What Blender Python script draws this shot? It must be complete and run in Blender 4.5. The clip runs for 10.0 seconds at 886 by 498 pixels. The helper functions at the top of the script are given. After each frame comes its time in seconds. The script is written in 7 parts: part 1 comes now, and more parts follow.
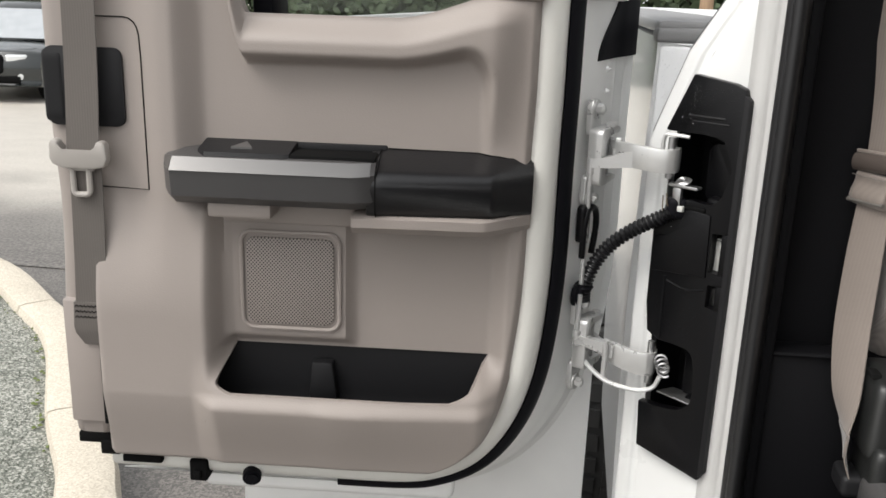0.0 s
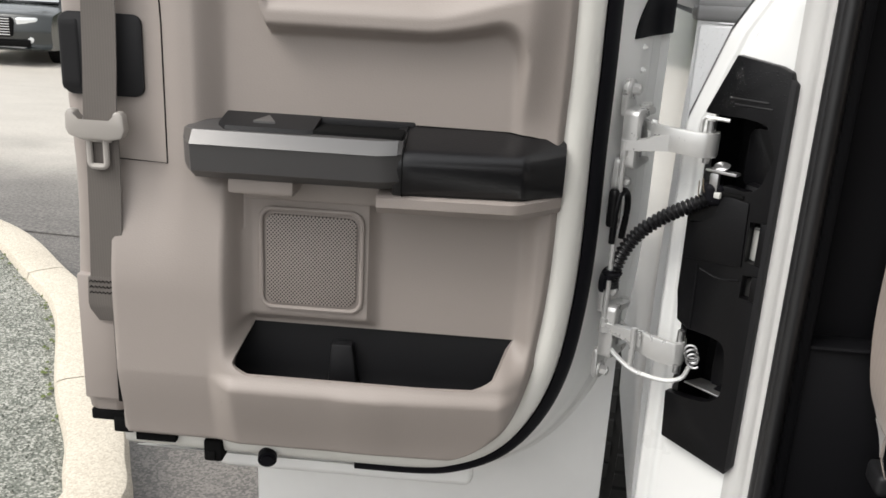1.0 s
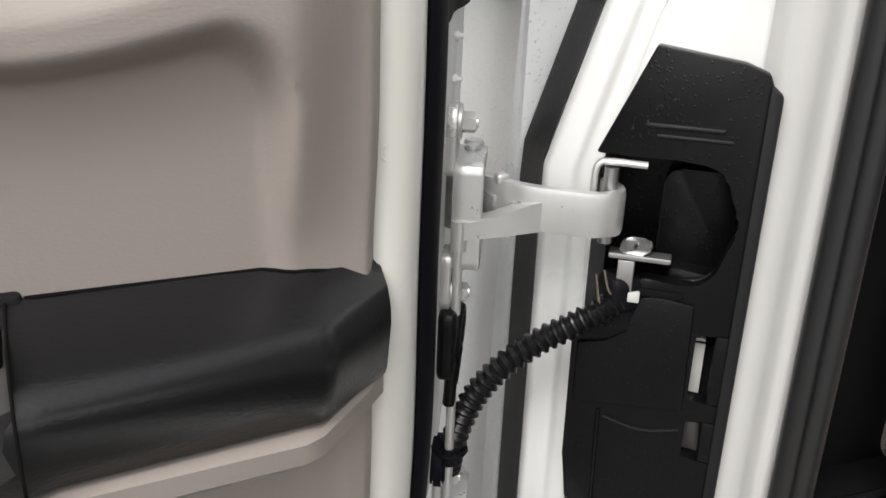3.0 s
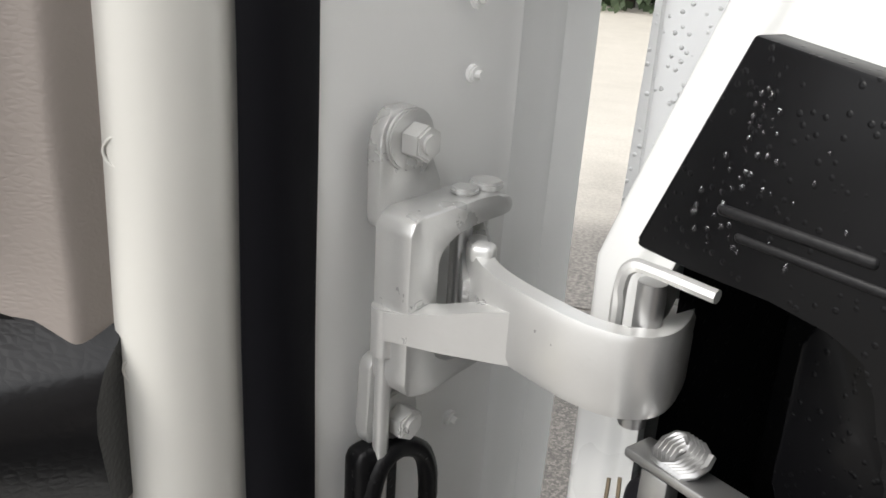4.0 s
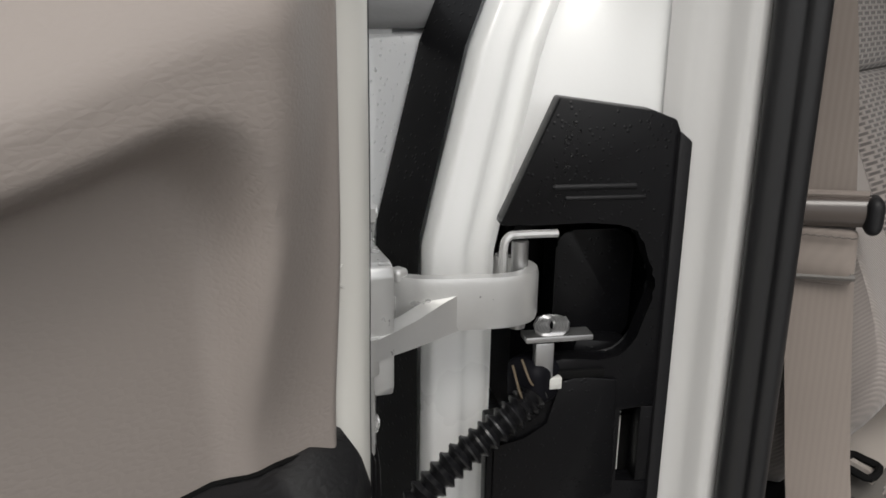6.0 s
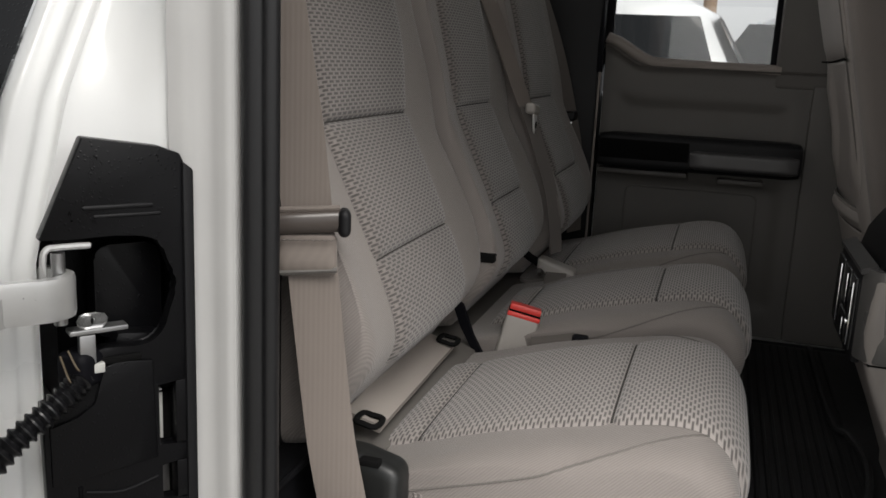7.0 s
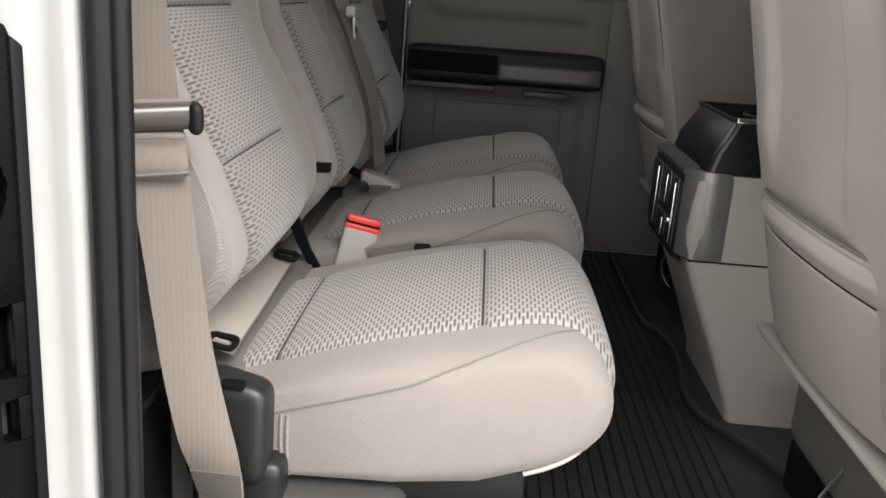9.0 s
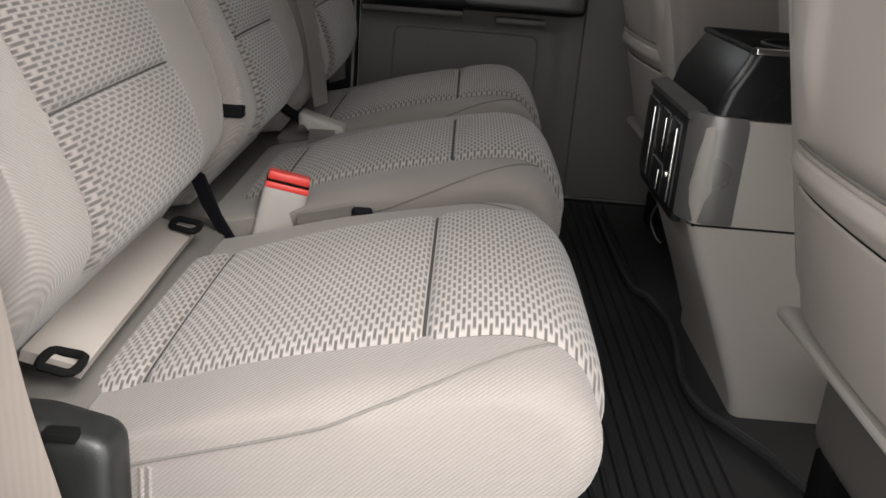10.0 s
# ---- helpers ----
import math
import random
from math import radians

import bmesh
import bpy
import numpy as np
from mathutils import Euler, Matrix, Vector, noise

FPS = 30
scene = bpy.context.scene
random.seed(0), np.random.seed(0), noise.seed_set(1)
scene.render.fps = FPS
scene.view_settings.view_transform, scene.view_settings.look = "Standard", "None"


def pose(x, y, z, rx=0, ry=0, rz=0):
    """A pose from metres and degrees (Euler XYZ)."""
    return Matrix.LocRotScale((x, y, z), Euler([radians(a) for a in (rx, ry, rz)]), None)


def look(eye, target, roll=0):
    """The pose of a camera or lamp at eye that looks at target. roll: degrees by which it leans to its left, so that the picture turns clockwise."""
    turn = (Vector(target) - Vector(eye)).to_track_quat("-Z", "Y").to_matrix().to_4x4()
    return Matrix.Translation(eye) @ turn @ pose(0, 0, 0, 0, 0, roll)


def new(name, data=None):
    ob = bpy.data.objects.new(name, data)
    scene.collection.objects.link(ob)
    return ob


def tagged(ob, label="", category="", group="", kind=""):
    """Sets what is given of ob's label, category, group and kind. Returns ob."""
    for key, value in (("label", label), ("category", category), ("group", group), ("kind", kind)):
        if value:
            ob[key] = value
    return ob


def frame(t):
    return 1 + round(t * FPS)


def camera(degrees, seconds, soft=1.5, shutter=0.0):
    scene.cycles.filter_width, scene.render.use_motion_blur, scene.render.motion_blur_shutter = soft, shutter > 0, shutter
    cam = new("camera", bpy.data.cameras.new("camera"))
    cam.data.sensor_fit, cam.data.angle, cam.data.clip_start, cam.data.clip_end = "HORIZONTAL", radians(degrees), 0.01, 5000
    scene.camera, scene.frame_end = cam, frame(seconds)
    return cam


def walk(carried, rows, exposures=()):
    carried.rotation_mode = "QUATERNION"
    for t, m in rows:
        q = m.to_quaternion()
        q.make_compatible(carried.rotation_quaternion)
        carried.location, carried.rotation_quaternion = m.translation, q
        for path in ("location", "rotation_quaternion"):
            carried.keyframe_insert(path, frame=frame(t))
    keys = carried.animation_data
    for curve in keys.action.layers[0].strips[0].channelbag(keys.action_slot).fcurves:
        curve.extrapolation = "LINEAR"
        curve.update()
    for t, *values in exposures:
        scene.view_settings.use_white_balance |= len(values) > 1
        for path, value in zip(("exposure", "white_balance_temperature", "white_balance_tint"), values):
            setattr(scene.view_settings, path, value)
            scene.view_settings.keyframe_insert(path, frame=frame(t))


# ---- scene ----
from mathutils.bvhtree import BVHTree

cam = camera(53.4, 10.0, soft=1.6)
PATH = [
    (0.0, (0.029, 0.006, 1.421), (-0.23, 1.909, 0.866), 2.0),
    (0.5, (0.01, 0.016, 1.42), (-0.261, 1.909, 0.836), 2.7),
    (1.0, (-0.003, 0.043, 1.42), (-0.272, 1.927, 0.806), 3.2),
    (1.5, (-0.024, 0.087, 1.423), (-0.243, 1.976, 0.804), 3.7),
    (2.0, (-0.126, 0.23, 1.435), (-0.184, 2.137, 0.836), 2.7),
    (2.5, (-0.18, 0.433, 1.427), (0.14, 2.292, 0.762), 1.8),
    (3.0, (-0.153, 0.704, 1.408), (0.515, 2.45, 0.697), 2.3),
    (3.2, (-0.127, 0.777, 1.404), (0.541, 2.5, 0.632), 2.6),
    (4.3, (0.235, 0.948, 1.351), (-0.550, 2.650, 0.652), 3.9),
    (4.5, (0.196, 0.937, 1.356), (-0.433, 2.686, 0.616), 4.7),
    (5.0, (0.157, 0.948, 1.351), (-0.313, 2.728, 0.571), 4.6),
    (5.2, (0.180, 0.922, 1.366), (-0.339, 2.694, 0.598), 3.8),
    (6.3, (-0.348, 0.901, 1.408), (1.388, 1.743, 0.88), 0.9),
    (6.5, (-0.355, 0.843, 1.416), (1.413, 1.635, 0.921), 1.4),
    (7.0, (-0.357, 0.76, 1.403), (1.511, 1.334, 0.974), 2.6),
    (7.5, (-0.364, 0.748, 1.389), (1.558, 1.102, 0.965), 2.9),
    (8.0, (-0.359, 0.806, 1.384), (1.577, 0.99, 0.915), 3.0),
    (8.5, (-0.349, 0.845, 1.371), (1.581, 0.957, 0.859), 3.7),
    (9.0, (-0.322, 0.856, 1.358), (1.598, 0.92, 0.8), 4.3),
    (9.5, (-0.262, 0.864, 1.354), (1.643, 0.887, 0.745), 4.2),
    (10.0, (-0.066, 0.827, 1.325), (1.808, 0.833, 0.627), 4.6),
]
walk(cam, [(t, look(eye, target, roll)) for t, eye, target, roll in PATH],
     [(0.0, 0.42), (2.0, 0.44), (3.2, 0.46), (4.3, 0.80), (5.2, 0.70), (6.3, -0.2), (6.6, -0.12), (7.0, -0.05), (7.5, 0.86), (8.5, 1.02), (10.0, 1.0)])

# ---- sky and light: a bright overcast day ----
world = bpy.data.worlds.new("sky")
scene.world = world
world.use_nodes = True
wn = world.node_tree.nodes
wl = world.node_tree.links
bg = wn["Background"]
sky = wn.new("ShaderNodeTexSky")
sky.sky_type = "NISHITA"
sky.sun_disc = False
sky.sun_elevation = radians(52)
sky.sun_rotation = radians(215)
sky.air_density, sky.dust_density, sky.ozone_density = 1.0, 6.0, 0.6
pale = wn.new("ShaderNodeHueSaturation")
pale.inputs["Saturation"].default_value = 0.22
wl.new(sky.outputs[0], pale.inputs["Color"])
cloud = wn.new("ShaderNodeMix")
cloud.data_type = "RGBA"
cloud.inputs["Factor"].default_value = 0.5
cloud.inputs["B"].default_value = (6.4, 6.5, 6.6, 1)
wl.new(pale.outputs[0], cloud.inputs["A"])
wl.new(cloud.outputs["Result"], bg.inputs["Color"])
bg.inputs["Strength"].default_value = 0.17
sun = new("sun", bpy.data.lights.new("sun", "SUN"))
sun.data.energy, sun.data.angle, sun.data.color = 1.3, radians(25), (1.0, 0.96, 0.9)
sun.matrix_world = look((-6, -4, 9), (0, 0, 0))


def daylight(name, eye, target, width, height, watts):
    """Sky light that enters the cab through one of its openings."""
    lamp = new(name, bpy.data.lights.new(name, "AREA"))
    lamp.data.shape, lamp.data.size, lamp.data.size_y, lamp.data.energy = "RECTANGLE", width, height, watts
    lamp.data.color = (1.0, 0.98, 0.95)
    lamp.matrix_world = look(eye, target)


daylight("rear_window_light", (1.10, 1.325, 1.66), (1.10, 0.45, 1.25), 0.9, 0.34, 2.4)
daylight("door_opening_light", (0.37, 0.80, 1.25), (1.9, 0.86, 1.02), 0.4, 0.8, 1.2)
daylight("windscreen_light", (1.10, -0.95, 1.62), (1.10, 0.4, 1.1), 1.4, 0.5, 1.0)


# ---- materials ----
def node_mat(name):
    m = bpy.data.materials.new(name)
    m.use_nodes = True
    return m, m.node_tree.nodes, m.node_tree.links, m.node_tree.nodes["Principled BSDF"]


def surface(name, base, rough=0.5, metal=0.0, grain=0.0, grain_scale=300.0, blotch=0.08, blotch_scale=6.0, rough_var=0.1, coat=0.0, stretch=(1, 1, 1), spec=0.5, island=0.0):
    """A plain surface with fine relief, cloudy tone and uneven gloss."""
    m, n, l, b = node_mat(name)
    co = n.new("ShaderNodeTexCoord")
    mp = n.new("ShaderNodeMapping")
    mp.inputs["Scale"].default_value = stretch
    l.new(co.outputs["Object"], mp.inputs["Vector"])
    big = n.new("ShaderNodeTexNoise")
    big.inputs["Scale"].default_value, big.inputs["Detail"].default_value = blotch_scale, 5
    l.new(mp.outputs[0], big.inputs["Vector"])
    fine = n.new("ShaderNodeTexNoise")
    fine.inputs["Scale"].default_value, fine.inputs["Detail"].default_value = grain_scale, 3
    l.new(mp.outputs[0], fine.inputs["Vector"])
    mix = n.new("ShaderNodeMix")
    mix.data_type = "RGBA"
    lo = [c * (1 - blotch) for c in base]
    hi = [min(1, c * (1 + blotch)) for c in base]
    mix.inputs["A"].default_value, mix.inputs["B"].default_value = (*lo, 1), (*hi, 1)
    l.new(big.outputs["Fac"], mix.inputs["Factor"])
    if island:
        info = n.new("ShaderNodeObjectInfo")
        hs = n.new("ShaderNodeHueSaturation")
        rng = n.new("ShaderNodeMapRange")
        rng.inputs["To Min"].default_value, rng.inputs["To Max"].default_value = 1 - island, 1 + island
        l.new(info.outputs["Random"], rng.inputs["Value"])
        l.new(rng.outputs[0], hs.inputs["Value"])
        l.new(mix.outputs["Result"], hs.inputs["Color"])
        l.new(hs.outputs[0], b.inputs["Base Color"])
    else:
        l.new(mix.outputs["Result"], b.inputs["Base Color"])
    r = n.new("ShaderNodeMapRange")
    r.inputs["To Min"].default_value, r.inputs["To Max"].default_value = max(0.02, rough - rough_var), min(1, rough + rough_var)
    l.new(big.outputs["Fac"], r.inputs["Value"])
    l.new(r.outputs[0], b.inputs["Roughness"])
    b.inputs["Metallic"].default_value = metal
    b.inputs["Coat Weight"].default_value = coat
    b.inputs["Coat Roughness"].default_value = 0.06
    b.inputs["Specular IOR Level"].default_value = spec
    if grain:
        bp = n.new("ShaderNodeBump")
        bp.inputs["Strength"].default_value, bp.inputs["Distance"].default_value = grain, 0.001
        l.new(fine.outputs["Fac"], bp.inputs["Height"])
        l.new(bp.outputs[0], b.inputs["Normal"])
    return m


def leather_grain(name, base, rough, strength=0.35, scale=420.0, spec=0.45):
    """Moulded plastic with a leather-like cell grain."""
    m, n, l, b = node_mat(name)
    co = n.new("ShaderNodeTexCoord")
    mp = n.new("ShaderNodeMapping")
    mp.inputs["Scale"].default_value = (0.45, 1, 1)
    l.new(co.outputs["Object"], mp.inputs["Vector"])
    vo = n.new("ShaderNodeTexVoronoi")
    vo.feature = "DISTANCE_TO_EDGE"
    vo.inputs["Scale"].default_value = scale
    no = n.new("ShaderNodeTexNoise")
    no.inputs["Scale"].default_value, no.inputs["Detail"].default_value = 5, 6
    l.new(mp.outputs[0], vo.inputs["Vector"])
    l.new(mp.outputs[0], no.inputs["Vector"])
    bp = n.new("ShaderNodeBump")
    bp.inputs["Strength"].default_value, bp.inputs["Distance"].default_value = strength, 0.0006
    l.new(vo.outputs["Distance"], bp.inputs["Height"])
    l.new(bp.outputs[0], b.inputs["Normal"])
    mix = n.new("ShaderNodeMix")
    mix.data_type = "RGBA"
    mix.inputs["A"].default_value = (*[c * 0.93 for c in base], 1)
    mix.inputs["B"].default_value = (*[c * 1.06 for c in base], 1)
    l.new(no.outputs["Fac"], mix.inputs["Factor"])
    l.new(mix.outputs["Result"], b.inputs["Base Color"])
    r = n.new("ShaderNodeMapRange")
    r.inputs["To Min"].default_value, r.inputs["To Max"].default_value = rough - 0.06, rough + 0.08
    l.new(no.outputs["Fac"], r.inputs["Value"])
    l.new(r.outputs[0], b.inputs["Roughness"])
    b.inputs["Specular IOR Level"].default_value = spec
    return m


def woven(name, light, dark, across, up, pitch=(0.0085, 0.0065), gap=0.55, rough=0.9):
    """Seat cloth: short dark dashes in staggered rows on a lighter weave. across, up: the two directions in the cloth."""
    m, n, l, b = node_mat(name)
    co = n.new("ShaderNodeTexCoord")
    dots = []
    for d in (across, up):
        v = n.new("ShaderNodeVectorMath")
        v.operation = "DOT_PRODUCT"
        v.inputs[1].default_value = d
        l.new(co.outputs["Object"], v.inputs[0])
        dots.append(v)
    cx = n.new("ShaderNodeCombineXYZ")
    l.new(dots[0].outputs["Value"], cx.inputs[0])
    l.new(dots[1].outputs["Value"], cx.inputs[1])
    wob = n.new("ShaderNodeTexNoise")
    wob.inputs["Scale"].default_value = 30
    l.new(co.outputs["Object"], wob.inputs["Vector"])
    ad = n.new("ShaderNodeVectorMath")
    ad.operation = "MULTIPLY_ADD"
    ad.inputs[1].default_value = (0.0009, 0.0009, 0)
    l.new(wob.outputs["Color"], ad.inputs[0])
    l.new(cx.outputs[0], ad.inputs[2])
    br = n.new("ShaderNodeTexBrick")
    br.offset = 0.5
    br.inputs["Scale"].default_value = 50.0
    br.inputs["Brick Width"].default_value = pitch[0] * 50
    br.inputs["Row Height"].default_value = pitch[1] * 50
    br.inputs["Mortar Size"].default_value = pitch[1] * gap * 25
    br.inputs["Mortar Smooth"].default_value = 0.75
    br.inputs["Color1"].default_value = (*dark, 1)
    br.inputs["Color2"].default_value = (*[c * 1.25 for c in dark], 1)
    br.inputs["Mortar"].default_value = (*light, 1)
    l.new(ad.outputs[0], br.inputs["Vector"])
    thread = n.new("ShaderNodeTexNoise")
    thread.inputs["Scale"].default_value = 900
    l.new(co.outputs["Object"], thread.inputs["Vector"])
    soil = n.new("ShaderNodeTexNoise")
    soil.inputs["Scale"].default_value, soil.inputs["Detail"].default_value = 9, 5
    l.new(co.outputs["Object"], soil.inputs["Vector"])
    rng = n.new("ShaderNodeMapRange")
    rng.inputs["To Min"].default_value, rng.inputs["To Max"].default_value = 0.86, 1.12
    l.new(soil.outputs["Fac"], rng.inputs["Value"])
    hs = n.new("ShaderNodeHueSaturation")
    l.new(rng.outputs[0], hs.inputs["Value"])
    l.new(br.outputs["Color"], hs.inputs["Color"])
    l.new(hs.outputs[0], b.inputs["Base Color"])
    hsum = n.new("ShaderNodeMath")
    hsum.operation = "MULTIPLY_ADD"
    hsum.inputs[1].default_value = 0.4
    l.new(thread.outputs["Fac"], hsum.inputs[0])
    l.new(br.outputs["Fac"], hsum.inputs[2])
    bp = n.new("ShaderNodeBump")
    bp.inputs["Strength"].default_value, bp.inputs["Distance"].default_value = 0.6, 0.0009
    l.new(hsum.outputs[0], bp.inputs["Height"])
    l.new(bp.outputs[0], b.inputs["Normal"])
    b.inputs["Roughness"].default_value = rough
    b.inputs["Sheen Weight"].default_value = 0.25
    b.inputs["Sheen Roughness"].default_value = 0.5
    return m


def ribbed_cloth(name, base, direction, pitch=0.0022, rough=0.9, depth=0.12, height=0.4):
    """Plain twill or webbing with fine diagonal or straight ribs."""
    m, n, l, b = node_mat(name)
    co = n.new("ShaderNodeTexCoord")
    v = n.new("ShaderNodeVectorMath")
    v.operation = "DOT_PRODUCT"
    v.inputs[1].default_value = [c / pitch * 2 * math.pi for c in direction]
    l.new(co.outputs["Object"], v.inputs[0])
    s = n.new("ShaderNodeMath")
    s.operation = "SINE"
    l.new(v.outputs["Value"], s.inputs[0])
    no = n.new("ShaderNodeTexNoise")
    no.inputs["Scale"].default_value, no.inputs["Detail"].default_value = 8, 6
    l.new(co.outputs["Object"], no.inputs["Vector"])
    r1 = n.new("ShaderNodeMapRange")
    r1.inputs["From Min"].default_value = -1
    r1.inputs["To Min"].default_value, r1.inputs["To Max"].default_value = 1 - depth, 1 + depth * 0.6
    l.new(s.outputs[0], r1.inputs["Value"])
    r2 = n.new("ShaderNodeMapRange")
    r2.inputs["To Min"].default_value, r2.inputs["To Max"].default_value = 0.84, 1.14
    l.new(no.outputs["Fac"], r2.inputs["Value"])
    mu = n.new("ShaderNodeMath")
    mu.operation = "MULTIPLY"
    l.new(r1.outputs[0], mu.inputs[0])
    l.new(r2.outputs[0], mu.inputs[1])
    hs = n.new("ShaderNodeHueSaturation")
    hs.inputs["Color"].default_value = (*base, 1)
    l.new(mu.outputs[0], hs.inputs["Value"])
    l.new(hs.outputs[0], b.inputs["Base Color"])
    bp = n.new("ShaderNodeBump")
    bp.inputs["Strength"].default_value, bp.inputs["Distance"].default_value = height, 0.0005
    l.new(s.outputs[0], bp.inputs["Height"])
    l.new(bp.outputs[0], b.inputs["Normal"])
    b.inputs["Roughness"].default_value = rough
    b.inputs["Sheen Weight"].default_value = 0.2
    return m


def perforated(name, base, pitch=0.0042):
    """A pressed grille with small round holes in staggered rows."""
    m, n, l, b = node_mat(name)
    co = n.new("ShaderNodeTexCoord")
    sep = n.new("ShaderNodeSeparateXYZ")
    l.new(co.outputs["Object"], sep.inputs[0])
    waves = []
    for ax, k in ((0, 2 * math.pi / pitch), (2, 2 * math.pi / (pitch * 1.1))):
        mul = n.new("ShaderNodeMath")
        mul.operation = "MULTIPLY"
        mul.inputs[1].default_value = k
        l.new(sep.outputs[ax], mul.inputs[0])
        c = n.new("ShaderNodeMath")
        c.operation = "COSINE"
        l.new(mul.outputs[0], c.inputs[0])
        waves.append(c)
    pr = n.new("ShaderNodeMath")
    pr.operation = "MULTIPLY"
    l.new(waves[0].outputs[0], pr.inputs[0])
    l.new(waves[1].outputs[0], pr.inputs[1])
    ramp = n.new("ShaderNodeMapRange")
    ramp.interpolation_type = "SMOOTHSTEP"
    ramp.inputs["From Min"].default_value, ramp.inputs["From Max"].default_value = 0.12, 0.4
    l.new(pr.outputs[0], ramp.inputs["Value"])
    mix = n.new("ShaderNodeMix")
    mix.data_type = "RGBA"
    mix.inputs["A"].default_value = (*base, 1)
    mix.inputs["B"].default_value = (*[c * 0.10 for c in base], 1)
    l.new(ramp.outputs[0], mix.inputs["Factor"])
    l.new(mix.outputs["Result"], b.inputs["Base Color"])
    bp = n.new("ShaderNodeBump")
    bp.invert = True
    bp.inputs["Strength"].default_value, bp.inputs["Distance"].default_value = 0.8, 0.0012
    l.new(ramp.outputs[0], bp.inputs["Height"])
    l.new(bp.outputs[0], b.inputs["Normal"])
    b.inputs["Roughness"].default_value = 0.6
    return m


def ground_mat(name, dark, light, scale, bump, chips=None, rough=0.8):
    """Asphalt, concrete or turf: fine stones over broad stains."""
    m, n, l, b = node_mat(name)
    co = n.new("ShaderNodeTexCoord")
    vo = n.new("ShaderNodeTexVoronoi")
    vo.inputs["Scale"].default_value = scale
    l.new(co.outputs["Object"], vo.inputs["Vector"])
    no = n.new("ShaderNodeTexNoise")
    no.inputs["Scale"].default_value, no.inputs["Detail"].default_value = 1.7, 8
    l.new(co.outputs["Object"], no.inputs["Vector"])
    sep = n.new("ShaderNodeSeparateColor")
    l.new(vo.outputs["Color"], sep.inputs[0])
    ad = n.new("ShaderNodeMath")
    ad.operation = "MULTIPLY_ADD"
    ad.inputs[1].default_value = 0.55
    l.new(sep.outputs[0], ad.inputs[0])
    sc = n.new("ShaderNodeMath")
    sc.operation = "MULTIPLY"
    sc.inputs[1].default_value = 0.6
    l.new(no.outputs["Fac"], sc.inputs[0])
    l.new(sc.outputs[0], ad.inputs[2])
    ramp = n.new("ShaderNodeValToRGB")
    ramp.color_ramp.elements[0].color, ramp.color_ramp.elements[0].position = (*dark, 1), 0.2
    ramp.color_ramp.elements[1].color, ramp.color_ramp.elements[1].position = (*light, 1), 0.85
    if chips:
        e = ramp.color_ramp.elements.new(0.55)
        e.color = (*chips, 1)
    l.new(ad.outputs[0], ramp.inputs[0])
    l.new(ramp.outputs[0], b.inputs["Base Color"])
    bp = n.new("ShaderNodeBump")
    bp.inputs["Strength"].default_value, bp.inputs["Distance"].default_value = bump, 0.004
    l.new(sep.outputs[1], bp.inputs["Height"])
    l.new(bp.outputs[0], b.inputs["Normal"])
    b.inputs["Roughness"].default_value = rough
    return m


def wet_paint(name, base, rough=0.25, metal=0.0, drops=0.5, coat=0.7, spec=0.5):
    """Car paint under clear coat, beaded with rain."""
    m, n, l, b = node_mat(name)
    co = n.new("ShaderNodeTexCoord")
    vo = n.new("ShaderNodeTexVoronoi")
    vo.inputs["Scale"].default_value = 230
    no = n.new("ShaderNodeTexNoise")
    no.inputs["Scale"].default_value, no.inputs["Detail"].default_value = 4, 4
    for t in (vo, no):
        l.new(co.outputs["Object"], t.inputs["Vector"])
    rng = n.new("ShaderNodeMapRange")
    rng.interpolation_type = "SMOOTHSTEP"
    rng.inputs["From Min"].default_value, rng.inputs["From Max"].default_value = 0.28, 0.1
    l.new(vo.outputs["Distance"], rng.inputs["Value"])
    bp = n.new("ShaderNodeBump")
    bp.inputs["Strength"].default_value, bp.inputs["Distance"].default_value = drops, 0.0006
    l.new(rng.outputs[0], bp.inputs["Height"])
    l.new(bp.outputs[0], b.inputs["Normal"])
    l.new(bp.outputs[0], b.inputs["Coat Normal"])
    mix = n.new("ShaderNodeMix")
    mix.data_type = "RGBA"
    mix.inputs["A"].default_value = (*[c * 0.94 for c in base], 1)
    mix.inputs["B"].default_value = (*base, 1)
    l.new(no.outputs["Fac"], mix.inputs["Factor"])
    l.new(mix.outputs["Result"], b.inputs["Base Color"])
    b.inputs["Roughness"].default_value, b.inputs["Metallic"].default_value = rough, metal
    b.inputs["Coat Weight"].default_value, b.inputs["Coat Roughness"].default_value = coat, 0.05
    b.inputs["Specular IOR Level"].default_value = spec
    return m


def glass_mat(name, tint=(0.8, 0.85, 0.85), rough=0.02):
    m, n, l, b = node_mat(name)
    b.inputs["Base Color"].default_value = (*tint, 1)
    b.inputs["Transmission Weight"].default_value = 1.0
    b.inputs["Roughness"].default_value = rough
    b.inputs["IOR"].default_value = 1.45
    return m


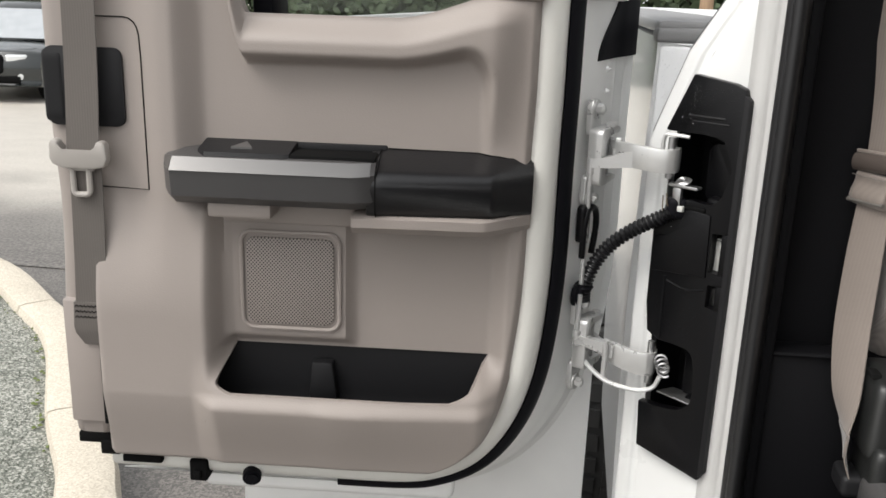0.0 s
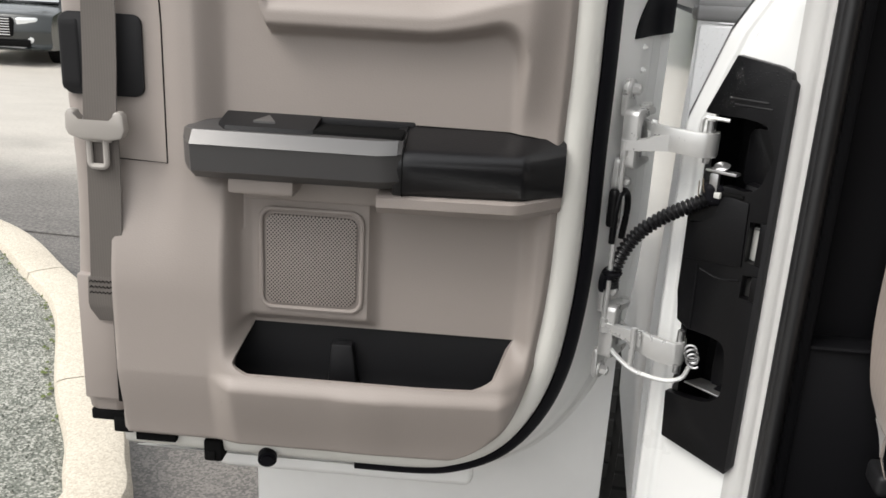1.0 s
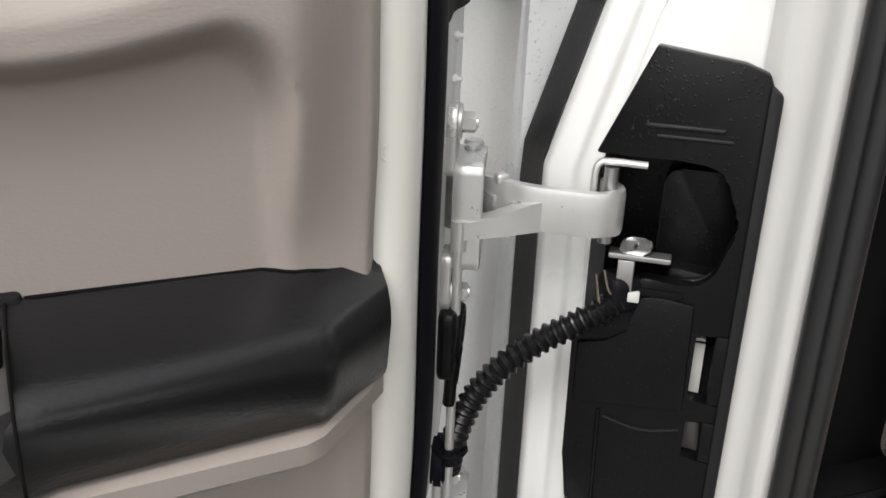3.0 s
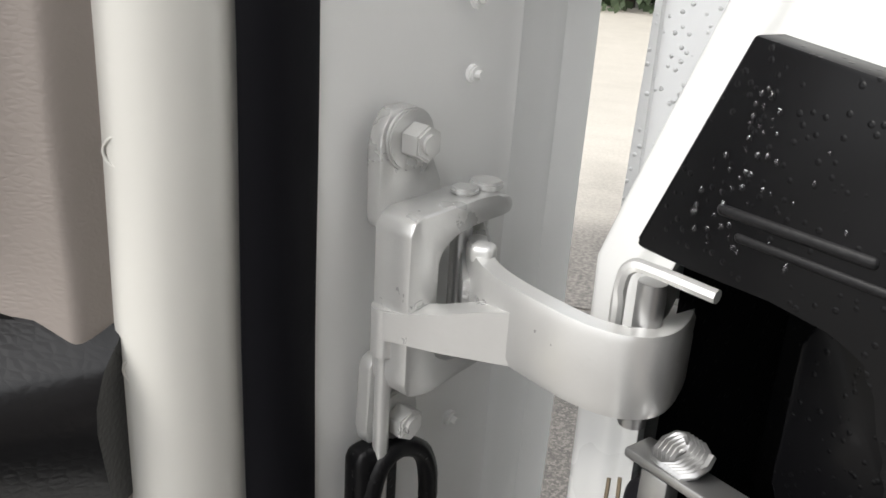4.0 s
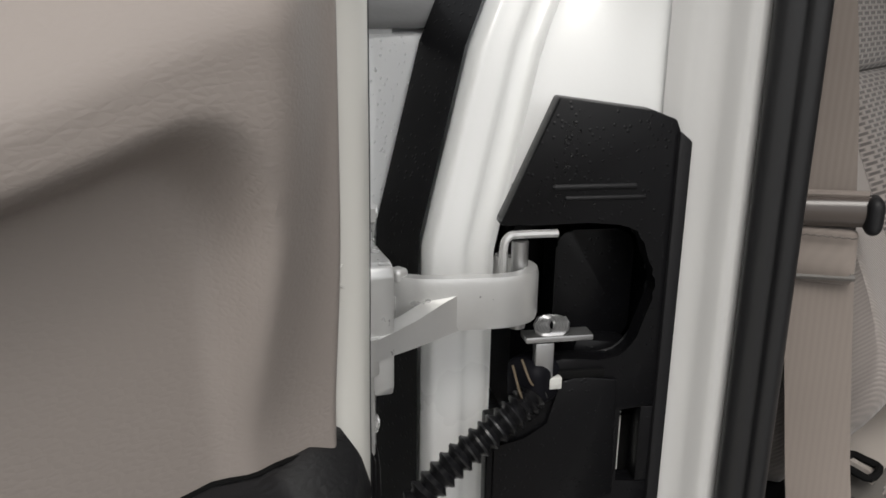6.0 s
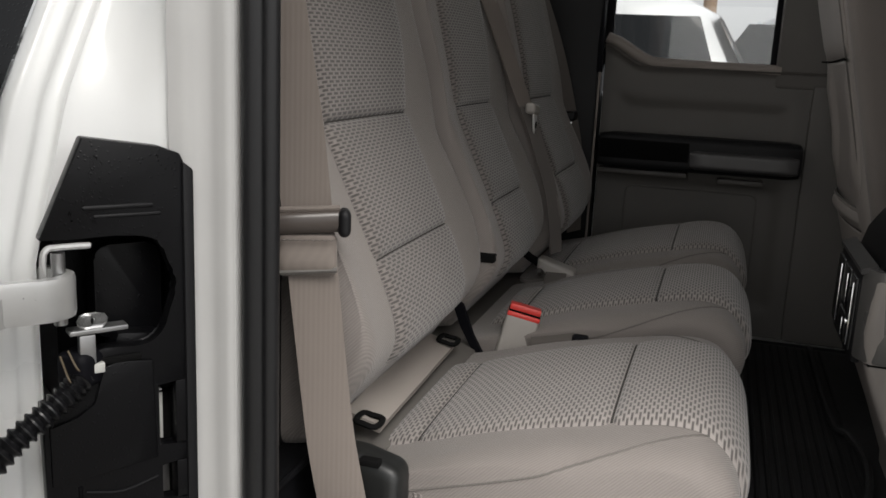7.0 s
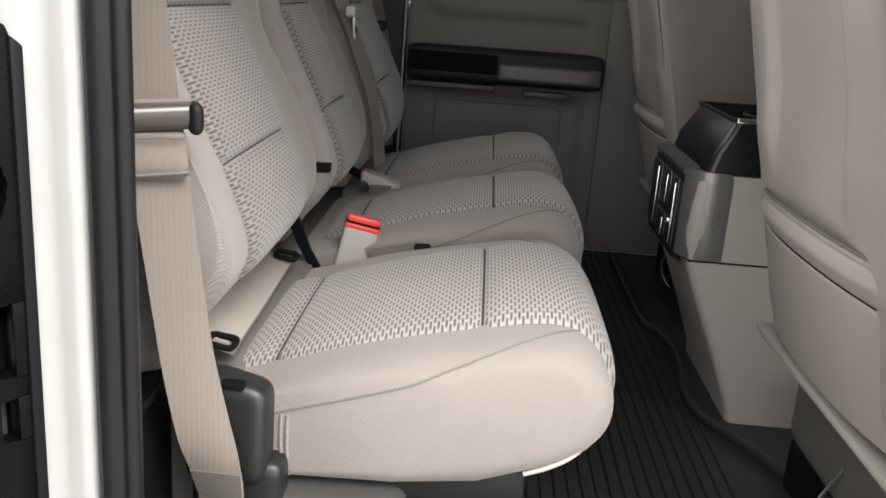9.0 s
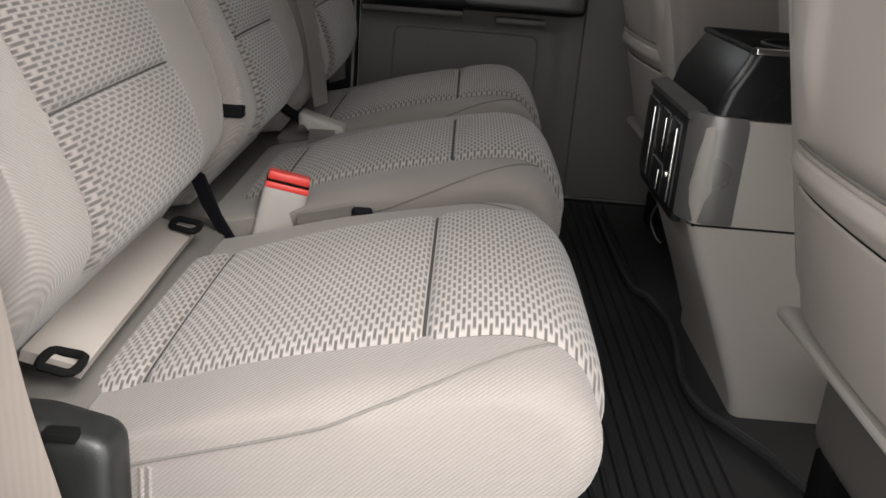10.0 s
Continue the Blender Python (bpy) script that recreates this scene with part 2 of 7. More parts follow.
TAUPE = (0.30, 0.264, 0.241)
M = {
    "trim": leather_grain("taupe_plastic", TAUPE, 0.5),
    # darker copy of the door trim; the cab's dimness is in the colour
    "trim_grey": leather_grain("dim_trim_plastic", (0.118, 0.110, 0.101), 0.5),
    "black": leather_grain("black_plastic", (0.010, 0.010, 0.011), 0.5, 0.3, spec=0.25),
    "black_soft": leather_grain("black_grained_vinyl", (0.008, 0.008, 0.009), 0.27, 0.28, 300, spec=0.42),
    "black_wet": wet_paint("wet_black_plastic", (0.0038, 0.0038, 0.0045), 0.36, 0, 0.35, 0.03, 0.19),
    "cavity": surface("dark_cavity", (0.006, 0.006, 0.006), 0.9, spec=0.08),
    "rubber": surface("black_rubber", (0.005, 0.005, 0.007), 0.6, grain=0.1, grain_scale=400, spec=0.12),
    "paint": surface("white_paint", (0.77, 0.775, 0.765), 0.3, coat=0.6, blotch=0.03, grain=0.04, grain_scale=500),
    "jamb": surface("silver_white_jamb_paint", (0.84, 0.84, 0.825), 0.36, metal=0.0, coat=0.3, blotch=0.06, blotch_scale=12, grain=0.06, grain_scale=160),
    "flange": surface("cream_white_inner_paint", (0.71, 0.70, 0.655), 0.35, coat=0.3, blotch=0.05, grain=0.05, grain_scale=200),
    "cast": surface("painted_cast_metal", (0.60, 0.60, 0.59), 0.30, metal=0.55, blotch=0.1, blotch_scale=40, grain=0.1, grain_scale=350),
    "cast_rough": surface("rough_cast_metal", (0.45, 0.45, 0.44), 0.45, metal=0.5, blotch=0.2, blotch_scale=90, grain=0.9, grain_scale=420),
    "steel": surface("bright_steel", (0.45, 0.45, 0.45), 0.33, metal=0.9, blotch=0.1, blotch_scale=60),
    "silver": surface("satin_silver_trim", (0.17, 0.167, 0.164), 0.34, metal=0.7, blotch=0.04, grain=0.15, grain_scale=900, stretch=(0.1, 1, 1)),
    "graphite": surface("graphite_plastic", (0.075, 0.073, 0.073), 0.38, metal=0.3, blotch=0.06, grain=0.2, grain_scale=700, stretch=(0.2, 1, 1)),
    "grille": perforated("speaker_grille", TAUPE, 0.0050),
    "belt": ribbed_cloth("taupe_webbing", (0.176, 0.148, 0.129), (0.45, -0.89, 0.0), 0.0049, 0.75, 0.035, 0.12),
    "belt_dark": ribbed_cloth("brown_grey_webbing", (0.118, 0.104, 0.093), (1, 0, 0.0), 0.0034, 0.75, 0.06, 0.15),
    "buckle": surface("light_taupe_plastic", (0.37, 0.345, 0.318), 0.4, blotch=0.05, grain=0.1),
    "flap": leather_grain("pale_taupe_vinyl", (0.31, 0.28, 0.255), 0.5, 0.25, 300),
    "seal": surface("grey_black_rubber", (0.014, 0.014, 0.015), 0.36, grain=0.1, grain_scale=400, spec=0.5),
    # quarter trim near black: shade inside the doorway is put into its colour
    "dark_trim": leather_grain("shaded_quarter_plastic", (0.005, 0.005, 0.006), 0.6, 0.3, spec=0.12),
    "guide": surface("dark_brown_gloss_plastic", (0.075, 0.062, 0.055), 0.22, blotch=0.1, spec=0.5),
    "hinge_grey": leather_grain("grey_green_black_plastic", (0.012, 0.0127, 0.0125), 0.38, 0.25, 500),
    "satin": surface("satin_grey_plastic", (0.16, 0.155, 0.150), 0.30, metal=0.45, blotch=0.04),
    "red": surface("red_plastic", (0.65, 0.05, 0.04), 0.35, blotch=0.05),
    "cloth": ribbed_cloth("taupe_twill", (0.209, 0.186, 0.172), (0.6, 0.75, 0.75), 0.0029, 0.9, 0.11),
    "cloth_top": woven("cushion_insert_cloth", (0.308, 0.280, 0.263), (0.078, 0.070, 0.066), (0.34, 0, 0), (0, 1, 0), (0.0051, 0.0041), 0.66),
    # same cloth as the cushion insert, the backrest's weaker light put into its colour
    "cloth_back": woven("dimmed_backrest_cloth", (0.192, 0.172, 0.160), (0.056, 0.050, 0.047), (0.34, 0, 0), (0, 0.41, 0.91), (0.0051, 0.0042), 0.62),
    "leatherette": leather_grain("taupe_vinyl", (0.325, 0.295, 0.273), 0.48, 0.25, 300),
    "mat": surface("black_rubber_mat", (0.019, 0.019, 0.020), 0.5, grain=0.3, grain_scale=250),
    "carpet": surface("black_carpet", (0.018, 0.018, 0.018), 0.95, grain=1.0, grain_scale=700),
    "headliner": surface("light_grey_headliner", (0.4, 0.39, 0.37), 0.95, grain=0.5, grain_scale=600),
    "chrome": surface("chrome", (0.8, 0.8, 0.8), 0.1, metal=1.0, blotch=0.02),
    "glass": glass_mat("window_glass", (0.97, 0.98, 0.975)),
    "glass_dark": surface("dark_window_glass", (0.006, 0.007, 0.008), 0.05, blotch=0.1, spec=0.22),
    # windscreen glass; pale metallic colour stands in for the overcast sky's reflection
    "glass_screen": surface("sky_toned_screen", (0.55, 0.57, 0.58), 0.08, metal=0.8, blotch=0.1),
    "cap_grey": leather_grain("light_grey_bed_cap", (0.24, 0.24, 0.242), 0.5, 0.3, 300),
    "asphalt": ground_mat("asphalt", (0.045, 0.042, 0.039), (0.19, 0.174, 0.157), 150, 0.3, (0.095, 0.087, 0.079), 0.42),
    "concrete": ground_mat("kerb_concrete", (0.40, 0.35, 0.28), (0.62, 0.57, 0.48), 220, 0.25),
    "gravel": ground_mat("grey_green_gravel", (0.05, 0.055, 0.045), (0.46, 0.455, 0.41), 170, 1.0, (0.165, 0.175, 0.148)),
    "tyre": surface("tyre_rubber", (0.015, 0.015, 0.015), 0.7, grain=0.4, grain_scale=120),
    "lamp": surface("headlight_lens", (0.7, 0.72, 0.72), 0.1, metal=0.4, blotch=0.2, blotch_scale=20),
    "taillight": surface("red_lens", (0.5, 0.02, 0.02), 0.12, blotch=0.1),
    "bark": surface("bark", (0.07, 0.055, 0.045), 0.9, grain=1, grain_scale=60),
    "leaf": surface("dark_foliage", (0.05, 0.075, 0.035), 0.7, blotch=0.45, blotch_scale=3),
    "moss": surface("moss", (0.12, 0.15, 0.05), 0.95, grain=1, grain_scale=200, blotch=0.3, blotch_scale=30),
    "drop": glass_mat("rain_water", (0.95, 0.95, 0.95), 0.0),
    "wire_yellow": surface("tan_wire", (0.13, 0.10, 0.065), 0.5),
    "bright_steel": surface("polished_bright_steel", (0.78, 0.78, 0.77), 0.35, metal=0.35, blotch=0.03),
    "clip_white": surface("white_nylon", (0.56, 0.56, 0.53), 0.4, blotch=0.05),
}


# ---- mesh tools ----
def thing(name, label, category, kind="", group="", place=None):
    return tagged(new(name), label, category, group, kind) if place is None else place_at(tagged(new(name), label, category, group, kind), place)


def place_at(ob, m):
    ob.matrix_world = m
    return ob


def part(name, bm, material, parent=None, label="", smooth=True, angle=38):
    """Links a bmesh as one mesh object under a thing or a part. Meshes are drawn in their thing's own space."""
    me = bpy.data.meshes.new(name)
    bmesh.ops.recalc_face_normals(bm, faces=bm.faces)
    if smooth:
        lim = radians(angle)
        for f in bm.faces:
            f.smooth = True
        for e in bm.edges:
            if len(e.link_faces) == 2 and e.calc_face_angle(0) > lim:
                e.smooth = False
    bm.to_mesh(me)
    bm.free()
    for m in material if isinstance(material, (list, tuple)) else [material]:
        me.materials.append(M[m])
    ob = new(name, me)
    if parent is not None:
        ob.parent = parent
    if label:
        tagged(ob, label)
    return ob


def box(lo, hi, bevel=0.003, seg=2, turn=None):
    bm = bmesh.new()
    bmesh.ops.create_cube(bm, size=1)
    size = [abs(b - a) for a, b in zip(lo, hi)]
    for v in bm.verts:
        v.co = Vector([(a + b) / 2 + c * s for a, b, c, s in zip(lo, hi, v.co, size)])
    if bevel:
        bmesh.ops.bevel(bm, geom=bm.edges[:], offset=min(bevel, min(size) * 0.45), segments=seg, profile=0.5, affect="EDGES")
    if turn is not None:
        bm.transform(turn)
    return bm


def soft_box(lo, hi, r, n=8, warp=None):
    """A box with wide round edges, finely divided, then bent by warp(point)."""
    bm = bmesh.new()
    bmesh.ops.create_cube(bm, size=2)
    bmesh.ops.subdivide_edges(bm, edges=bm.edges[:], cuts=n * 2, use_grid_fill=True)
    c = Vector([(a + b) / 2 for a, b in zip(lo, hi)])
    h = Vector([abs(b - a) / 2 for a, b in zip(lo, hi)])
    rr = [min(r, x) for x in h]
    for v in bm.verts:
        p = Vector([math.copysign(abs(q) ** 0.8, q) for q in v.co])
        out = Vector([p[i] * h[i] for i in range(3)])
        inner = Vector([max(-(h[i] - rr[i]), min(h[i] - rr[i], out[i])) for i in range(3)])
        d = out - inner
        d = Vector([d[i] / rr[i] for i in range(3)])
        if d.length > 1e-6:
            m = max(abs(q) for q in d)
            d = d.normalized() * m
        v.co = c + inner + Vector([d[i] * rr[i] for i in range(3)])
        if warp:
            v.co = warp(v.co)
    return bm


def prism(points, to3, t0, t1, bevel=0.0, seg=2):
    """A flat outline given thickness: to3(u, v, t) sets it in space."""
    bm = bmesh.new()
    a = [bm.verts.new(to3(u, v, t0)) for u, v in points]
    b = [bm.verts.new(to3(u, v, t1)) for u, v in points]
    bm.faces.new(a)
    bm.faces.new(b[::-1])
    n = len(points)
    for i in range(n):
        bm.faces.new((a[i], b[i], b[(i + 1) % n], a[(i + 1) % n]))
    if bevel:
        bmesh.ops.bevel(bm, geom=bm.edges[:], offset=bevel, segments=seg, profile=0.5, affect="EDGES", clamp_overlap=True)
    return bm


def smooth_line(points, n=6, closed=False):
    """Points of a curve that runs smoothly through the given ones."""
    pts = [Vector(p) for p in points]
    out = []
    k = len(pts)
    for i in range(k if closed else k - 1):
        p0 = pts[(i - 1) % k] if closed or i else pts[0] * 2 - pts[1]
        p1, p2 = pts[i], pts[(i + 1) % k]
        p3 = pts[(i + 2) % k] if closed or i + 2 < k else p2 * 2 - p1
        for j in range(n):
            t = j / n
            out.append(0.5 * (2 * p1 + (p2 - p0) * t + (2 * p0 - 5 * p1 + 4 * p2 - p3) * t * t + (3 * p1 - p0 - 3 * p2 + p3) * t ** 3))
    if not closed:
        out.append(pts[-1])
    return out


def tube(points, r, n=10, flat=1.0, up=(0, 0, 1), closed=False, caps=True):
    """A round or flattened bar along a line; r is a number or a function of 0..1."""
    pts = [Vector(p) for p in points]
    bm = bmesh.new()
    rings = []
    k = len(pts)
    side = None
    for i, p in enumerate(pts):
        a = pts[(i - 1) % k] if closed or i else pts[0]
        b = pts[(i + 1) % k] if closed or i + 1 < k else pts[-1]
        d = (b - a).normalized()
        s = d.cross(Vector(up))
        if s.length < 0.05:
            s = side if side is not None else d.cross(Vector((1, 0.1, 0)))
        s = (s - d * s.dot(d)).normalized()
        if side is not None and s.dot(side) < 0:
            s = -s
        side = s
        w = s.cross(d).normalized()
        rad = r(i / max(1, k - 1)) if callable(r) else r
        rings.append([bm.verts.new(p + (s * math.cos(q) * flat + w * math.sin(q)) * rad) for q in [2 * math.pi * j / n for j in range(n)]])
    for i in range(k if closed else k - 1):
        a, b = rings[i], rings[(i + 1) % k]
        for j in range(n):
            bm.faces.new((a[j], a[(j + 1) % n], b[(j + 1) % n], b[j]))
    if caps and not closed:
        bm.faces.new(rings[0][::-1])
        bm.faces.new(rings[-1])
    return bm


def sweep(path, profile, to3, closed_profile=False):
    """Carries a profile of (outward, depth) along a flat path of (u, v); to3(u, v, depth) sets it in space."""
    bm = bmesh.new()
    k = len(path)
    rows = []
    for i, p in enumerate(path):
        a, b = path[max(0, i - 1)], path[min(k - 1, i + 1)]
        d = Vector((b[0] - a[0], b[1] - a[1])).normalized()
        nrm = Vector((-d.y, d.x))
        rows.append([bm.verts.new(to3(p[0] + nrm.x * o, p[1] + nrm.y * o, y)) for o, y in profile])
    m = len(profile)
    for i in range(k - 1):
        for j in range(m if closed_profile else m - 1):
            bm.faces.new((rows[i][j], rows[i][(j + 1) % m], rows[i + 1][(j + 1) % m], rows[i + 1][j]))
    if closed_profile:
        bm.faces.new(rows[0][::-1])
        bm.faces.new(rows[-1])
    return bm


def loft(sections, caps=True, closed=True):
    bm = bmesh.new()
    rows = [[bm.verts.new(p) for p in s] for s in sections]
    m = len(sections[0])
    for a, b in zip(rows, rows[1:]):
        for j in range(m if closed else m - 1):
            bm.faces.new((a[j], a[(j + 1) % m], b[(j + 1) % m], b[j]))
    if caps and closed:
        bm.faces.new(rows[0][::-1])
        bm.faces.new(rows[-1])
    return bm


def sheet(nu, nv, f, thick=0.0):
    """A surface from f(u, v), u and v from 0 to 1, with a thickness towards its back."""
    bm = bmesh.new()
    g = [[bm.verts.new(f(i / nu, j / nv)) for j in range(nv + 1)] for i in range(nu + 1)]
    for i in range(nu):
        for j in range(nv):
            bm.faces.new((g[i][j], g[i + 1][j], g[i + 1][j + 1], g[i][j + 1]))
    if thick:
        bmesh.ops.recalc_face_normals(bm, faces=bm.faces)
        bmesh.ops.solidify(bm, geom=bm.faces[:], thickness=thick)
    return bm


def band(points, across, width, thick=0.0012, n=4):
    """A strap along points, its width lying along the vectors of across."""
    bm = bmesh.new()
    rows = []
    for p, a in zip(points, across):
        a = Vector(a).normalized()
        rows.append([Vector(p) + a * width * (j / n - 0.5) for j in range(n + 1)])
    k = len(rows)
    nr = []
    for i in range(k):
        d = (rows[min(k - 1, i + 1)][0] - rows[max(0, i - 1)][0]).normalized()
        nr.append(d.cross((rows[i][-1] - rows[i][0]).normalized()).normalized())
    secs = [[p + nr[i] * thick / 2 for p in rows[i]] + [p - nr[i] * thick / 2 for p in rows[i][::-1]] for i in range(k)]
    bm.free()
    return loft(secs)


def disc(c, axis, r, h, n=20, bevel=0.0):
    bm = bmesh.new()
    bmesh.ops.create_cone(bm, cap_ends=True, segments=n, radius1=r, radius2=r, depth=h)
    if bevel:
        bmesh.ops.bevel(bm, geom=[e for e in bm.edges if len({round(v.co.z, 5) for v in e.verts}) == 1], offset=bevel, segments=2, affect="EDGES")
    q = Vector((0, 0, 1)).rotation_difference(Vector(axis).normalized())
    bm.transform(Matrix.Translation(Vector(c)) @ q.to_matrix().to_4x4())
    return bm


def join(*bms):
    out = bmesh.new()
    for b in bms:
        me = bpy.data.meshes.new("tmp")
        b.to_mesh(me)
        b.free()
        out.from_mesh(me)
        bpy.data.meshes.remove(me)
    return out


def step(a, b, x):
    t = max(0.0, min(1.0, (x - a) / (b - a)))
    return t * t * (3 - 2 * t)


def lerp_table(rows, x):
    if x <= rows[0][0]:
        return rows[0][1]
    for (a, p), (b, q) in zip(rows, rows[1:]):
        if x <= b:
            return p + (q - p) * (x - a) / (b - a)
    return rows[-1][1]


def rounded(u0, v0, u1, v1, r, n=5):
    pts = []
    for cu, cv, a in ((u1 - r, v1 - r, 0), (u0 + r, v1 - r, 90), (u0 + r, v0 + r, 180), (u1 - r, v0 + r, 270)):
        for i in range(n + 1):
            q = radians(a + 90 * i / n)
            pts.append((cu + r * math.cos(q), cv + r * math.sin(q)))
    return pts

# ---- ground ----
def fall(y):
    return -0.62 * step(4.6, 14.5, y)


def ground():
    # one sheet to the horizon; behind the truck it falls away gently
    ys = [-600, -100, -20] + [i - 6 for i in range(0, 30)] + [40, 120, 600]
    xs = [-600, -100, -30, -12, -6, 0, 6, 12, 30, 100, 600]
    bm = bmesh.new()
    rows = [[bm.verts.new((x, y, fall(y))) for x in xs] for y in ys]
    for a, b in zip(rows, rows[1:]):
        for i in range(len(xs) - 1):
            bm.faces.new((a[i], a[i + 1], b[i + 1], b[i]))
    tagged(part("ground", bm, "asphalt"), "worn grey asphalt car park with damp patches", "asphalt", kind="structure")

    # far ground beyond the island, painted paler for sky glare on wet asphalt
    far = [4.0, 5.0] + [i + 6 for i in range(14)] + [40, 120, 600]
    bm = bmesh.new()
    rows = [[bm.verts.new((x, y, fall(y) + 0.004)) for x in xs] for y in far]
    for a, b in zip(rows, rows[1:]):
        for i in range(len(xs) - 1):
            bm.faces.new((a[i], a[i + 1], b[i + 1], b[i]))
    tagged(part("pavement", bm, "pale_concrete"), "far damp car park ground, painted pale for the sky's glare", "pavement", kind="structure")


def glare_fade(m, dark, light, y0, y1):
    """Blends the painted pale glare of a ground surface into the damp asphalt in front of it."""
    n, l = m.node_tree.nodes, m.node_tree.links
    b = n["Principled BSDF"]
    old = b.inputs["Base Color"].links[0].from_socket
    co = n.new("ShaderNodeTexCoord")
    sep = n.new("ShaderNodeSeparateXYZ")
    l.new(co.outputs["Object"], sep.inputs[0])
    no = n.new("ShaderNodeTexNoise")
    no.inputs["Scale"].default_value, no.inputs["Detail"].default_value = 0.9, 9
    l.new(co.outputs["Object"], no.inputs["Vector"])
    ad = n.new("ShaderNodeMath")
    ad.operation = "MULTIPLY_ADD"
    ad.inputs[1].default_value = 3.0
    l.new(no.outputs["Fac"], ad.inputs[0])
    l.new(sep.outputs["Y"], ad.inputs[2])
    mr = n.new("ShaderNodeMapRange")
    mr.interpolation_type = "SMOOTHSTEP"
    mr.inputs["From Min"].default_value, mr.inputs["From Max"].default_value = y0 + 1.5, y1 + 1.5
    l.new(ad.outputs[0], mr.inputs["Value"])
    fine = n.new("ShaderNodeTexNoise")
    fine.inputs["Scale"].default_value, fine.inputs["Detail"].default_value = 60, 6
    l.new(co.outputs["Object"], fine.inputs["Vector"])
    ramp = n.new("ShaderNodeValToRGB")
    ramp.color_ramp.elements[0].color, ramp.color_ramp.elements[0].position = (*dark, 1), 0.35
    ramp.color_ramp.elements[1].color, ramp.color_ramp.elements[1].position = (*light, 1), 0.65
    l.new(fine.outputs["Fac"], ramp.inputs[0])
    mix = n.new("ShaderNodeMix")
    mix.data_type = "RGBA"
    l.new(mr.outputs[0], mix.inputs["Factor"])
    l.new(ramp.outputs[0], mix.inputs["A"])
    l.new(old, mix.inputs["B"])
    l.new(mix.outputs["Result"], b.inputs["Base Color"])
    return m


# sky glare on the distant wet ground, put into the colour
M["pale_concrete"] = ground_mat("pale_concrete", (0.40, 0.372, 0.33), (0.56, 0.525, 0.47), 120, 0.15, None, 0.45)
glare_fade(M["pale_concrete"], (0.055, 0.051, 0.047), (0.19, 0.174, 0.157), 4.1, 6.6)
KERB = [(-1.00, 1.60), (-1.10, 1.98), (-1.36, 2.36), (-1.70, 2.90), (-2.02, 3.22), (-2.62, 3.72), (-3.6, 4.1), (-5.2, 4.2), (-6.6, 3.5), (-7.0, 2.0), (-6.4, 0.2), (-4.6, -0.9), (-2.6, -0.6), (-1.3, 0.5)]


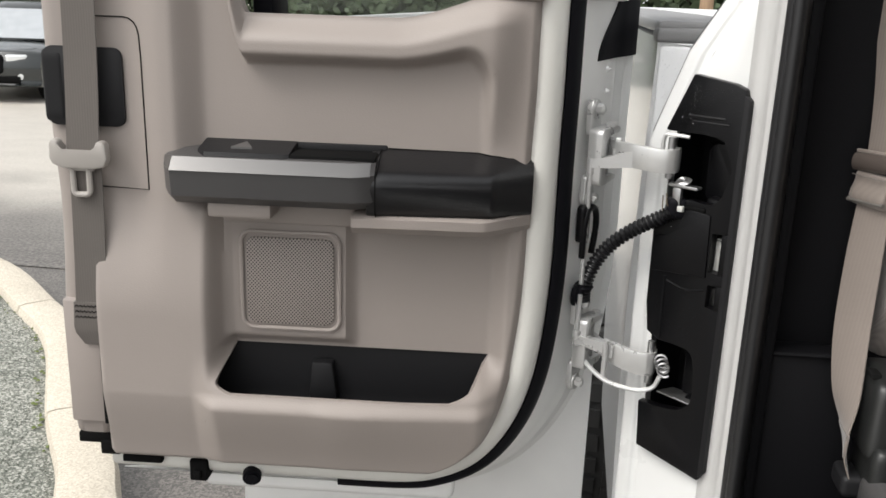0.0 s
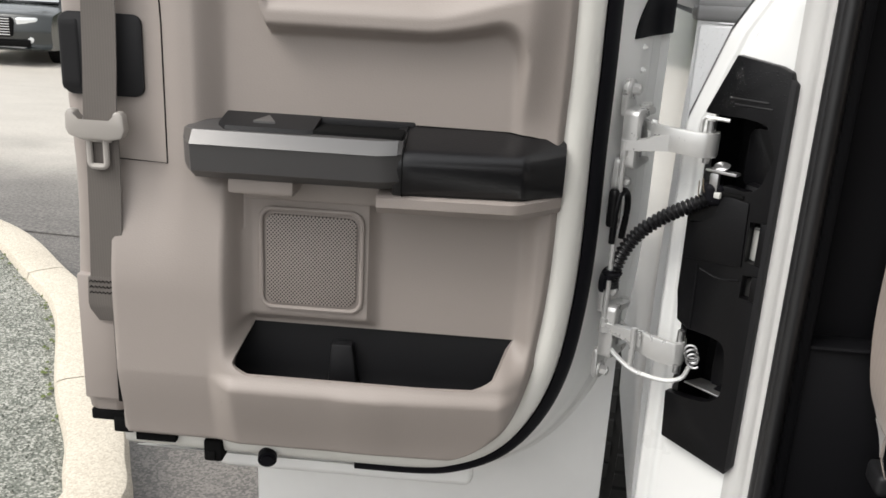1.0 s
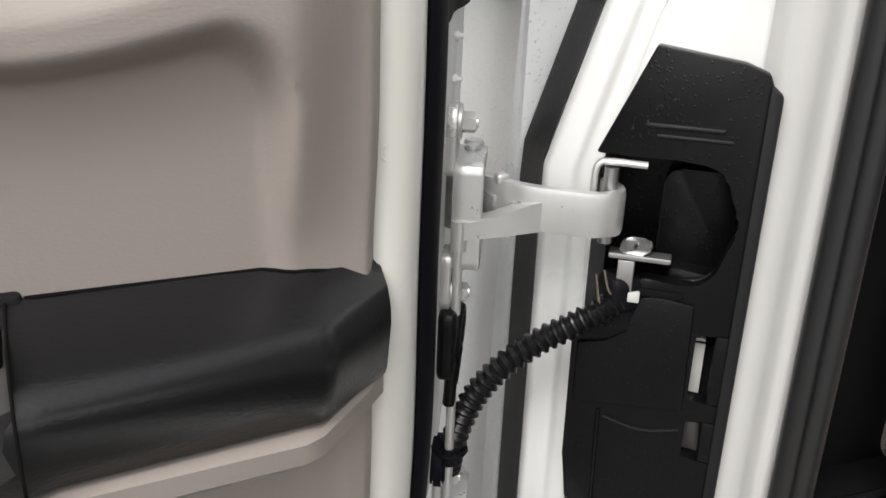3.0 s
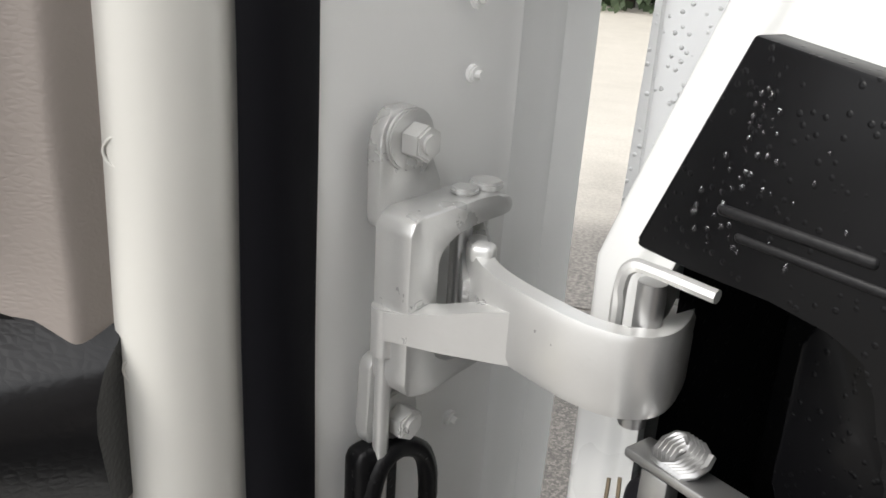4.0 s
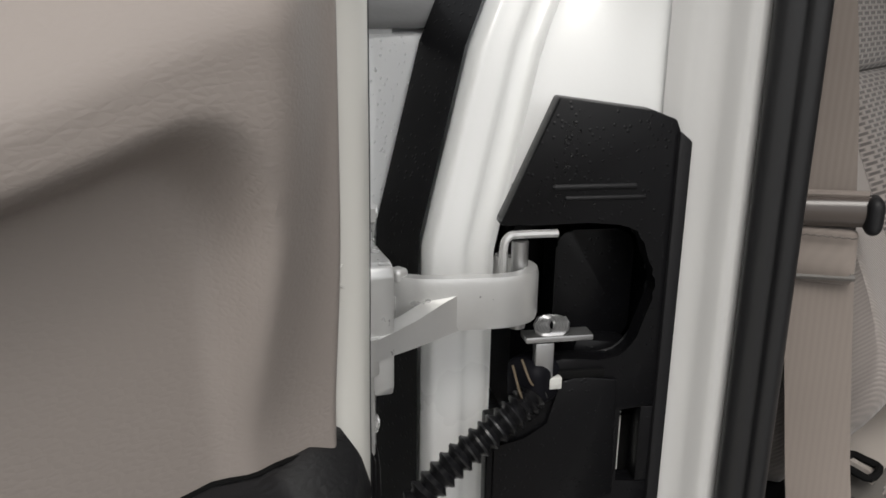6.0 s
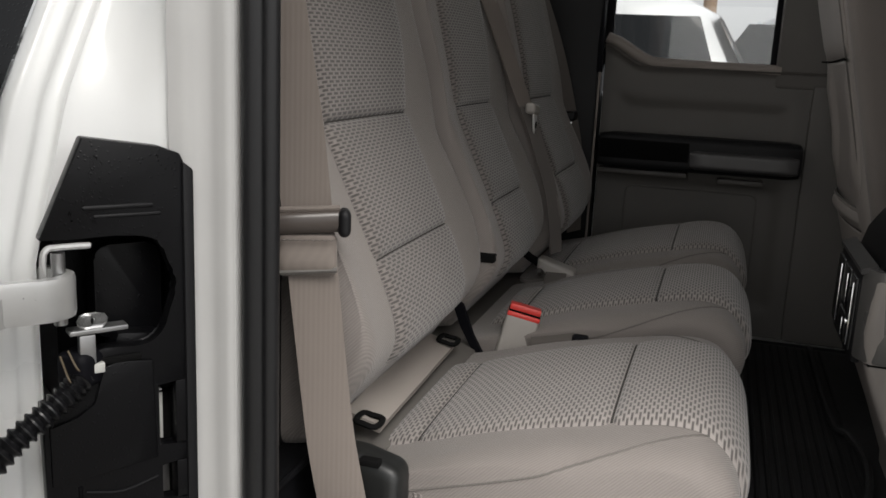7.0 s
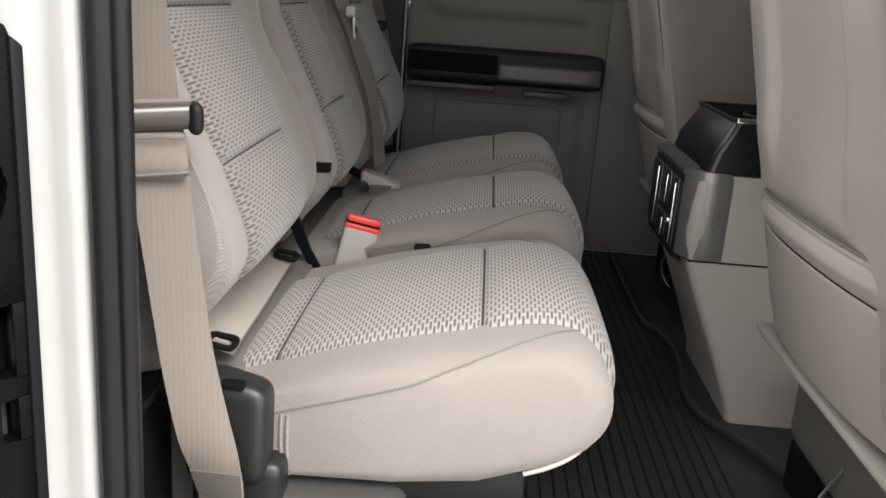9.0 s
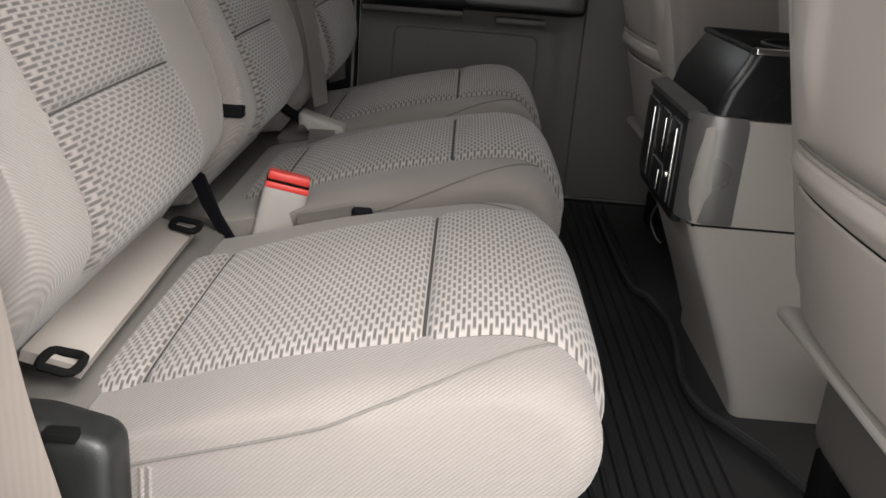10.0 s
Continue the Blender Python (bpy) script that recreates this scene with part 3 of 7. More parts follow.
def kerb_island():
    line = [(p.x, p.y) for p in smooth_line([(x, y, 0) for x, y in KERB], 7, True)]
    n = len(line)
    cx, cy = sum(p[0] for p in line) / n, sum(p[1] for p in line) / n
    island = thing("kerb", "cream concrete kerb ring round a planted island", "kerb", "structure")
    prof = [(0.0, -0.05), (0.0, 0.115), (0.012, 0.14), (0.035, 0.15), (0.13, 0.15), (0.155, 0.145), (0.165, 0.12), (0.165, -0.05)]
    per = 14
    for s in range(0, n, per):
        secs = []
        for i in range(s, s + per + 1):
            p, a, b = line[i % n], line[(i - 1) % n], line[(i + 1) % n]
            d = Vector((b[0] - a[0], b[1] - a[1])).normalized()
            q = Vector((-d.y, d.x))
            if q.dot(Vector((cx - p[0], cy - p[1]))) < 0:
                q = -q
            gap = 0.004 * (1 if i == s else -1 if i == s + per else 0)
            secs.append([(p[0] + q.x * o + d.x * gap, p[1] + q.y * o + d.y * gap, z) for o, z in prof])
        part("kerb_stone", loft(secs), "concrete", island)
    bm = bmesh.new()
    vs = []
    for i in range(n):
        p = Vector((*line[i], 0))
        vs.append(bm.verts.new(p.lerp(Vector((cx, cy, 0)), 0.04) + Vector((0, 0, 0.11))))
    bm.faces.new(vs)
    bmesh.ops.triangulate(bm, faces=bm.faces)
    tagged(part("ground_cover", bm, "gravel"), "grey-green turf and gravel bed inside the kerb", "turf", kind="structure")
    # loose stones and blades near the kerb
    rnd = random.Random(4)
    me_bm = bmesh.new()
    for k in range(9000):
        i = rnd.randrange(n)
        p = Vector((*line[i], 0)).lerp(Vector((cx, cy, 0)), 0.055 + 0.28 * rnd.random() ** 1.4) + Vector((rnd.uniform(-.1, .1), rnd.uniform(-.1, .1), 0.112))
        if p.y < 1.2 or p.x < -3.6:
            continue
        r = rnd.uniform(0.0025, 0.006)
        t = rnd.random() * 6.28
        v = [me_bm.verts.new(p + Vector((math.cos(t + a) * r, math.sin(t + a) * r * 0.7, rnd.uniform(-.001, .002)))) for a in (0, 2.1, 4.2)]
        top = me_bm.verts.new(p + Vector((0, 0, r * rnd.uniform(0.5, 1.3))))
        for a in range(3):
            me_bm.faces.new((v[a], v[(a + 1) % 3], top))
    tagged(part("gravel_stones", me_bm, "gravel", smooth=False), "loose grey-green gravel stones over turf", "gravel", kind="stuff")
    # moss along the inner edge
    mo = bmesh.new()
    for k in range(170):
        i = rnd.randrange(n)
        p = Vector((*line[i], 0))
        if p.y < 2.2 or p.x < -3.5:
            continue
        a, b = line[(i - 1) % n], line[(i + 1) % n]
        d = Vector((b[0] - a[0], b[1] - a[1])).normalized()
        q = Vector((-d.y, d.x))
        if q.dot(Vector((cx - p.x, cy - p.y))) < 0:
            q = -q
        c = p + Vector((q.x, q.y, 0)) * rnd.uniform(0.165, 0.2) + Vector((d.x, d.y, 0)) * rnd.uniform(-.06, .06) + Vector((0, 0, 0.118))
        r = rnd.uniform(0.004, 0.010)
        vs = [mo.verts.new(c + Vector((math.cos(t) * r, math.sin(t) * r, 0))) for t in (0, 1.57, 3.14, 4.71)]
        top = mo.verts.new(c + Vector((0, 0, r * 0.7)))
        for t in range(4):
            mo.faces.new((vs[t], vs[(t + 1) % 4], top))
    tagged(part("moss", mo, "moss"), "green moss along the inner kerb edge", "moss", kind="stuff")


ground()
kerb_island()


# ---- the truck's body ----
TRUCK = thing("pickup_truck", "white extended-cab pickup truck with its rear door open", "truck")
CA, CB = Vector((0.168, 1.2415, 0)), Vector((0.259, 1.1715, 0))
CD = (CB - CA).normalized()
CN = Vector((CD.y, -CD.x, 0))


def lean(z):
    """How far the upper cab side leans inwards."""
    return 0.34 * max(0, z - 1.235) + 0.25 * max(0, z - 1.36) if z > 1.235 else 0.0


def on_cover(c, z, t=0.0):
    p = CA + CD * c + CN * t
    return Vector((p.x, p.y, z))


def plan_wall(points, z0, z1, thick=0.0, nz=14, sway=None):
    """An upright skin over a line in plan."""
    def f(u, v):
        k = u * (len(points) - 1)
        i = min(int(k), len(points) - 2)
        a, b = points[i], points[i + 1]
        t = k - i
        z = z0 + (z1 - z0) * v
        dx = sway(z, u) if sway else 0
        return Vector((a[0] + (b[0] - a[0]) * t + dx, a[1] + (b[1] - a[1]) * t, z))
    return sheet((len(points) - 1), nz, f, thick)


def cab_side():
    # outer corner of the cab behind the door opening
    outer = [(p.x, p.y) for p in smooth_line([(0.30, 1.20, 0), (0.262, 1.178, 0), (0.22, 1.212, 0), (0.178, 1.243, 0), (0.1735, 1.247, 0), (0.1755, 1.2545, 0), (0.168, 1.2615, 0), (0.160, 1.2615, 0), (0.152, 1.268, 0), (0.146, 1.274, 0), (0.149, 1.286, 0), (0.162, 1.293, 0), (0.20, 1.296, 0), (0.28, 1.30, 0)], 4)]
    side = outer[14:]
    part("corner_panel", plan_wall(side, 0.42, 1.9, 0.0, 60, lambda z, u: lean(z)), "paint", TRUCK, "white painted rear cab corner")
    for z0, z1 in ((0.42, 0.84), (1.262, 1.9)):
        part("pillar_panel", plan_wall(outer[:15], z0, z1, 0.0, 30, lambda z, u: lean(z) * step(0.2, 0.9, u)), "paint", TRUCK, "white painted hinge pillar")
    # white flange beside the black jamb cover
    fl = [(p.x, p.y) for p in smooth_line([(0.252, 1.181, 0), (0.257, 1.169, 0), (0.2650, 1.1625, 0), (0.2695, 1.154, 0), (0.2700, 1.146, 0), (0.2708, 1.140, 0), (0.2735, 1.1365, 0), (0.278, 1.134, 0), (0.302, 1.132, 0)], 4)]
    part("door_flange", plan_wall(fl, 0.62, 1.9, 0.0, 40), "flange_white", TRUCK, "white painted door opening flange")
    # rubber weatherstrip of the opening, two lips
    part("weatherstrip", plan_wall([(p.x, p.y) for p in smooth_line([(0.294, 1.130, 0), (0.2775, 1.1305, 0), (0.2735, 1.123, 0), (0.2755, 1.116, 0), (0.2785, 1.112, 0), (0.277, 1.107, 0), (0.281, 1.101, 0), (0.288, 1.1005, 0), (0.295, 1.108, 0), (0.304, 1.130, 0)], 4)], 0.64, 1.85, 0, 20), "seal", TRUCK, "black rubber door weatherstrip")
    # black moulded jamb cover with two hinge cut-outs
    out = [(0.004, 0.781), (0.0, 0.852), (0.030, 0.853), (0.070, 0.860), (0.086, 0.875), (0.082, 0.945), (0.070, 0.957), (-0.002, 0.954), (-0.004, 1.126), (0.018, 1.127), (0.027, 1.136), (0.032, 1.160), (0.044, 1.166), (0.080, 1.162), (0.091, 1.170), (0.0985, 1.194), (0.1035, 1.208), (0.102, 1.221), (0.0965, 1.231), (0.092, 1.246), (0.080, 1.256), (0.0, 1.254), (0.002, 1.258), (0.034, 1.332), (0.092, 1.324), (0.108, 1.318), (0.113, 1.306), (0.113, 1.128), (0.085, 1.128), (0.085, 1.072), (0.113, 1.072), (0.113, 1.056), (0.0865, 1.056), (0.0865, 1.022), (0.113, 1.022), (0.113, 0.774), (0.108, 0.765)]
    soft = []
    for i, p in enumerate(out):
        if 2 <= i <= 7 or 9 <= i <= 21:
            a, b = out[i - 1], out[i + 1]
            soft += [tuple(p[k] + (a[k] - p[k]) * 0.3 for k in (0, 1)), tuple(p[k] + ((a[k] + b[k]) / 2 - p[k]) * 0.12 for k in (0, 1)), tuple(p[k] + (b[k] - p[k]) * 0.3 for k in (0, 1))]
        else:
            soft.append(p)
    out = soft
    cover = part("jamb_cover", prism(out, on_cover, -0.004, 0.010, 0.0025), "black_wet", TRUCK, "rain-beaded black plastic hinge pillar cover")
    ridge = [(0.109, 0.772), (0.118, 0.780), (0.118, 1.305), (0.109, 1.312)]
    part("cover_edge", prism(ridge, lambda u, v, t: on_cover(u, v, t), -0.008, 0.013, 0.002), "black", cover)
    # raised access plate and its ledge
    part("access_plate", prism([(0.001, 1.056), (0.001, 1.108), (0.022, 1.110), (0.037, 1.120), (0.042, 1.150), (0.056, 1.1535), (0.082, 1.150), (0.0845, 1.064)], on_cover, 0.008, 0.0125, 0.0016), "black_wet", cover)
    part("ridge", tube(smooth_line([on_cover(c, z, 0.0100) for c, z in ((0.024, 0.958), (0.023, 1.00), (0.022, 1.052))], 4), 0.0018, 8), "black_wet", cover)
    part("ridge", tube(smooth_line([on_cover(c, z, 0.0100) for c, z in ((0.026, 1.046), (0.055, 1.040), (0.084, 1.046))], 4), 0.0016, 8), "black_wet", cover)
    part("ledge", box((-0.03, -0.0022, -0.002), (0.024, 0.0022, 0.002), 0.0018, 3, Matrix.Translation(on_cover(0.062, 1.278, 0.0092)) @ Matrix.Rotation(math.atan2(CD.y, CD.x), 4, "Z")), "black", cover)
    part("ledge", box((-0.026, -0.0018, -0.0016), (0.026, 0.0018, 0.0016), 0.0014, 3, Matrix.Translation(on_cover(0.066, 1.271, 0.0092)) @ Matrix.Rotation(math.atan2(CD.y, CD.x), 4, "Z")), "black", cover)
    rot = Matrix.Rotation(math.atan2(CD.y, CD.x), 4, "Z")
    part("slot", box((-0.018, -0.002, -0.003), (0.018, 0.002, 0.003), 0.0015, 2, Matrix.Translation(on_cover(0.055, 1.155, 0.011)) @ rot), "cavity", cover)
    # recess behind the cut-outs
    for z0, z1, d in ((0.82, 0.985, 0.075), (1.115, 1.275, 0.075)):
        bm = bmesh.new()
        rows = [[on_cover(c, z, -t) for c, z in ((0.013, z0), (0.108, z0), (0.108, z1), (0.013, z1))] for t in (0.003, d)]
        a = [bm.verts.new(p) for p in rows[0]]
        b = [bm.verts.new(p) for p in rows[1]]
        for i in (0, 1, 2):
            bm.faces.new((a[i], a[i + 1], b[i + 1], b[i]))
        bm.faces.new(b)
        bm.faces.new((a[3], a[0], b[0], b[3]))
        part("hinge_recess", bm, "black_wet", TRUCK, "", False)
        inner = join(prism(rounded(0.048, z0 + 0.045, 0.102, z1 - 0.035, 0.012), on_cover, -0.055, -0.028, 0.006),
                     prism([(0.05, z0 + 0.004), (0.1, z0 + 0.004), (0.1, z0 + 0.05), (0.06, z0 + 0.055)], on_cover, -0.045, -0.012, 0.006))
        part("recess_moulding", inner, "black_wet", TRUCK, "wet black moulding in the hinge recess")
    # bright latch pieces showing through slots of the cover
    part("slot_back", prism([(0.08, 1.010), (0.104, 1.010), (0.104, 1.135), (0.08, 1.135)], on_cover, -0.0165, -0.0135), "cavity", cover)
    for z0, z1 in ((1.022, 1.056), (1.072, 1.128)):
        part("slot_cheek", prism([(0.1005, z0), (0.1125, z0), (0.1125, z1), (0.1005, z1)], on_cover, -0.006, 0.0102, 0.001), "black_wet", cover)
    part("clip", prism(rounded(0.0845, 1.068, 0.0945, 1.117, 0.002, 3), on_cover, -0.0135, -0.007, 0.001), "clip_white", cover, "bright white plastic clip in a slot")
    part("clip", prism(rounded(0.0850, 1.014, 0.1000, 1.046, 0.003, 3), on_cover, -0.0135, -0.010, 0.001), "satin", cover, "pale plastic latch tab")
    # rain beads on the upper slope
    rnd = random.Random(11)
    bm = bmesh.new()
    for k in range(130):
        c = 0.034 + rnd.gauss(0, 0.011)
        z = rnd.uniform(1.262, 1.325)
        if k % 3 == 0:
            c, z = rnd.uniform(0.01, 0.1), rnd.uniform(1.12, 1.32)
        if z > 1.318 or c < 0.012 + 0.42 * (z - 1.252) or c > 0.104 or (1.13 < z < 1.265 and c < 0.1):
            continue
        r = rnd.uniform(0.0004, 0.0011)
        p = on_cover(c, z, 0.0102)
        q = bmesh.ops.create_icosphere(bm, subdivisions=1, radius=r)
        bmesh.ops.scale(bm, verts=q["verts"], vec=(1, 1, 1.3))
        bmesh.ops.translate(bm, verts=q["verts"], vec=p)
    tagged(part("rain_drops", bm, "drop"), "small rain drops on the black pillar cover", "rain drops", kind="stuff")
    # lower sill and rocker, ending at the opening
    part("rocker", box((0.13, -1.6, 0.36), (0.36, 1.18, 0.63), 0.04, 4), "paint", TRUCK)
    part("sill_plate", box((0.20, -0.9, 0.628), (0.40, 1.16, 0.655), 0.008, 3), "black", TRUCK, "black plastic sill plate")
    part("sill_step", box((0.315, -0.9, 0.65), (0.42, 1.16, 0.715), 0.012, 3), "black", TRUCK)
    # rear wall of the cab with its window opening, roof and the far side
    wall = thing("wall_rear", "dark trimmed rear wall of the cab", "cab wall", "structure")
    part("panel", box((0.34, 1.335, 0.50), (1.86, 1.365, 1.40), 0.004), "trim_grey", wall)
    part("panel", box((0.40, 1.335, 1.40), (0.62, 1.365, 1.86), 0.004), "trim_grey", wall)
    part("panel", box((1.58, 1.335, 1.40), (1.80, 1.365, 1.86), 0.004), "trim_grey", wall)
    part("window_glass", box((0.62, 1.347, 1.40), (1.58, 1.352, 1.86), 0), "glass", wall).visible_shadow = False
    tagged(part("ceiling", box((0.34, -0.75, 1.85), (1.86, 1.37, 1.89), 0.01), ["headliner"]), "pale grey fabric headliner", "headliner", kind="structure")
    tagged(part("roof_panel", box((0.33, -0.75, 1.892), (1.87, 1.38, 1.92), 0.012), "paint"), "white painted cab roof", "roof", kind="structure")
    tagged(part("wall_front", box((0.20, -1.25, 0.40), (2.0, -1.2, 1.25), 0.01), "black"), "dark firewall and dashboard front", "firewall", kind="structure")
    # floor
    tagged(part("floor", box((0.40, -1.2, 0.69), (1.93, 1.34, 0.735), 0.004), "carpet"), "black carpeted cab floor", "floor", kind="structure")


def cargo_bed():
    bed = thing("cargo_bed", "white wet pickup bed with a light grey rail cap", "truck bed")
    def side(z):
        return 0.150 - 0.008 * math.sin(max(0, min(1, (z - 0.55) / 0.8)) * math.pi)
    def f(u, v):
        y, z = 1.345 + u * 2.155, 0.55 + v * 0.82
        return Vector((side(z), y, z))
    bm = sheet(30, 24, f)
    # wheel arch opening
    bmesh.ops.delete(bm, geom=[q for q in bm.faces if (q.calc_center_median() - Vector((0.15, 2.34, 0.42))).yz.length < 0.5], context="FACES")
    bmesh.ops.solidify(bm, geom=bm.faces[:], thickness=-0.03)
    part("side_panel", bm, "paint_wet", bed, "white wet outer bed side")
    part("front_panel", box((0.152, 1.338, 0.50), (1.87, 1.358, 1.362), 0.008), "paint_wet", bed, "silver-white wet front wall of the bed")
    part("rail_cap", soft_box((0.146, 1.345, 1.375), (0.30, 3.5, 1.398), 0.010, 4), "cap_grey", bed, "light grey bed rail cap")
    part("corner_cap", soft_box((0.215, 1.334, 1.27), (0.30, 1.40, 1.385), 0.008, 4), "paint", bed)
    part("cross_rail", soft_box((0.146, 1.336, 1.362), (1.75, 1.40, 1.388), 0.010, 4), "cap_grey", bed, "light grey front rail cap")
    part("far_side", box((1.80, 1.402, 0.55), (1.87, 3.5, 1.40), 0.02), "paint_wet", bed)
    part("far_rail_cap", soft_box((1.74, 1.40, 1.395), (1.88, 3.5, 1.43), 0.014, 4), "cap_grey", bed)
    part("bed_floor", box((0.2, 1.43, 0.85), (1.85, 3.5, 0.88), 0.004), "graphite", bed)
    part("tailgate", box((0.17, 3.45, 0.7), (1.87, 3.5, 1.40), 0.01), "paint_wet", bed)
    wheel_at((0.096, 2.34, 0.40), 0.40, 0.27, bed, 1)
    part("frame_rail", box((0.35, -1.2, 0.42), (0.5, 3.4, 0.58), 0.01), "cavity", bed)
    black = [(0.150, 1.290), (0.1515, 1.30), (0.152, 1.32), (0.153, 1.334)]
    part("gap_strip", plan_wall(black, 0.45, 1.62, 0.0, 40, lambda z, u: lean(z)), "black_wet", TRUCK, "wet black strip along the cab's rear edge")


def wheel_at(c, r, w, parent, side):
    """A wheel with tread blocks; side +1: its outer face looks to -x."""
    wh = new("wheel")
    wh.parent = parent
    c = Vector(c)
    prof = [(0.62 * r, 0.02), (0.75 * r, 0.0), (0.93 * r, 0.015), (0.985 * r, 0.05), (0.985 * r, w - 0.05), (0.93 * r, w - 0.015), (0.62 * r, w)]
    bm = bmesh.new()
    n = 40
    rings = [[bm.verts.new(c + Vector((side * d, math.cos(a) * q, math.sin(a) * q))) for q, d in prof] for a in [2 * math.pi * i / n for i in range(n)]]
    for i in range(n):
        for j in range(len(prof) - 1):
            bm.faces.new((rings[i][j], rings[i][j + 1], rings[(i + 1) % n][j + 1], rings[(i + 1) % n][j]))
    for i in range(n):
        for k in range(4):
            a = 2 * math.pi * (i + 0.5 * (k % 2)) / n
            b = box((-0.024, -0.021, -0.008), (0.024, 0.021, 0.008), 0)
            b.transform(Matrix.Translation(c + Vector((side * (0.035 + (w - 0.07) * k / 3), math.cos(a) * r * 0.985, math.sin(a) * r * 0.985))) @ Matrix.Rotation(a - math.pi / 2, 4, "X"))
            me = bpy.data.meshes.new("tmp")
            b.to_mesh(me)
            b.free()
            bm.from_mesh(me)
            bpy.data.meshes.remove(me)
    part("tyre", bm, "tyre", wh)
    rim = disc(c + Vector((side * 0.03, 0, 0)), (1, 0, 0), 0.62 * r, 0.02, 32)
    spokes = [rim]
    for i in range(6):
        a = 2 * math.pi * i / 6
        b = box((-0.012, -0.03, 0.05), (0.012, 0.03, 0.6 * r), 0.006)
        b.transform(Matrix.Translation(c + Vector((side * 0.015, 0, 0))) @ Matrix.Rotation(a, 4, "X"))
        spokes.append(b)
    part("rim", join(*spokes), "silver", wh)
    return wh


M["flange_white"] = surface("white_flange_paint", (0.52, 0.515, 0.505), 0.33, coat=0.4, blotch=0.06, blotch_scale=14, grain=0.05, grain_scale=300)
M["paint_wet"] = wet_paint("wet_white_paint", (0.78, 0.79, 0.79), 0.28, 0.1, 0.9)
cab_side()
cargo_bed()

# ---- the open rear door ----
DOOR_AT = pose(0, 1.165, 0, 0, 0, 5)
DOOR = thing("open_rear_door", "open rear cab door with taupe trim, armrest and map pocket", "car door", place=DOOR_AT)
EDGE = smooth_line([(-0.004, 1.86, 0), (-0.008, 1.60, 0), (-0.010, 1.419, 0), (-0.010, 1.30, 0), (-0.011, 1.20, 0), (-0.011, 1.06, 0), (-0.017, 0.96, 0), (-0.029, 0.882, 0), (-0.052, 0.82, 0), (-0.088, 0.772, 0), (-0.135, 0.747, 0), (-0.19, 0.738, 0), (-0.33, 0.738, 0), (-0.48, 0.739, 0), (-0.62, 0.741, 0)], 6)


def at(u, v, y):
    return Vector((u, y, v))


def right_edge(z):
    if z < 0.739:
        return -0.2
    best = [(p.y, p.x) for p in EDGE if p.y < 1.9]
    best.sort()
    return lerp_table(best, z)


POCKET_TOP, POCKET_LIP = 0.926, 0.873


def ramp(a, b, v):
    """A nearly straight slope with rounded ends."""
    t = max(0.0, min(1.0, (v - a) / (b - a)))
    return 0.65 * t + 0.35 * step(a, b, v)


def relief(x, z):
    """Depth of the moulded trim, negative towards the cab."""
    y = 0.0
    inx = ramp(-0.487, -0.452, x)                      # 0 on the outer column, 1 in the field
    col = -0.008 - 0.012 * step(-0.555, -0.50, x)
    up = step(1.128, 1.15, z)                         # above the armrest
    # upper field: a ledge under the window and a hinge border round an inset with a rounded corner
    du, dv = x + 0.112, z - 1.296
    out = math.hypot(max(du, 0.0), max(dv, 0.0)) + min(max(du, dv), 0.0) - 0.036
    inset = step(0.009, -0.009, out)
    proud = -0.025 * step(1.388, 1.352, z) * (1 - step(-0.075, -0.02, x)) * step(1.222, 1.34, z)
    border = 0.004
    field_up = (proud * (1 - inset)) * inx + 0.006 * inset * inx + border * step(-0.09, -0.03, x) * step(1.30, 1.22, z)
    y_up = col * (1 - inx) + field_up
    # lower field: a deep bin with a proud lip below
    inl = ramp(-0.452, -0.424, x)
    rl = 1 - step(-0.062, -0.034, x)
    lower_col = -0.010 + (col + 0.010) * step(0.98, 1.15, z) - 0.028 * step(1.15, 0.98, z) * step(-0.612, -0.602, x)
    bin_y = 0.022 - 0.010 * step(-0.27, -0.262, -abs(x + 0.345) - 0.18) * step(0.935, 0.945, z)
    bin_y -= 0.006 * (1 - step(-0.258, -0.246, x)) * step(0.93, 0.936, z)
    y_low = lower_col * (1 - inl) + (bin_y * rl + (0.004 + 0.011 * step(1.115, 1.135, z)) * (1 - rl)) * inl
    y = y_up * up + y_low * (1 - up)
    # lip, belly and tuck under
    if z < POCKET_TOP:
        lip = -0.048 + 0.012 * step(-0.2, 0.0, x)
        side = 1 - step(-0.075, -0.02, x)
        belly = -0.062 + 0.010 * step(-0.22, -0.05, x) - 0.003 * step(-0.31, -0.27, x) * (1 - step(-0.24, -0.20, x))
        low = lip + (belly - lip) * step(POCKET_LIP, 0.852, z)
        ln = ramp(-0.474, -0.438, x)
        low = low * side * ln + lower_col * (1 - ln) + (-0.004) * (1 - side)
        low -= low * ramp(0.862, 0.742, z) * 0.66 * side
        ends = mouth(z)
        inside = ends[0] + 0.0004 < x < ends[1] - 0.0004
        k = (1.0 if z <= POCKET_LIP + 1e-4 else 0.0) if inside else step(POCKET_TOP + 0.004, POCKET_LIP - 0.002, z)
        y = y * (1 - k) + low * k
    # the edge rolls back to the door
    e = right_edge(z) - x
    y += 0.016 * (1 - step(0.0, 0.016, e)) ** 2
    b = z - 0.742
    y += 0.014 * (1 - step(0.0, 0.014, b)) ** 2
    return y


def top_line(x):
    return 1.390 + 0.036 * step(-0.20, -0.045, x) + 0.22 * (1 - step(-0.432, -0.392, x))


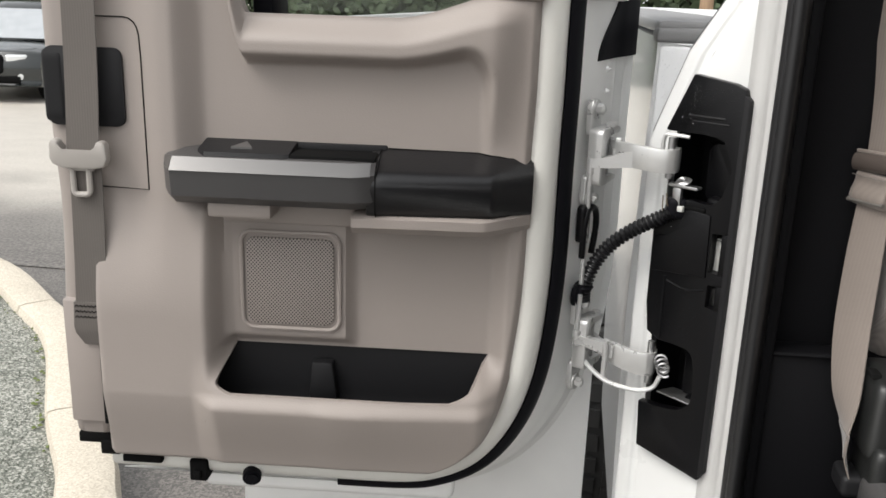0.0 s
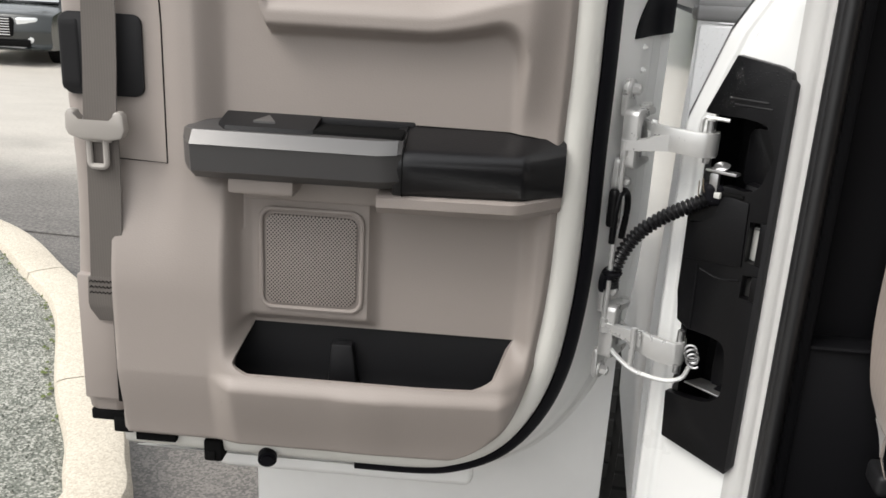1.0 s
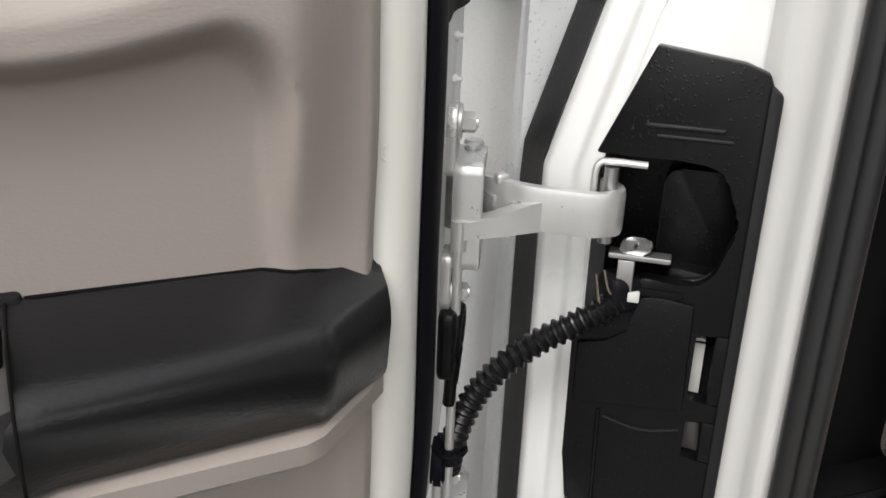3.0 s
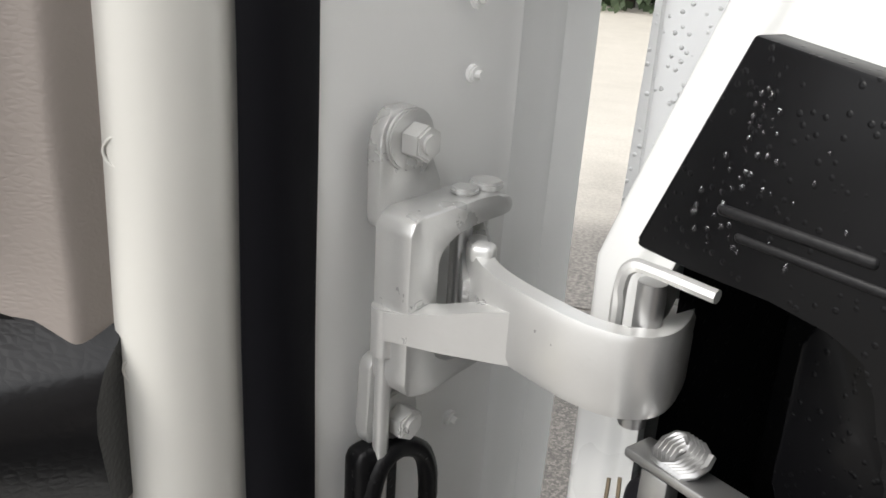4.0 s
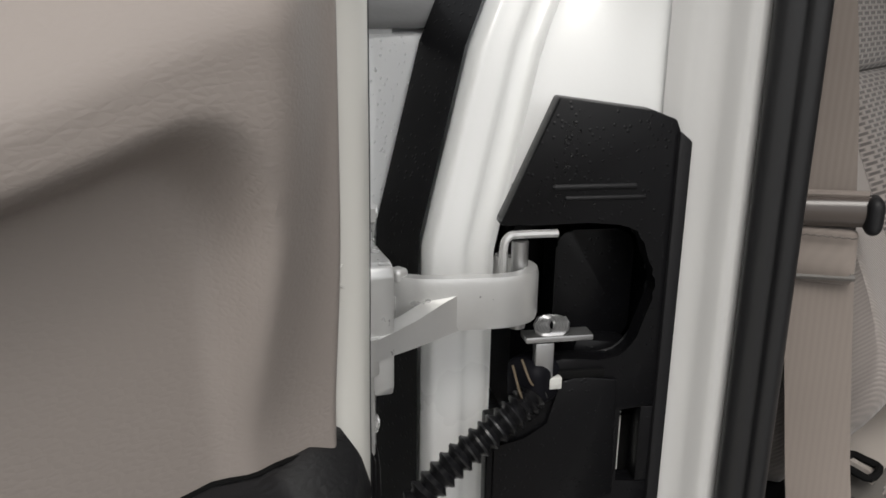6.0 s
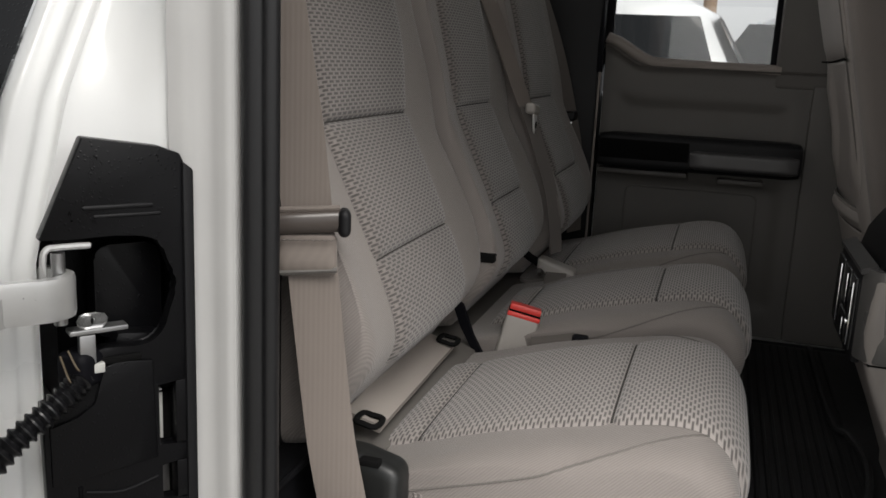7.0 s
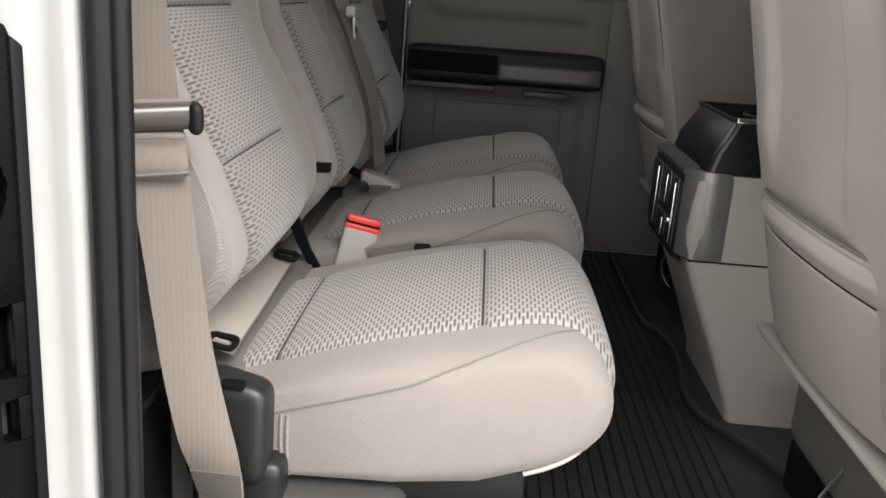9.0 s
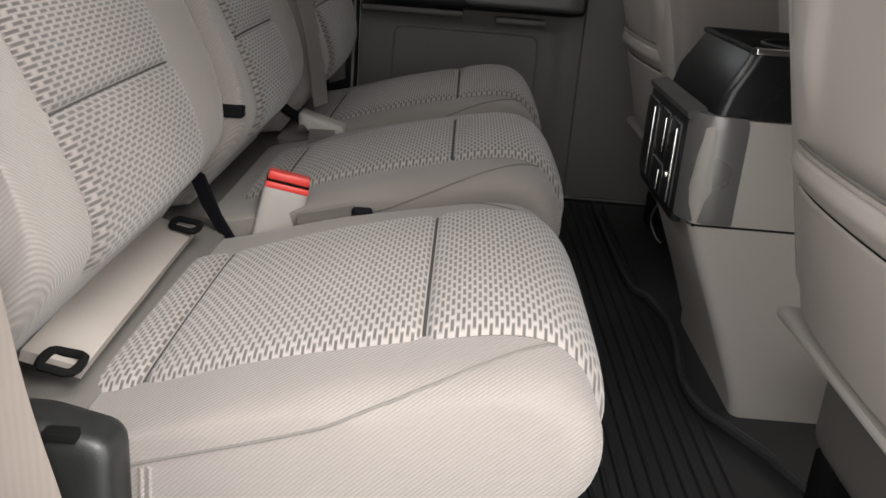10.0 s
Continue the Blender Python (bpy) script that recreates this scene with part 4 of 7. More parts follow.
def mouth(z):
    """Left and right end of the pocket's mouth at a height."""
    s = max(0.0, min(1.0, (z - POCKET_LIP) / (POCKET_TOP - POCKET_LIP)))
    left = -0.424 - 0.022 * (1 - s) + 0.028 * max(0.0, 1 - s / 0.32) ** 2
    right = -0.058 - 0.030 * (1 - s) - 0.022 * max(0.0, 1 - s / 0.32) ** 2
    return left, right


def door_trim():
    # rows are tight where the relief turns sharply
    zs = []
    for a, b, n in ((0.742, 0.76, 6), (0.76, POCKET_LIP, 30), (POCKET_LIP, POCKET_TOP, 14), (POCKET_TOP, 0.95, 5), (0.95, 1.12, 34), (1.12, 1.155, 10), (1.155, 1.29, 26), (1.29, 1.388, 34)):
        zs += [a + (b - a) * i / n for i in range(n)]
    zs.append(1.388)
    bm = bmesh.new()
    grid = []
    for z in zs:
        hl = mouth(z)[0] if z < 1.0 else -0.424
        hr = mouth(z)[1] if z < 1.0 else -0.058
        xr = max(right_edge(z), -0.19)
        if z < 0.80:
            hr = min(hr, xr - 0.06)
        xl = -0.612
        row = []
        for a, b, n in ((xl, hl, 44), (hl, hr, 84), (hr, xr, 24)):
            for i in range(n + (b == xr)):
                x = a + (b - a) * i / n
                zz = z
                if z > 1.25:
                    zz = z + (top_line(x) - 1.388) * step(1.25, 1.388, z)
                row.append(bm.verts.new((x, relief(x, z), zz)))
        grid.append(row)
    for i in range(len(zs) - 1):
        for j in range(len(grid[0]) - 1):
            if POCKET_LIP - 1e-4 <= zs[i] < POCKET_TOP - 1e-4 and 44 <= j < 128:
                continue
            bm.faces.new((grid[i][j], grid[i][j + 1], grid[i + 1][j + 1], grid[i + 1][j]))
    # turn the lip and the ledge inwards so that they have thickness
    edge = [e for e in bm.edges if len(e.link_faces) == 1]
    got = bmesh.ops.extrude_edge_only(bm, edges=edge)
    for v in got["geom"]:
        if isinstance(v, bmesh.types.BMVert):
            v.co.y += 0.006 if v.co.z < 0.888 and v.co.z > 0.857 and v.co.x > -0.456 and v.co.x < -0.08 else 0.02
    trim = part("trim_panel", bm, "trim", DOOR, "taupe moulded plastic door trim", True, 50)
    # black pocket behind the lip
    def liner(u, v):
        x = -0.456 + 0.406 * u
        if v < 0.4:
            return Vector((x, 0.026 - 0.004 * v, 0.936 - 0.11 * v / 0.4))
        t = (v - 0.4) / 0.6
        x = -0.456 + (0.386 - 0.045 * t) * u
        return Vector((x, 0.022 - 0.064 * t, 0.826 + 0.004 * math.sin(t * 3)))
    bm = sheet(20, 14, liner)
    for x0, f in ((-0.454, -0.030), (-0.060, 0.004)):
        v = [bm.verts.new(p) for p in ((x0, 0.028, 0.935), (x0, f, 0.885), (x0, f, 0.826), (x0, 0.024, 0.826))]
        bm.faces.new(v)
    part("pocket_liner", bm, "black", DOOR, "black moulded map pocket liner")
    part("pocket_rib", prism([(-0.318, 0.826), (-0.272, 0.826), (-0.282, 0.905), (-0.312, 0.905)], at, 0.006, 0.026, 0.004), "black", DOOR)
    # speaker grille with a raised bead
    part("speaker_grille", prism(rounded(-0.402, 0.964, -0.279, 1.090, 0.012), at, 0.002, 0.012, 0.002), "grille", DOOR, "perforated taupe speaker grille")
    ring = [at(u, v, 0.003) for u, v in rounded(-0.409, 0.957, -0.271, 1.098, 0.016)]
    part("grille_bead", tube(ring, 0.0032, 8, closed=True, up=(0, 1, 0)), "trim", DOOR)
    return trim


def armrest():
    def sec(x, p, zs=1.0, y0=0.02):
        mid = 1.18
        pts = [(y0, 1.150), (-0.058 * p, 1.150), (-0.075 * p, 1.162), (-0.079 * p, 1.197), (-0.064 * p, 1.2095), (-0.058 * p, 1.211), (y0, 1.217)]
        return [Vector((x, y, mid + (z - mid) * zs)) for y, z in pts]
    handle = part("pull_handle", loft([sec(-0.499, 0.25, 0.72), sec(-0.496, 0.50, 0.88), sec(-0.475, 1.0), sec(-0.243, 1.0), sec(-0.221, 0.86), sec(-0.214, 0.80, 0.97)]), "graphite", DOOR, "graphite grey door pull with a satin silver edge")
    # satin silver edge along the upper front
    def strip(x, p, zs=1.0):
        mid = 1.18
        pts = [(-0.0805 * p, 1.196), (-0.0655 * p, 1.2115), (-0.060 * p, 1.209), (-0.077 * p, 1.194)]
        return [Vector((x, y, mid + (z - mid) * zs)) for y, z in pts]
    part("silver_edge", loft([strip(-0.4975, 0.46, 0.86), strip(-0.475, 1.0), strip(-0.243, 1.0), strip(-0.2205, 0.86)]), "silver", handle, "satin silver edge strip")
    # switch plate, rocker and finger recess
    part("switch_plate", loft([[Vector((x, y, z)) for y, z in ((-0.055 + d, 1.2115), (0.012, 1.2205), (0.012, 1.226), (-0.052 + d, 1.2165))] for x, d in ((-0.452, 0.02), (-0.438, 0.0), (-0.336, 0.0), (-0.328, 0.004))]), "black", handle, "black window switch plate")
    part("window_switch", box((-0.020, -0.014, 0), (0.022, 0.012, 0.0035), 0.0015, 3, Matrix.Translation((-0.392, -0.024, 1.2165)) @ Matrix.Rotation(radians(9), 4, "X")), "graphite", handle, "raised window switch")
    part("switch_mark", prism([(-0.407, -0.036), (-0.379, -0.036), (-0.392, -0.012)], lambda u, v, t: Vector((u, v, t + 1.2225 + 0.16 * v)), 0.0, 0.005), "silver", handle)
    part("finger_recess", box((-0.330, -0.050, 1.198), (-0.216, 0.016, 1.2165), 0.004), "cavity", handle)
    part("recess_wall", box((-0.452, 0.002, 1.205), (-0.206, 0.020, 1.2245), 0.003), "black", handle)
    # black padded rest, its end running back to the hinge edge
    def pad(x, f, y0=0.026, k=1.0):
        pts = [(y0, 1.140), (f + 0.014 * k, 1.140), (f + 0.006 * k, 1.146), (f - 0.003, 1.178), (f - 0.002, 1.188), (f + 0.002 * k, 1.1940), (f + 0.008 * k, 1.1985), (f + 0.014 * k, 1.2010), (y0, 1.2275)]
        return [Vector((x, y, z)) for y, z in pts]
    part("padded_rest", loft([pad(-0.226, -0.062), pad(-0.212, -0.064), pad(-0.20, -0.060), pad(-0.068, -0.050), pad(-0.061, -0.047, 0.026, 0.95), pad(-0.056, -0.041, 0.028, 0.85), pad(-0.022, -0.012, 0.034, 0.55), pad(-0.0105, -0.002, 0.040, 0.4)]), "black_soft", DOOR, "black padded vinyl armrest")
    part("rest_seam", tube([Vector((-0.214, y, z)) for y, z in ((0.01, 1.2205), (-0.046, 1.2155), (-0.060, 1.205), (-0.0675, 1.19), (-0.066, 1.15), (-0.05, 1.1385))], 0.0008, 8), "cavity", DOOR)
    joint = []
    for i in range(20):
        x = -0.205 + 0.0092 * i
        f = lerp_table([(-0.20, -0.060), (-0.068, -0.050), (-0.061, -0.047), (-0.056, -0.041), (-0.022, -0.012)], x)
        y = relief(x, 1.2195)
        joint.append(Vector((x, y - 0.0004, 1.201 + 0.0265 * (y - f - 0.014) / (0.014 - f) + 0.0006)))
    part("rest_joint", tube(joint, 0.0012, 6), "cavity", DOOR)
    # taupe pieces under it
    def shelf(x, f, y0=0.024):
        return [Vector((x, y, z)) for y, z in ((y0, 1.116), (f + 0.012, 1.116), (f, 1.126), (f, 1.138), (f + 0.004, 1.141), (y0, 1.141))]
    part("lower_shelf", loft([shelf(-0.246, -0.058), shelf(-0.078, -0.052), shelf(-0.066, -0.047), shelf(-0.030, -0.014, 0.034), shelf(-0.011, 0.005, 0.040)]), "trim", DOOR, "taupe shelf under the armrest")
    part("shelf_back", box((-0.43, -0.006, 1.112), (-0.24, 0.024, 1.150), 0.004), "trim", DOOR)
    part("under_tray", soft_box((-0.438, -0.052, 1.128), (-0.352, 0.02, 1.152), 0.006, 3), "trim", DOOR)


def door_belt_column():
    # rounded free edge of the door that carries the belt
    part("belt_column", soft_box((-0.673, -0.006, 0.770), (-0.604, 0.115, 1.60), 0.022, 8, lambda p: Vector((p.x + 0.010 * step(0.9, 1.12, p.z) - (0.004 * step(1.165, 1.195, p.z) if p.x < -0.63 else 0), p.y, p.z))), "trim", DOOR, "taupe belt column trim")
    part("column_top", soft_box((-0.672, -0.004, 1.56), (-0.40, 0.10, 1.86), 0.02, 5), "trim", DOOR)
    part("upper_border", soft_box((-0.080, -0.008, 1.415), (-0.006, 0.06, 1.86), 0.012, 4), "trim", DOOR)
    # lower slot in which the belt runs, dark
    part("belt_slot", box((-0.664, -0.014, 0.800), (-0.607, 0.02, 0.99), 0.004), "trim", DOOR)
    part("slot_shadow", box((-0.6135, -0.018, 0.80), (-0.6065, 0.01, 0.992), 0.002), "cavity", DOOR)
    # cover plate joint and the handle cup
    joint = [(-0.605, 1.3795), (-0.552, 1.3795), (-0.5435, 1.378), (-0.5365, 1.3735), (-0.5320, 1.3665), (-0.5298, 1.357), (-0.5285, 1.33), (-0.5275, 1.154), (-0.60, 1.155)]
    part("cover_joint", tube([at(u, v, relief(max(u, -0.61), v) - 0.0006) for u, v in joint], 0.0009, 6), "cavity", DOOR)
    part("release_cup", prism(rounded(-0.661, 1.237, -0.555, 1.340, 0.012), at, -0.0125, 0.02, 0.002), "black", DOOR, "black door release cup")
    part("release_lever", soft_box((-0.664, -0.0135, 1.241), (-0.634, 0.04, 1.336), 0.006, 5), "black", DOOR, "dark grey release lever")
    # bottom latch pieces
    part("bottom_latch", join(box((-0.50, 0.005, 0.700), (-0.472, 0.05, 0.735), 0.004), box((-0.492, 0.0, 0.705), (-0.481, 0.012, 0.72), 0.002)), "cavity", DOOR, "black latch at the door bottom")
    part("rubber_stop", disc((-0.405, 0.01, 0.713), (0.2, -1, -0.2), 0.014, 0.02, 16, 0.004), "rubber", DOOR)
    part("lower_bracket", join(box((-0.664, 0.0, 0.758), (-0.615, 0.06, 0.775), 0.003), box((-0.63, -0.004, 0.742), (-0.60, 0.04, 0.765), 0.003), box((-0.60, 0.002, 0.728), (-0.54, 0.03, 0.74), 0.002)), "cavity", DOOR, "black bracket under the belt column")


def door_shell():
    path = [(p.x, p.y) for p in EDGE]
    part("inner_flange", sweep(path, [(-0.008, 0.022), (-0.002, 0.0145), (0.004, 0.0125), (0.012, 0.0125), (0.021, 0.0155), (0.028, 0.0215), (0.033, 0.030), (0.036, 0.042), (0.036, 0.056)], at), "flange", DOOR, "cream white inner door flange")
    part("door_seal", sweep([p for p in path if p[0] > -0.30 or p[1] > 0.8], [(0.036, 0.052), (0.0345, 0.042), (0.0375, 0.036), (0.045, 0.037), (0.052, 0.043), (0.0575, 0.052), (0.0585, 0.060), (0.052, 0.064), (0.043, 0.062)], at, True), "rubber", DOOR, "black rubber door seal")
    # hinge side: a stepped painted jamb down to the skin
    jam = [(0.050, 0.050), (0.054, 0.060), (0.058, 0.066), (0.064, 0.078), (0.080, 0.106), (0.098, 0.138), (0.112, 0.163), (0.117, 0.166), (0.121, 0.178), (0.130, 0.186), (0.134, 0.198), (0.144, 0.204), (0.149, 0.214), (0.144, 0.222), (0.06, 0.224)]
    part("hinge_jamb", sweep(path, jam, at), "jamb", DOOR, "silver-white painted hinge jamb")
    skin = [(p.x + 0.135 * q[0], p.y + 0.135 * q[1]) for p, q in [(p, ((1, 0) if i < 36 else (math.cos(radians(90) * min(1, (i - 36) / 24)), -math.sin(radians(90) * min(1, (i - 36) / 24))))) for i, p in enumerate(EDGE)][12::3]] + [(-0.70, 0.61), (-0.70, 1.352)]
    part("outer_skin", prism(skin, at, 0.216, 0.228, 0.004), "paint", DOOR, "white outer door skin")
    part("lower_inner", box((-0.50, 0.062, 0.655), (-0.10, 0.18, 0.730), 0.014, 3), "jamb", DOOR)
    part("corner_shell", box((-0.475, 0.203, 0.50), (0.118, 0.215, 1.02), 0.005, 2), "jamb", DOOR, "silver-white lower door corner")
    part("free_edge", box((-0.70, 0.10, 0.70), (-0.64, 0.205, 1.86), 0.012, 3), "paint", DOOR)
    part("window_frame", join(box((-0.40, 0.06, 1.38), (-0.372, 0.16, 1.84), 0.006), box((-0.40, 0.06, 1.80), (-0.03, 0.16, 1.86), 0.006), box((-0.388, 0.085, 1.366), (-0.02, 0.11, 1.386), 0.003)), "rubber", DOOR, "black window frame")
    part("window_glass", box((-0.40, 0.112, 1.37), (-0.03, 0.117, 1.84), 0), "glass", DOOR).visible_shadow = False
    part("upper_jamb", box((0.02, 0.06, 1.42), (0.11, 0.19, 1.86), 0.012, 3), "jamb", DOOR)
    # black applique that closes the window corner
    def applique(u, v):
        z = 1.338 + 0.5 * v + 0.006 * u * (1 - v)
        left = 0.086 + 0.032 * step(1.34, 1.44, z) + 0.02 * step(1.5, 1.8, z)
        o = left + (0.152 - left) * u
        y = lerp_table([(0.08, 0.104), (0.098, 0.136), (0.112, 0.161), (0.121, 0.173), (0.130, 0.182), (0.144, 0.200), (0.152, 0.212)], o)
        return Vector((o - 0.010, y - 0.004 * (0.5 if u < 0.02 or u > 0.98 else 1), z))
    part("corner_applique", sheet(16, 40, applique, 0.003), "rubber", DOOR, "black corner applique")
    # plugs along the flange
    for x, z in ((-0.001, 1.278), (0.0, 1.195), (0.0, 1.123), (0.0, 1.025), (-0.003, 0.955), (-0.018, 0.870)):
        part("plug", join(tube([(x - 0.005 + 0.0052 * math.cos(a * 0.3927), 0.0132, z + 0.0052 * math.sin(a * 0.3927)) for a in range(16)], 0.0006, 6, closed=True, up=(0, 1, 0)), disc((x - 0.005, 0.0138, z), (0, -1, 0), 0.0042, 0.0012, 18, 0.0004)), "flange", DOOR)
    for z in (1.296, 1.327, 1.125):
        s = disc((0.0925, 0.1305, z), (0.86, -0.51, 0), 0.0042, 0.004, 12, 0.001)
        part("stud", join(s, disc((0.0945, 0.1293, z), (0.86, -0.51, 0), 0.0018, 0.005, 8)), "jamb", DOOR)


def jamb_at(q, s, z):
    """A place on the hinge jamb: q along it, s off it."""
    return Vector((0.059 + 0.51 * q + 0.86 * s, 0.075 + 0.86 * q - 0.51 * s, z))


def hinge_bracket(z0, low=False):
    """A cast bracket bolted to the jamb: a U of two shelves and an upright bar, two bent tabs, pins and bolts."""
    br = new("hinge_bracket")
    br.parent = DOOR
    q0 = 0.020
    sgn = -1 if low else 1
    def face(pts, s0, s1, bev=0.0015):
        return prism(pts, lambda u, v, t: jamb_at(q0 + u, t, z0 + v * sgn), s0, s1, bev)
    def rounded_line(pts, cut=0.35):
        out = []
        for k in range(len(pts)):
            a, p, b = pts[k - 1], pts[k], pts[(k + 1) % len(pts)]
            for w in ((cut, 0), (cut * 0.3, cut * 0.3), (0, cut)):
                out.append(tuple(p[i] + (a[i] - p[i]) * w[0] * min(1, 0.02 / max(1e-6, math.dist(a, p))) + (b[i] - p[i]) * w[1] * min(1, 0.02 / max(1e-6, math.dist(b, p))) for i in (0, 1)))
        return out
    frame_u = [(-0.0155, 0.037), (0.030, 0.0385), (0.046, 0.0365), (0.047, 0.0275), (0.018, 0.0275), (-0.0005, 0.022), (-0.0005, -0.030), (0.014, -0.0325), (0.040, -0.031), (0.043, -0.0395), (0.018, -0.0405), (0.004, -0.0435), (-0.0155, -0.043)]
    part("casting", face(rounded_line(frame_u), 0.006, 0.027, 0.0022), "cast", br, "silver painted hinge bracket")
    # bent tabs that lie on the jamb behind the bolts
    top = [(-0.015, 0.026), (-0.015, 0.066), (-0.009, 0.076), (0.004, 0.0765), (0.013, 0.069), (0.013, 0.052), (0.022, 0.040), (0.022, 0.030)]
    bot = [(-0.017, -0.030), (-0.018, -0.070), (-0.011, -0.0775), (0.004, -0.0775), (0.012, -0.070), (0.012, -0.030)]
    for name, pts in (("upper_tab", top), ("lower_tab", bot)):
        part(name, face(rounded_line(pts, 0.25), 0.0, 0.0075, 0.0015), "cast", br)
    part("pin", tube([jamb_at(q0 + 0.0255, 0.0165, z0 - 0.036), jamb_at(q0 + 0.0255, 0.0165, z0 + 0.036)], 0.0047, 14), "steel", br)
    part("pin_head", disc(jamb_at(q0 + 0.0255, 0.0165, z0 + 0.0395), (0, 0, 1), 0.0062, 0.003, 18, 0.001), "cast", br)
    part("pin_head", disc(jamb_at(q0 + 0.0395, 0.0165, z0 + 0.0395), (0, 0, 1), 0.0075, 0.004, 18, 0.001), "cast", br)
    for q, z in ((0.0, 0.063), (-0.002, -0.063)):
        n = Vector((0.86, -0.51, 0))
        p = jamb_at(q0 + q, 0.0085, z0 + z * sgn)
        part("bolt", join(disc(p, n, 0.0130, 0.003, 22, 0.0008), disc(p + n * 0.006, n, 0.0076, 0.010, 6, 0.0008), disc(p + n * 0.011, n, 0.0042, 0.003, 12)), "cast", br)
    if not low:
        # raised casting mark on the front plate
        cu = bpy.data.curves.new("mark", "FONT")
        cu.body, cu.size, cu.extrude = "03", 0.0075, 0.0003
        ob = new("casting_mark", cu)
        me = bpy.data.meshes.new_from_object(ob)
        bpy.data.objects.remove(ob)
        bm = bmesh.new()
        bm.from_mesh(me)
        down, side, out = Vector((0, 0, -1)), Vector((0.51, 0.86, 0)), Vector((0.86, -0.51, 0))
        o = jamb_at(q0 - 0.0118, 0.0272, z0 + 0.002)
        for v in bm.verts:
            v.co = o + down * v.co.x + side * v.co.y + out * v.co.z
        part("casting_mark", bm, "cast", br)
    return br


door_trim()
armrest()
door_belt_column()
door_shell()
hinge_bracket(1.212)
hinge_bracket(0.925, True)

# ---- hinge arms, check rod, wiring hose ----
def strap(points, w, thick, material, parent, name, label=""):
    """An upright flat bar: points in plan with the height of its middle."""
    pts = smooth_line(points, 6)
    secs = []
    for i, p in enumerate(pts):
        a, b = pts[max(0, i - 1)], pts[min(len(pts) - 1, i + 1)]
        d = (b - a)
        d.z = 0
        d.normalize()
        n = Vector((d.y, -d.x, 0))
        ww = w(i / (len(pts) - 1)) if callable(w) else w
        sec = []
        for s, z in ((1, 0.8), (0.8, 1), (-0.8, 1), (-1, 0.8), (-1, -0.8), (-0.8, -1), (0.8, -1), (1, -0.8)):
            sec.append(p + n * s * thick / 2 + Vector((0, 0, z * ww / 2)))
        secs.append(sec)
    return part(name, loft(secs), material, parent, label)


def hinges():
    up = thing("hinge_arm", "silver painted upper door hinge arm between door and pillar", "door hinge", group="door hinges")
    strap([(0.0855, 1.303, 1.2165), (0.091, 1.288, 1.2165), (0.098, 1.268, 1.2165), (0.107, 1.250, 1.2165), (0.119, 1.237, 1.216), (0.136, 1.225, 1.2155), (0.152, 1.217, 1.2145), (0.166, 1.214, 1.2145), (0.176, 1.219, 1.2145), (0.181, 1.232, 1.2145), (0.183, 1.25, 1.2145)], lambda t: 0.0305 + 0.0015 * step(0.15, 0.45, t), 0.0095, "cast", up, "arm")
    part("rough_web", prism([(0.0, -0.014), (0.045, -0.013), (0.045, 0.004), (0.030, 0.006), (0.018, 0.011), (0.0, 0.012)], lambda u, v, t: Vector((0.0865 + 0.33 * u + 0.94 * t, 1.300 - 0.94 * u + 0.33 * t, 1.2165 + v)), -0.0066, 0.0066, 0.001), "cast_rough", up, "rough cast web")
    part("knuckle", tube([(0.0845, 1.3045, 1.182), (0.0845, 1.3045, 1.240)], 0.0072, 14), "cast_rough", up)
    part("stop_nub", soft_box((0.097, 1.254, 1.228), (0.107, 1.264, 1.2365), 0.003, 3), "cast", up)
    part("link", loft([[Vector((x, y - 0.006, z - h)), Vector((x, y + 0.006, z - h)), Vector((x, y + 0.006, z + h)), Vector((x, y - 0.006, z + h))] for x, y, z, h in ((0.128, 1.2345, 1.212, 0.0115), (0.112, 1.2365, 1.2095, 0.0105), (0.092, 1.240, 1.205, 0.0082), (0.076, 1.244, 1.202, 0.0068), (0.064, 1.246, 1.2005, 0.0062))]), "cast", up, "silver check link")
    part("knob", tube([(0.066, 1.2455, 1.186), (0.066, 1.2455, 1.208)], lambda t: 0.0062 + 0.0015 * math.sin(t * math.pi), 12), "cast", up)
    part("pivot_pin", tube([(0.171, 1.224, 1.19), (0.171, 1.224, 1.246)], 0.0052, 12), "steel", up)
    part("guide_wire", tube(smooth_line([(0.160, 1.228, 1.205), (0.160, 1.228, 1.240), (0.163, 1.227, 1.249), (0.170, 1.224, 1.250), (0.192, 1.212, 1.249)], 5), 0.0026, 8), "cast", up, "bent silver guide wire")
    coil = [(0.186 + 0.010 * (t / 60) + 0.006 * math.cos(t * 0.7), 1.214 - 0.008 * (t / 60) + 0.006 * math.sin(t * 0.7), 1.189 + 0.004 * math.sin(t * 0.7 + 1)) for t in range(46)]
    part("spring", tube(coil, 0.0016, 6), "steel", up)
    part("tab", join(box((-0.022, -0.007, -0.002), (0.022, 0.007, 0.002), 0.001, 2, Matrix.Translation((0.192, 1.208, 1.183)) @ Matrix.Rotation(radians(-36), 4, "Z")), box((-0.006, -0.004, -0.012), (0.006, 0.004, 0.012), 0.001, 2, Matrix.Translation((0.184, 1.212, 1.168)) @ Matrix.Rotation(radians(-36), 4, "Z"))), "steel", up)
    part("clip", box((-0.011, -0.003, -0.004), (0.011, 0.003, 0.004), 0.001, 2, Matrix.Translation((0.184, 1.210, 1.152)) @ Matrix.Rotation(radians(-36), 4, "Z")), "clip_white", up)
    lo = thing("hinge_arm", "silver painted lower door hinge arm with coil spring", "door hinge", group="door hinges")
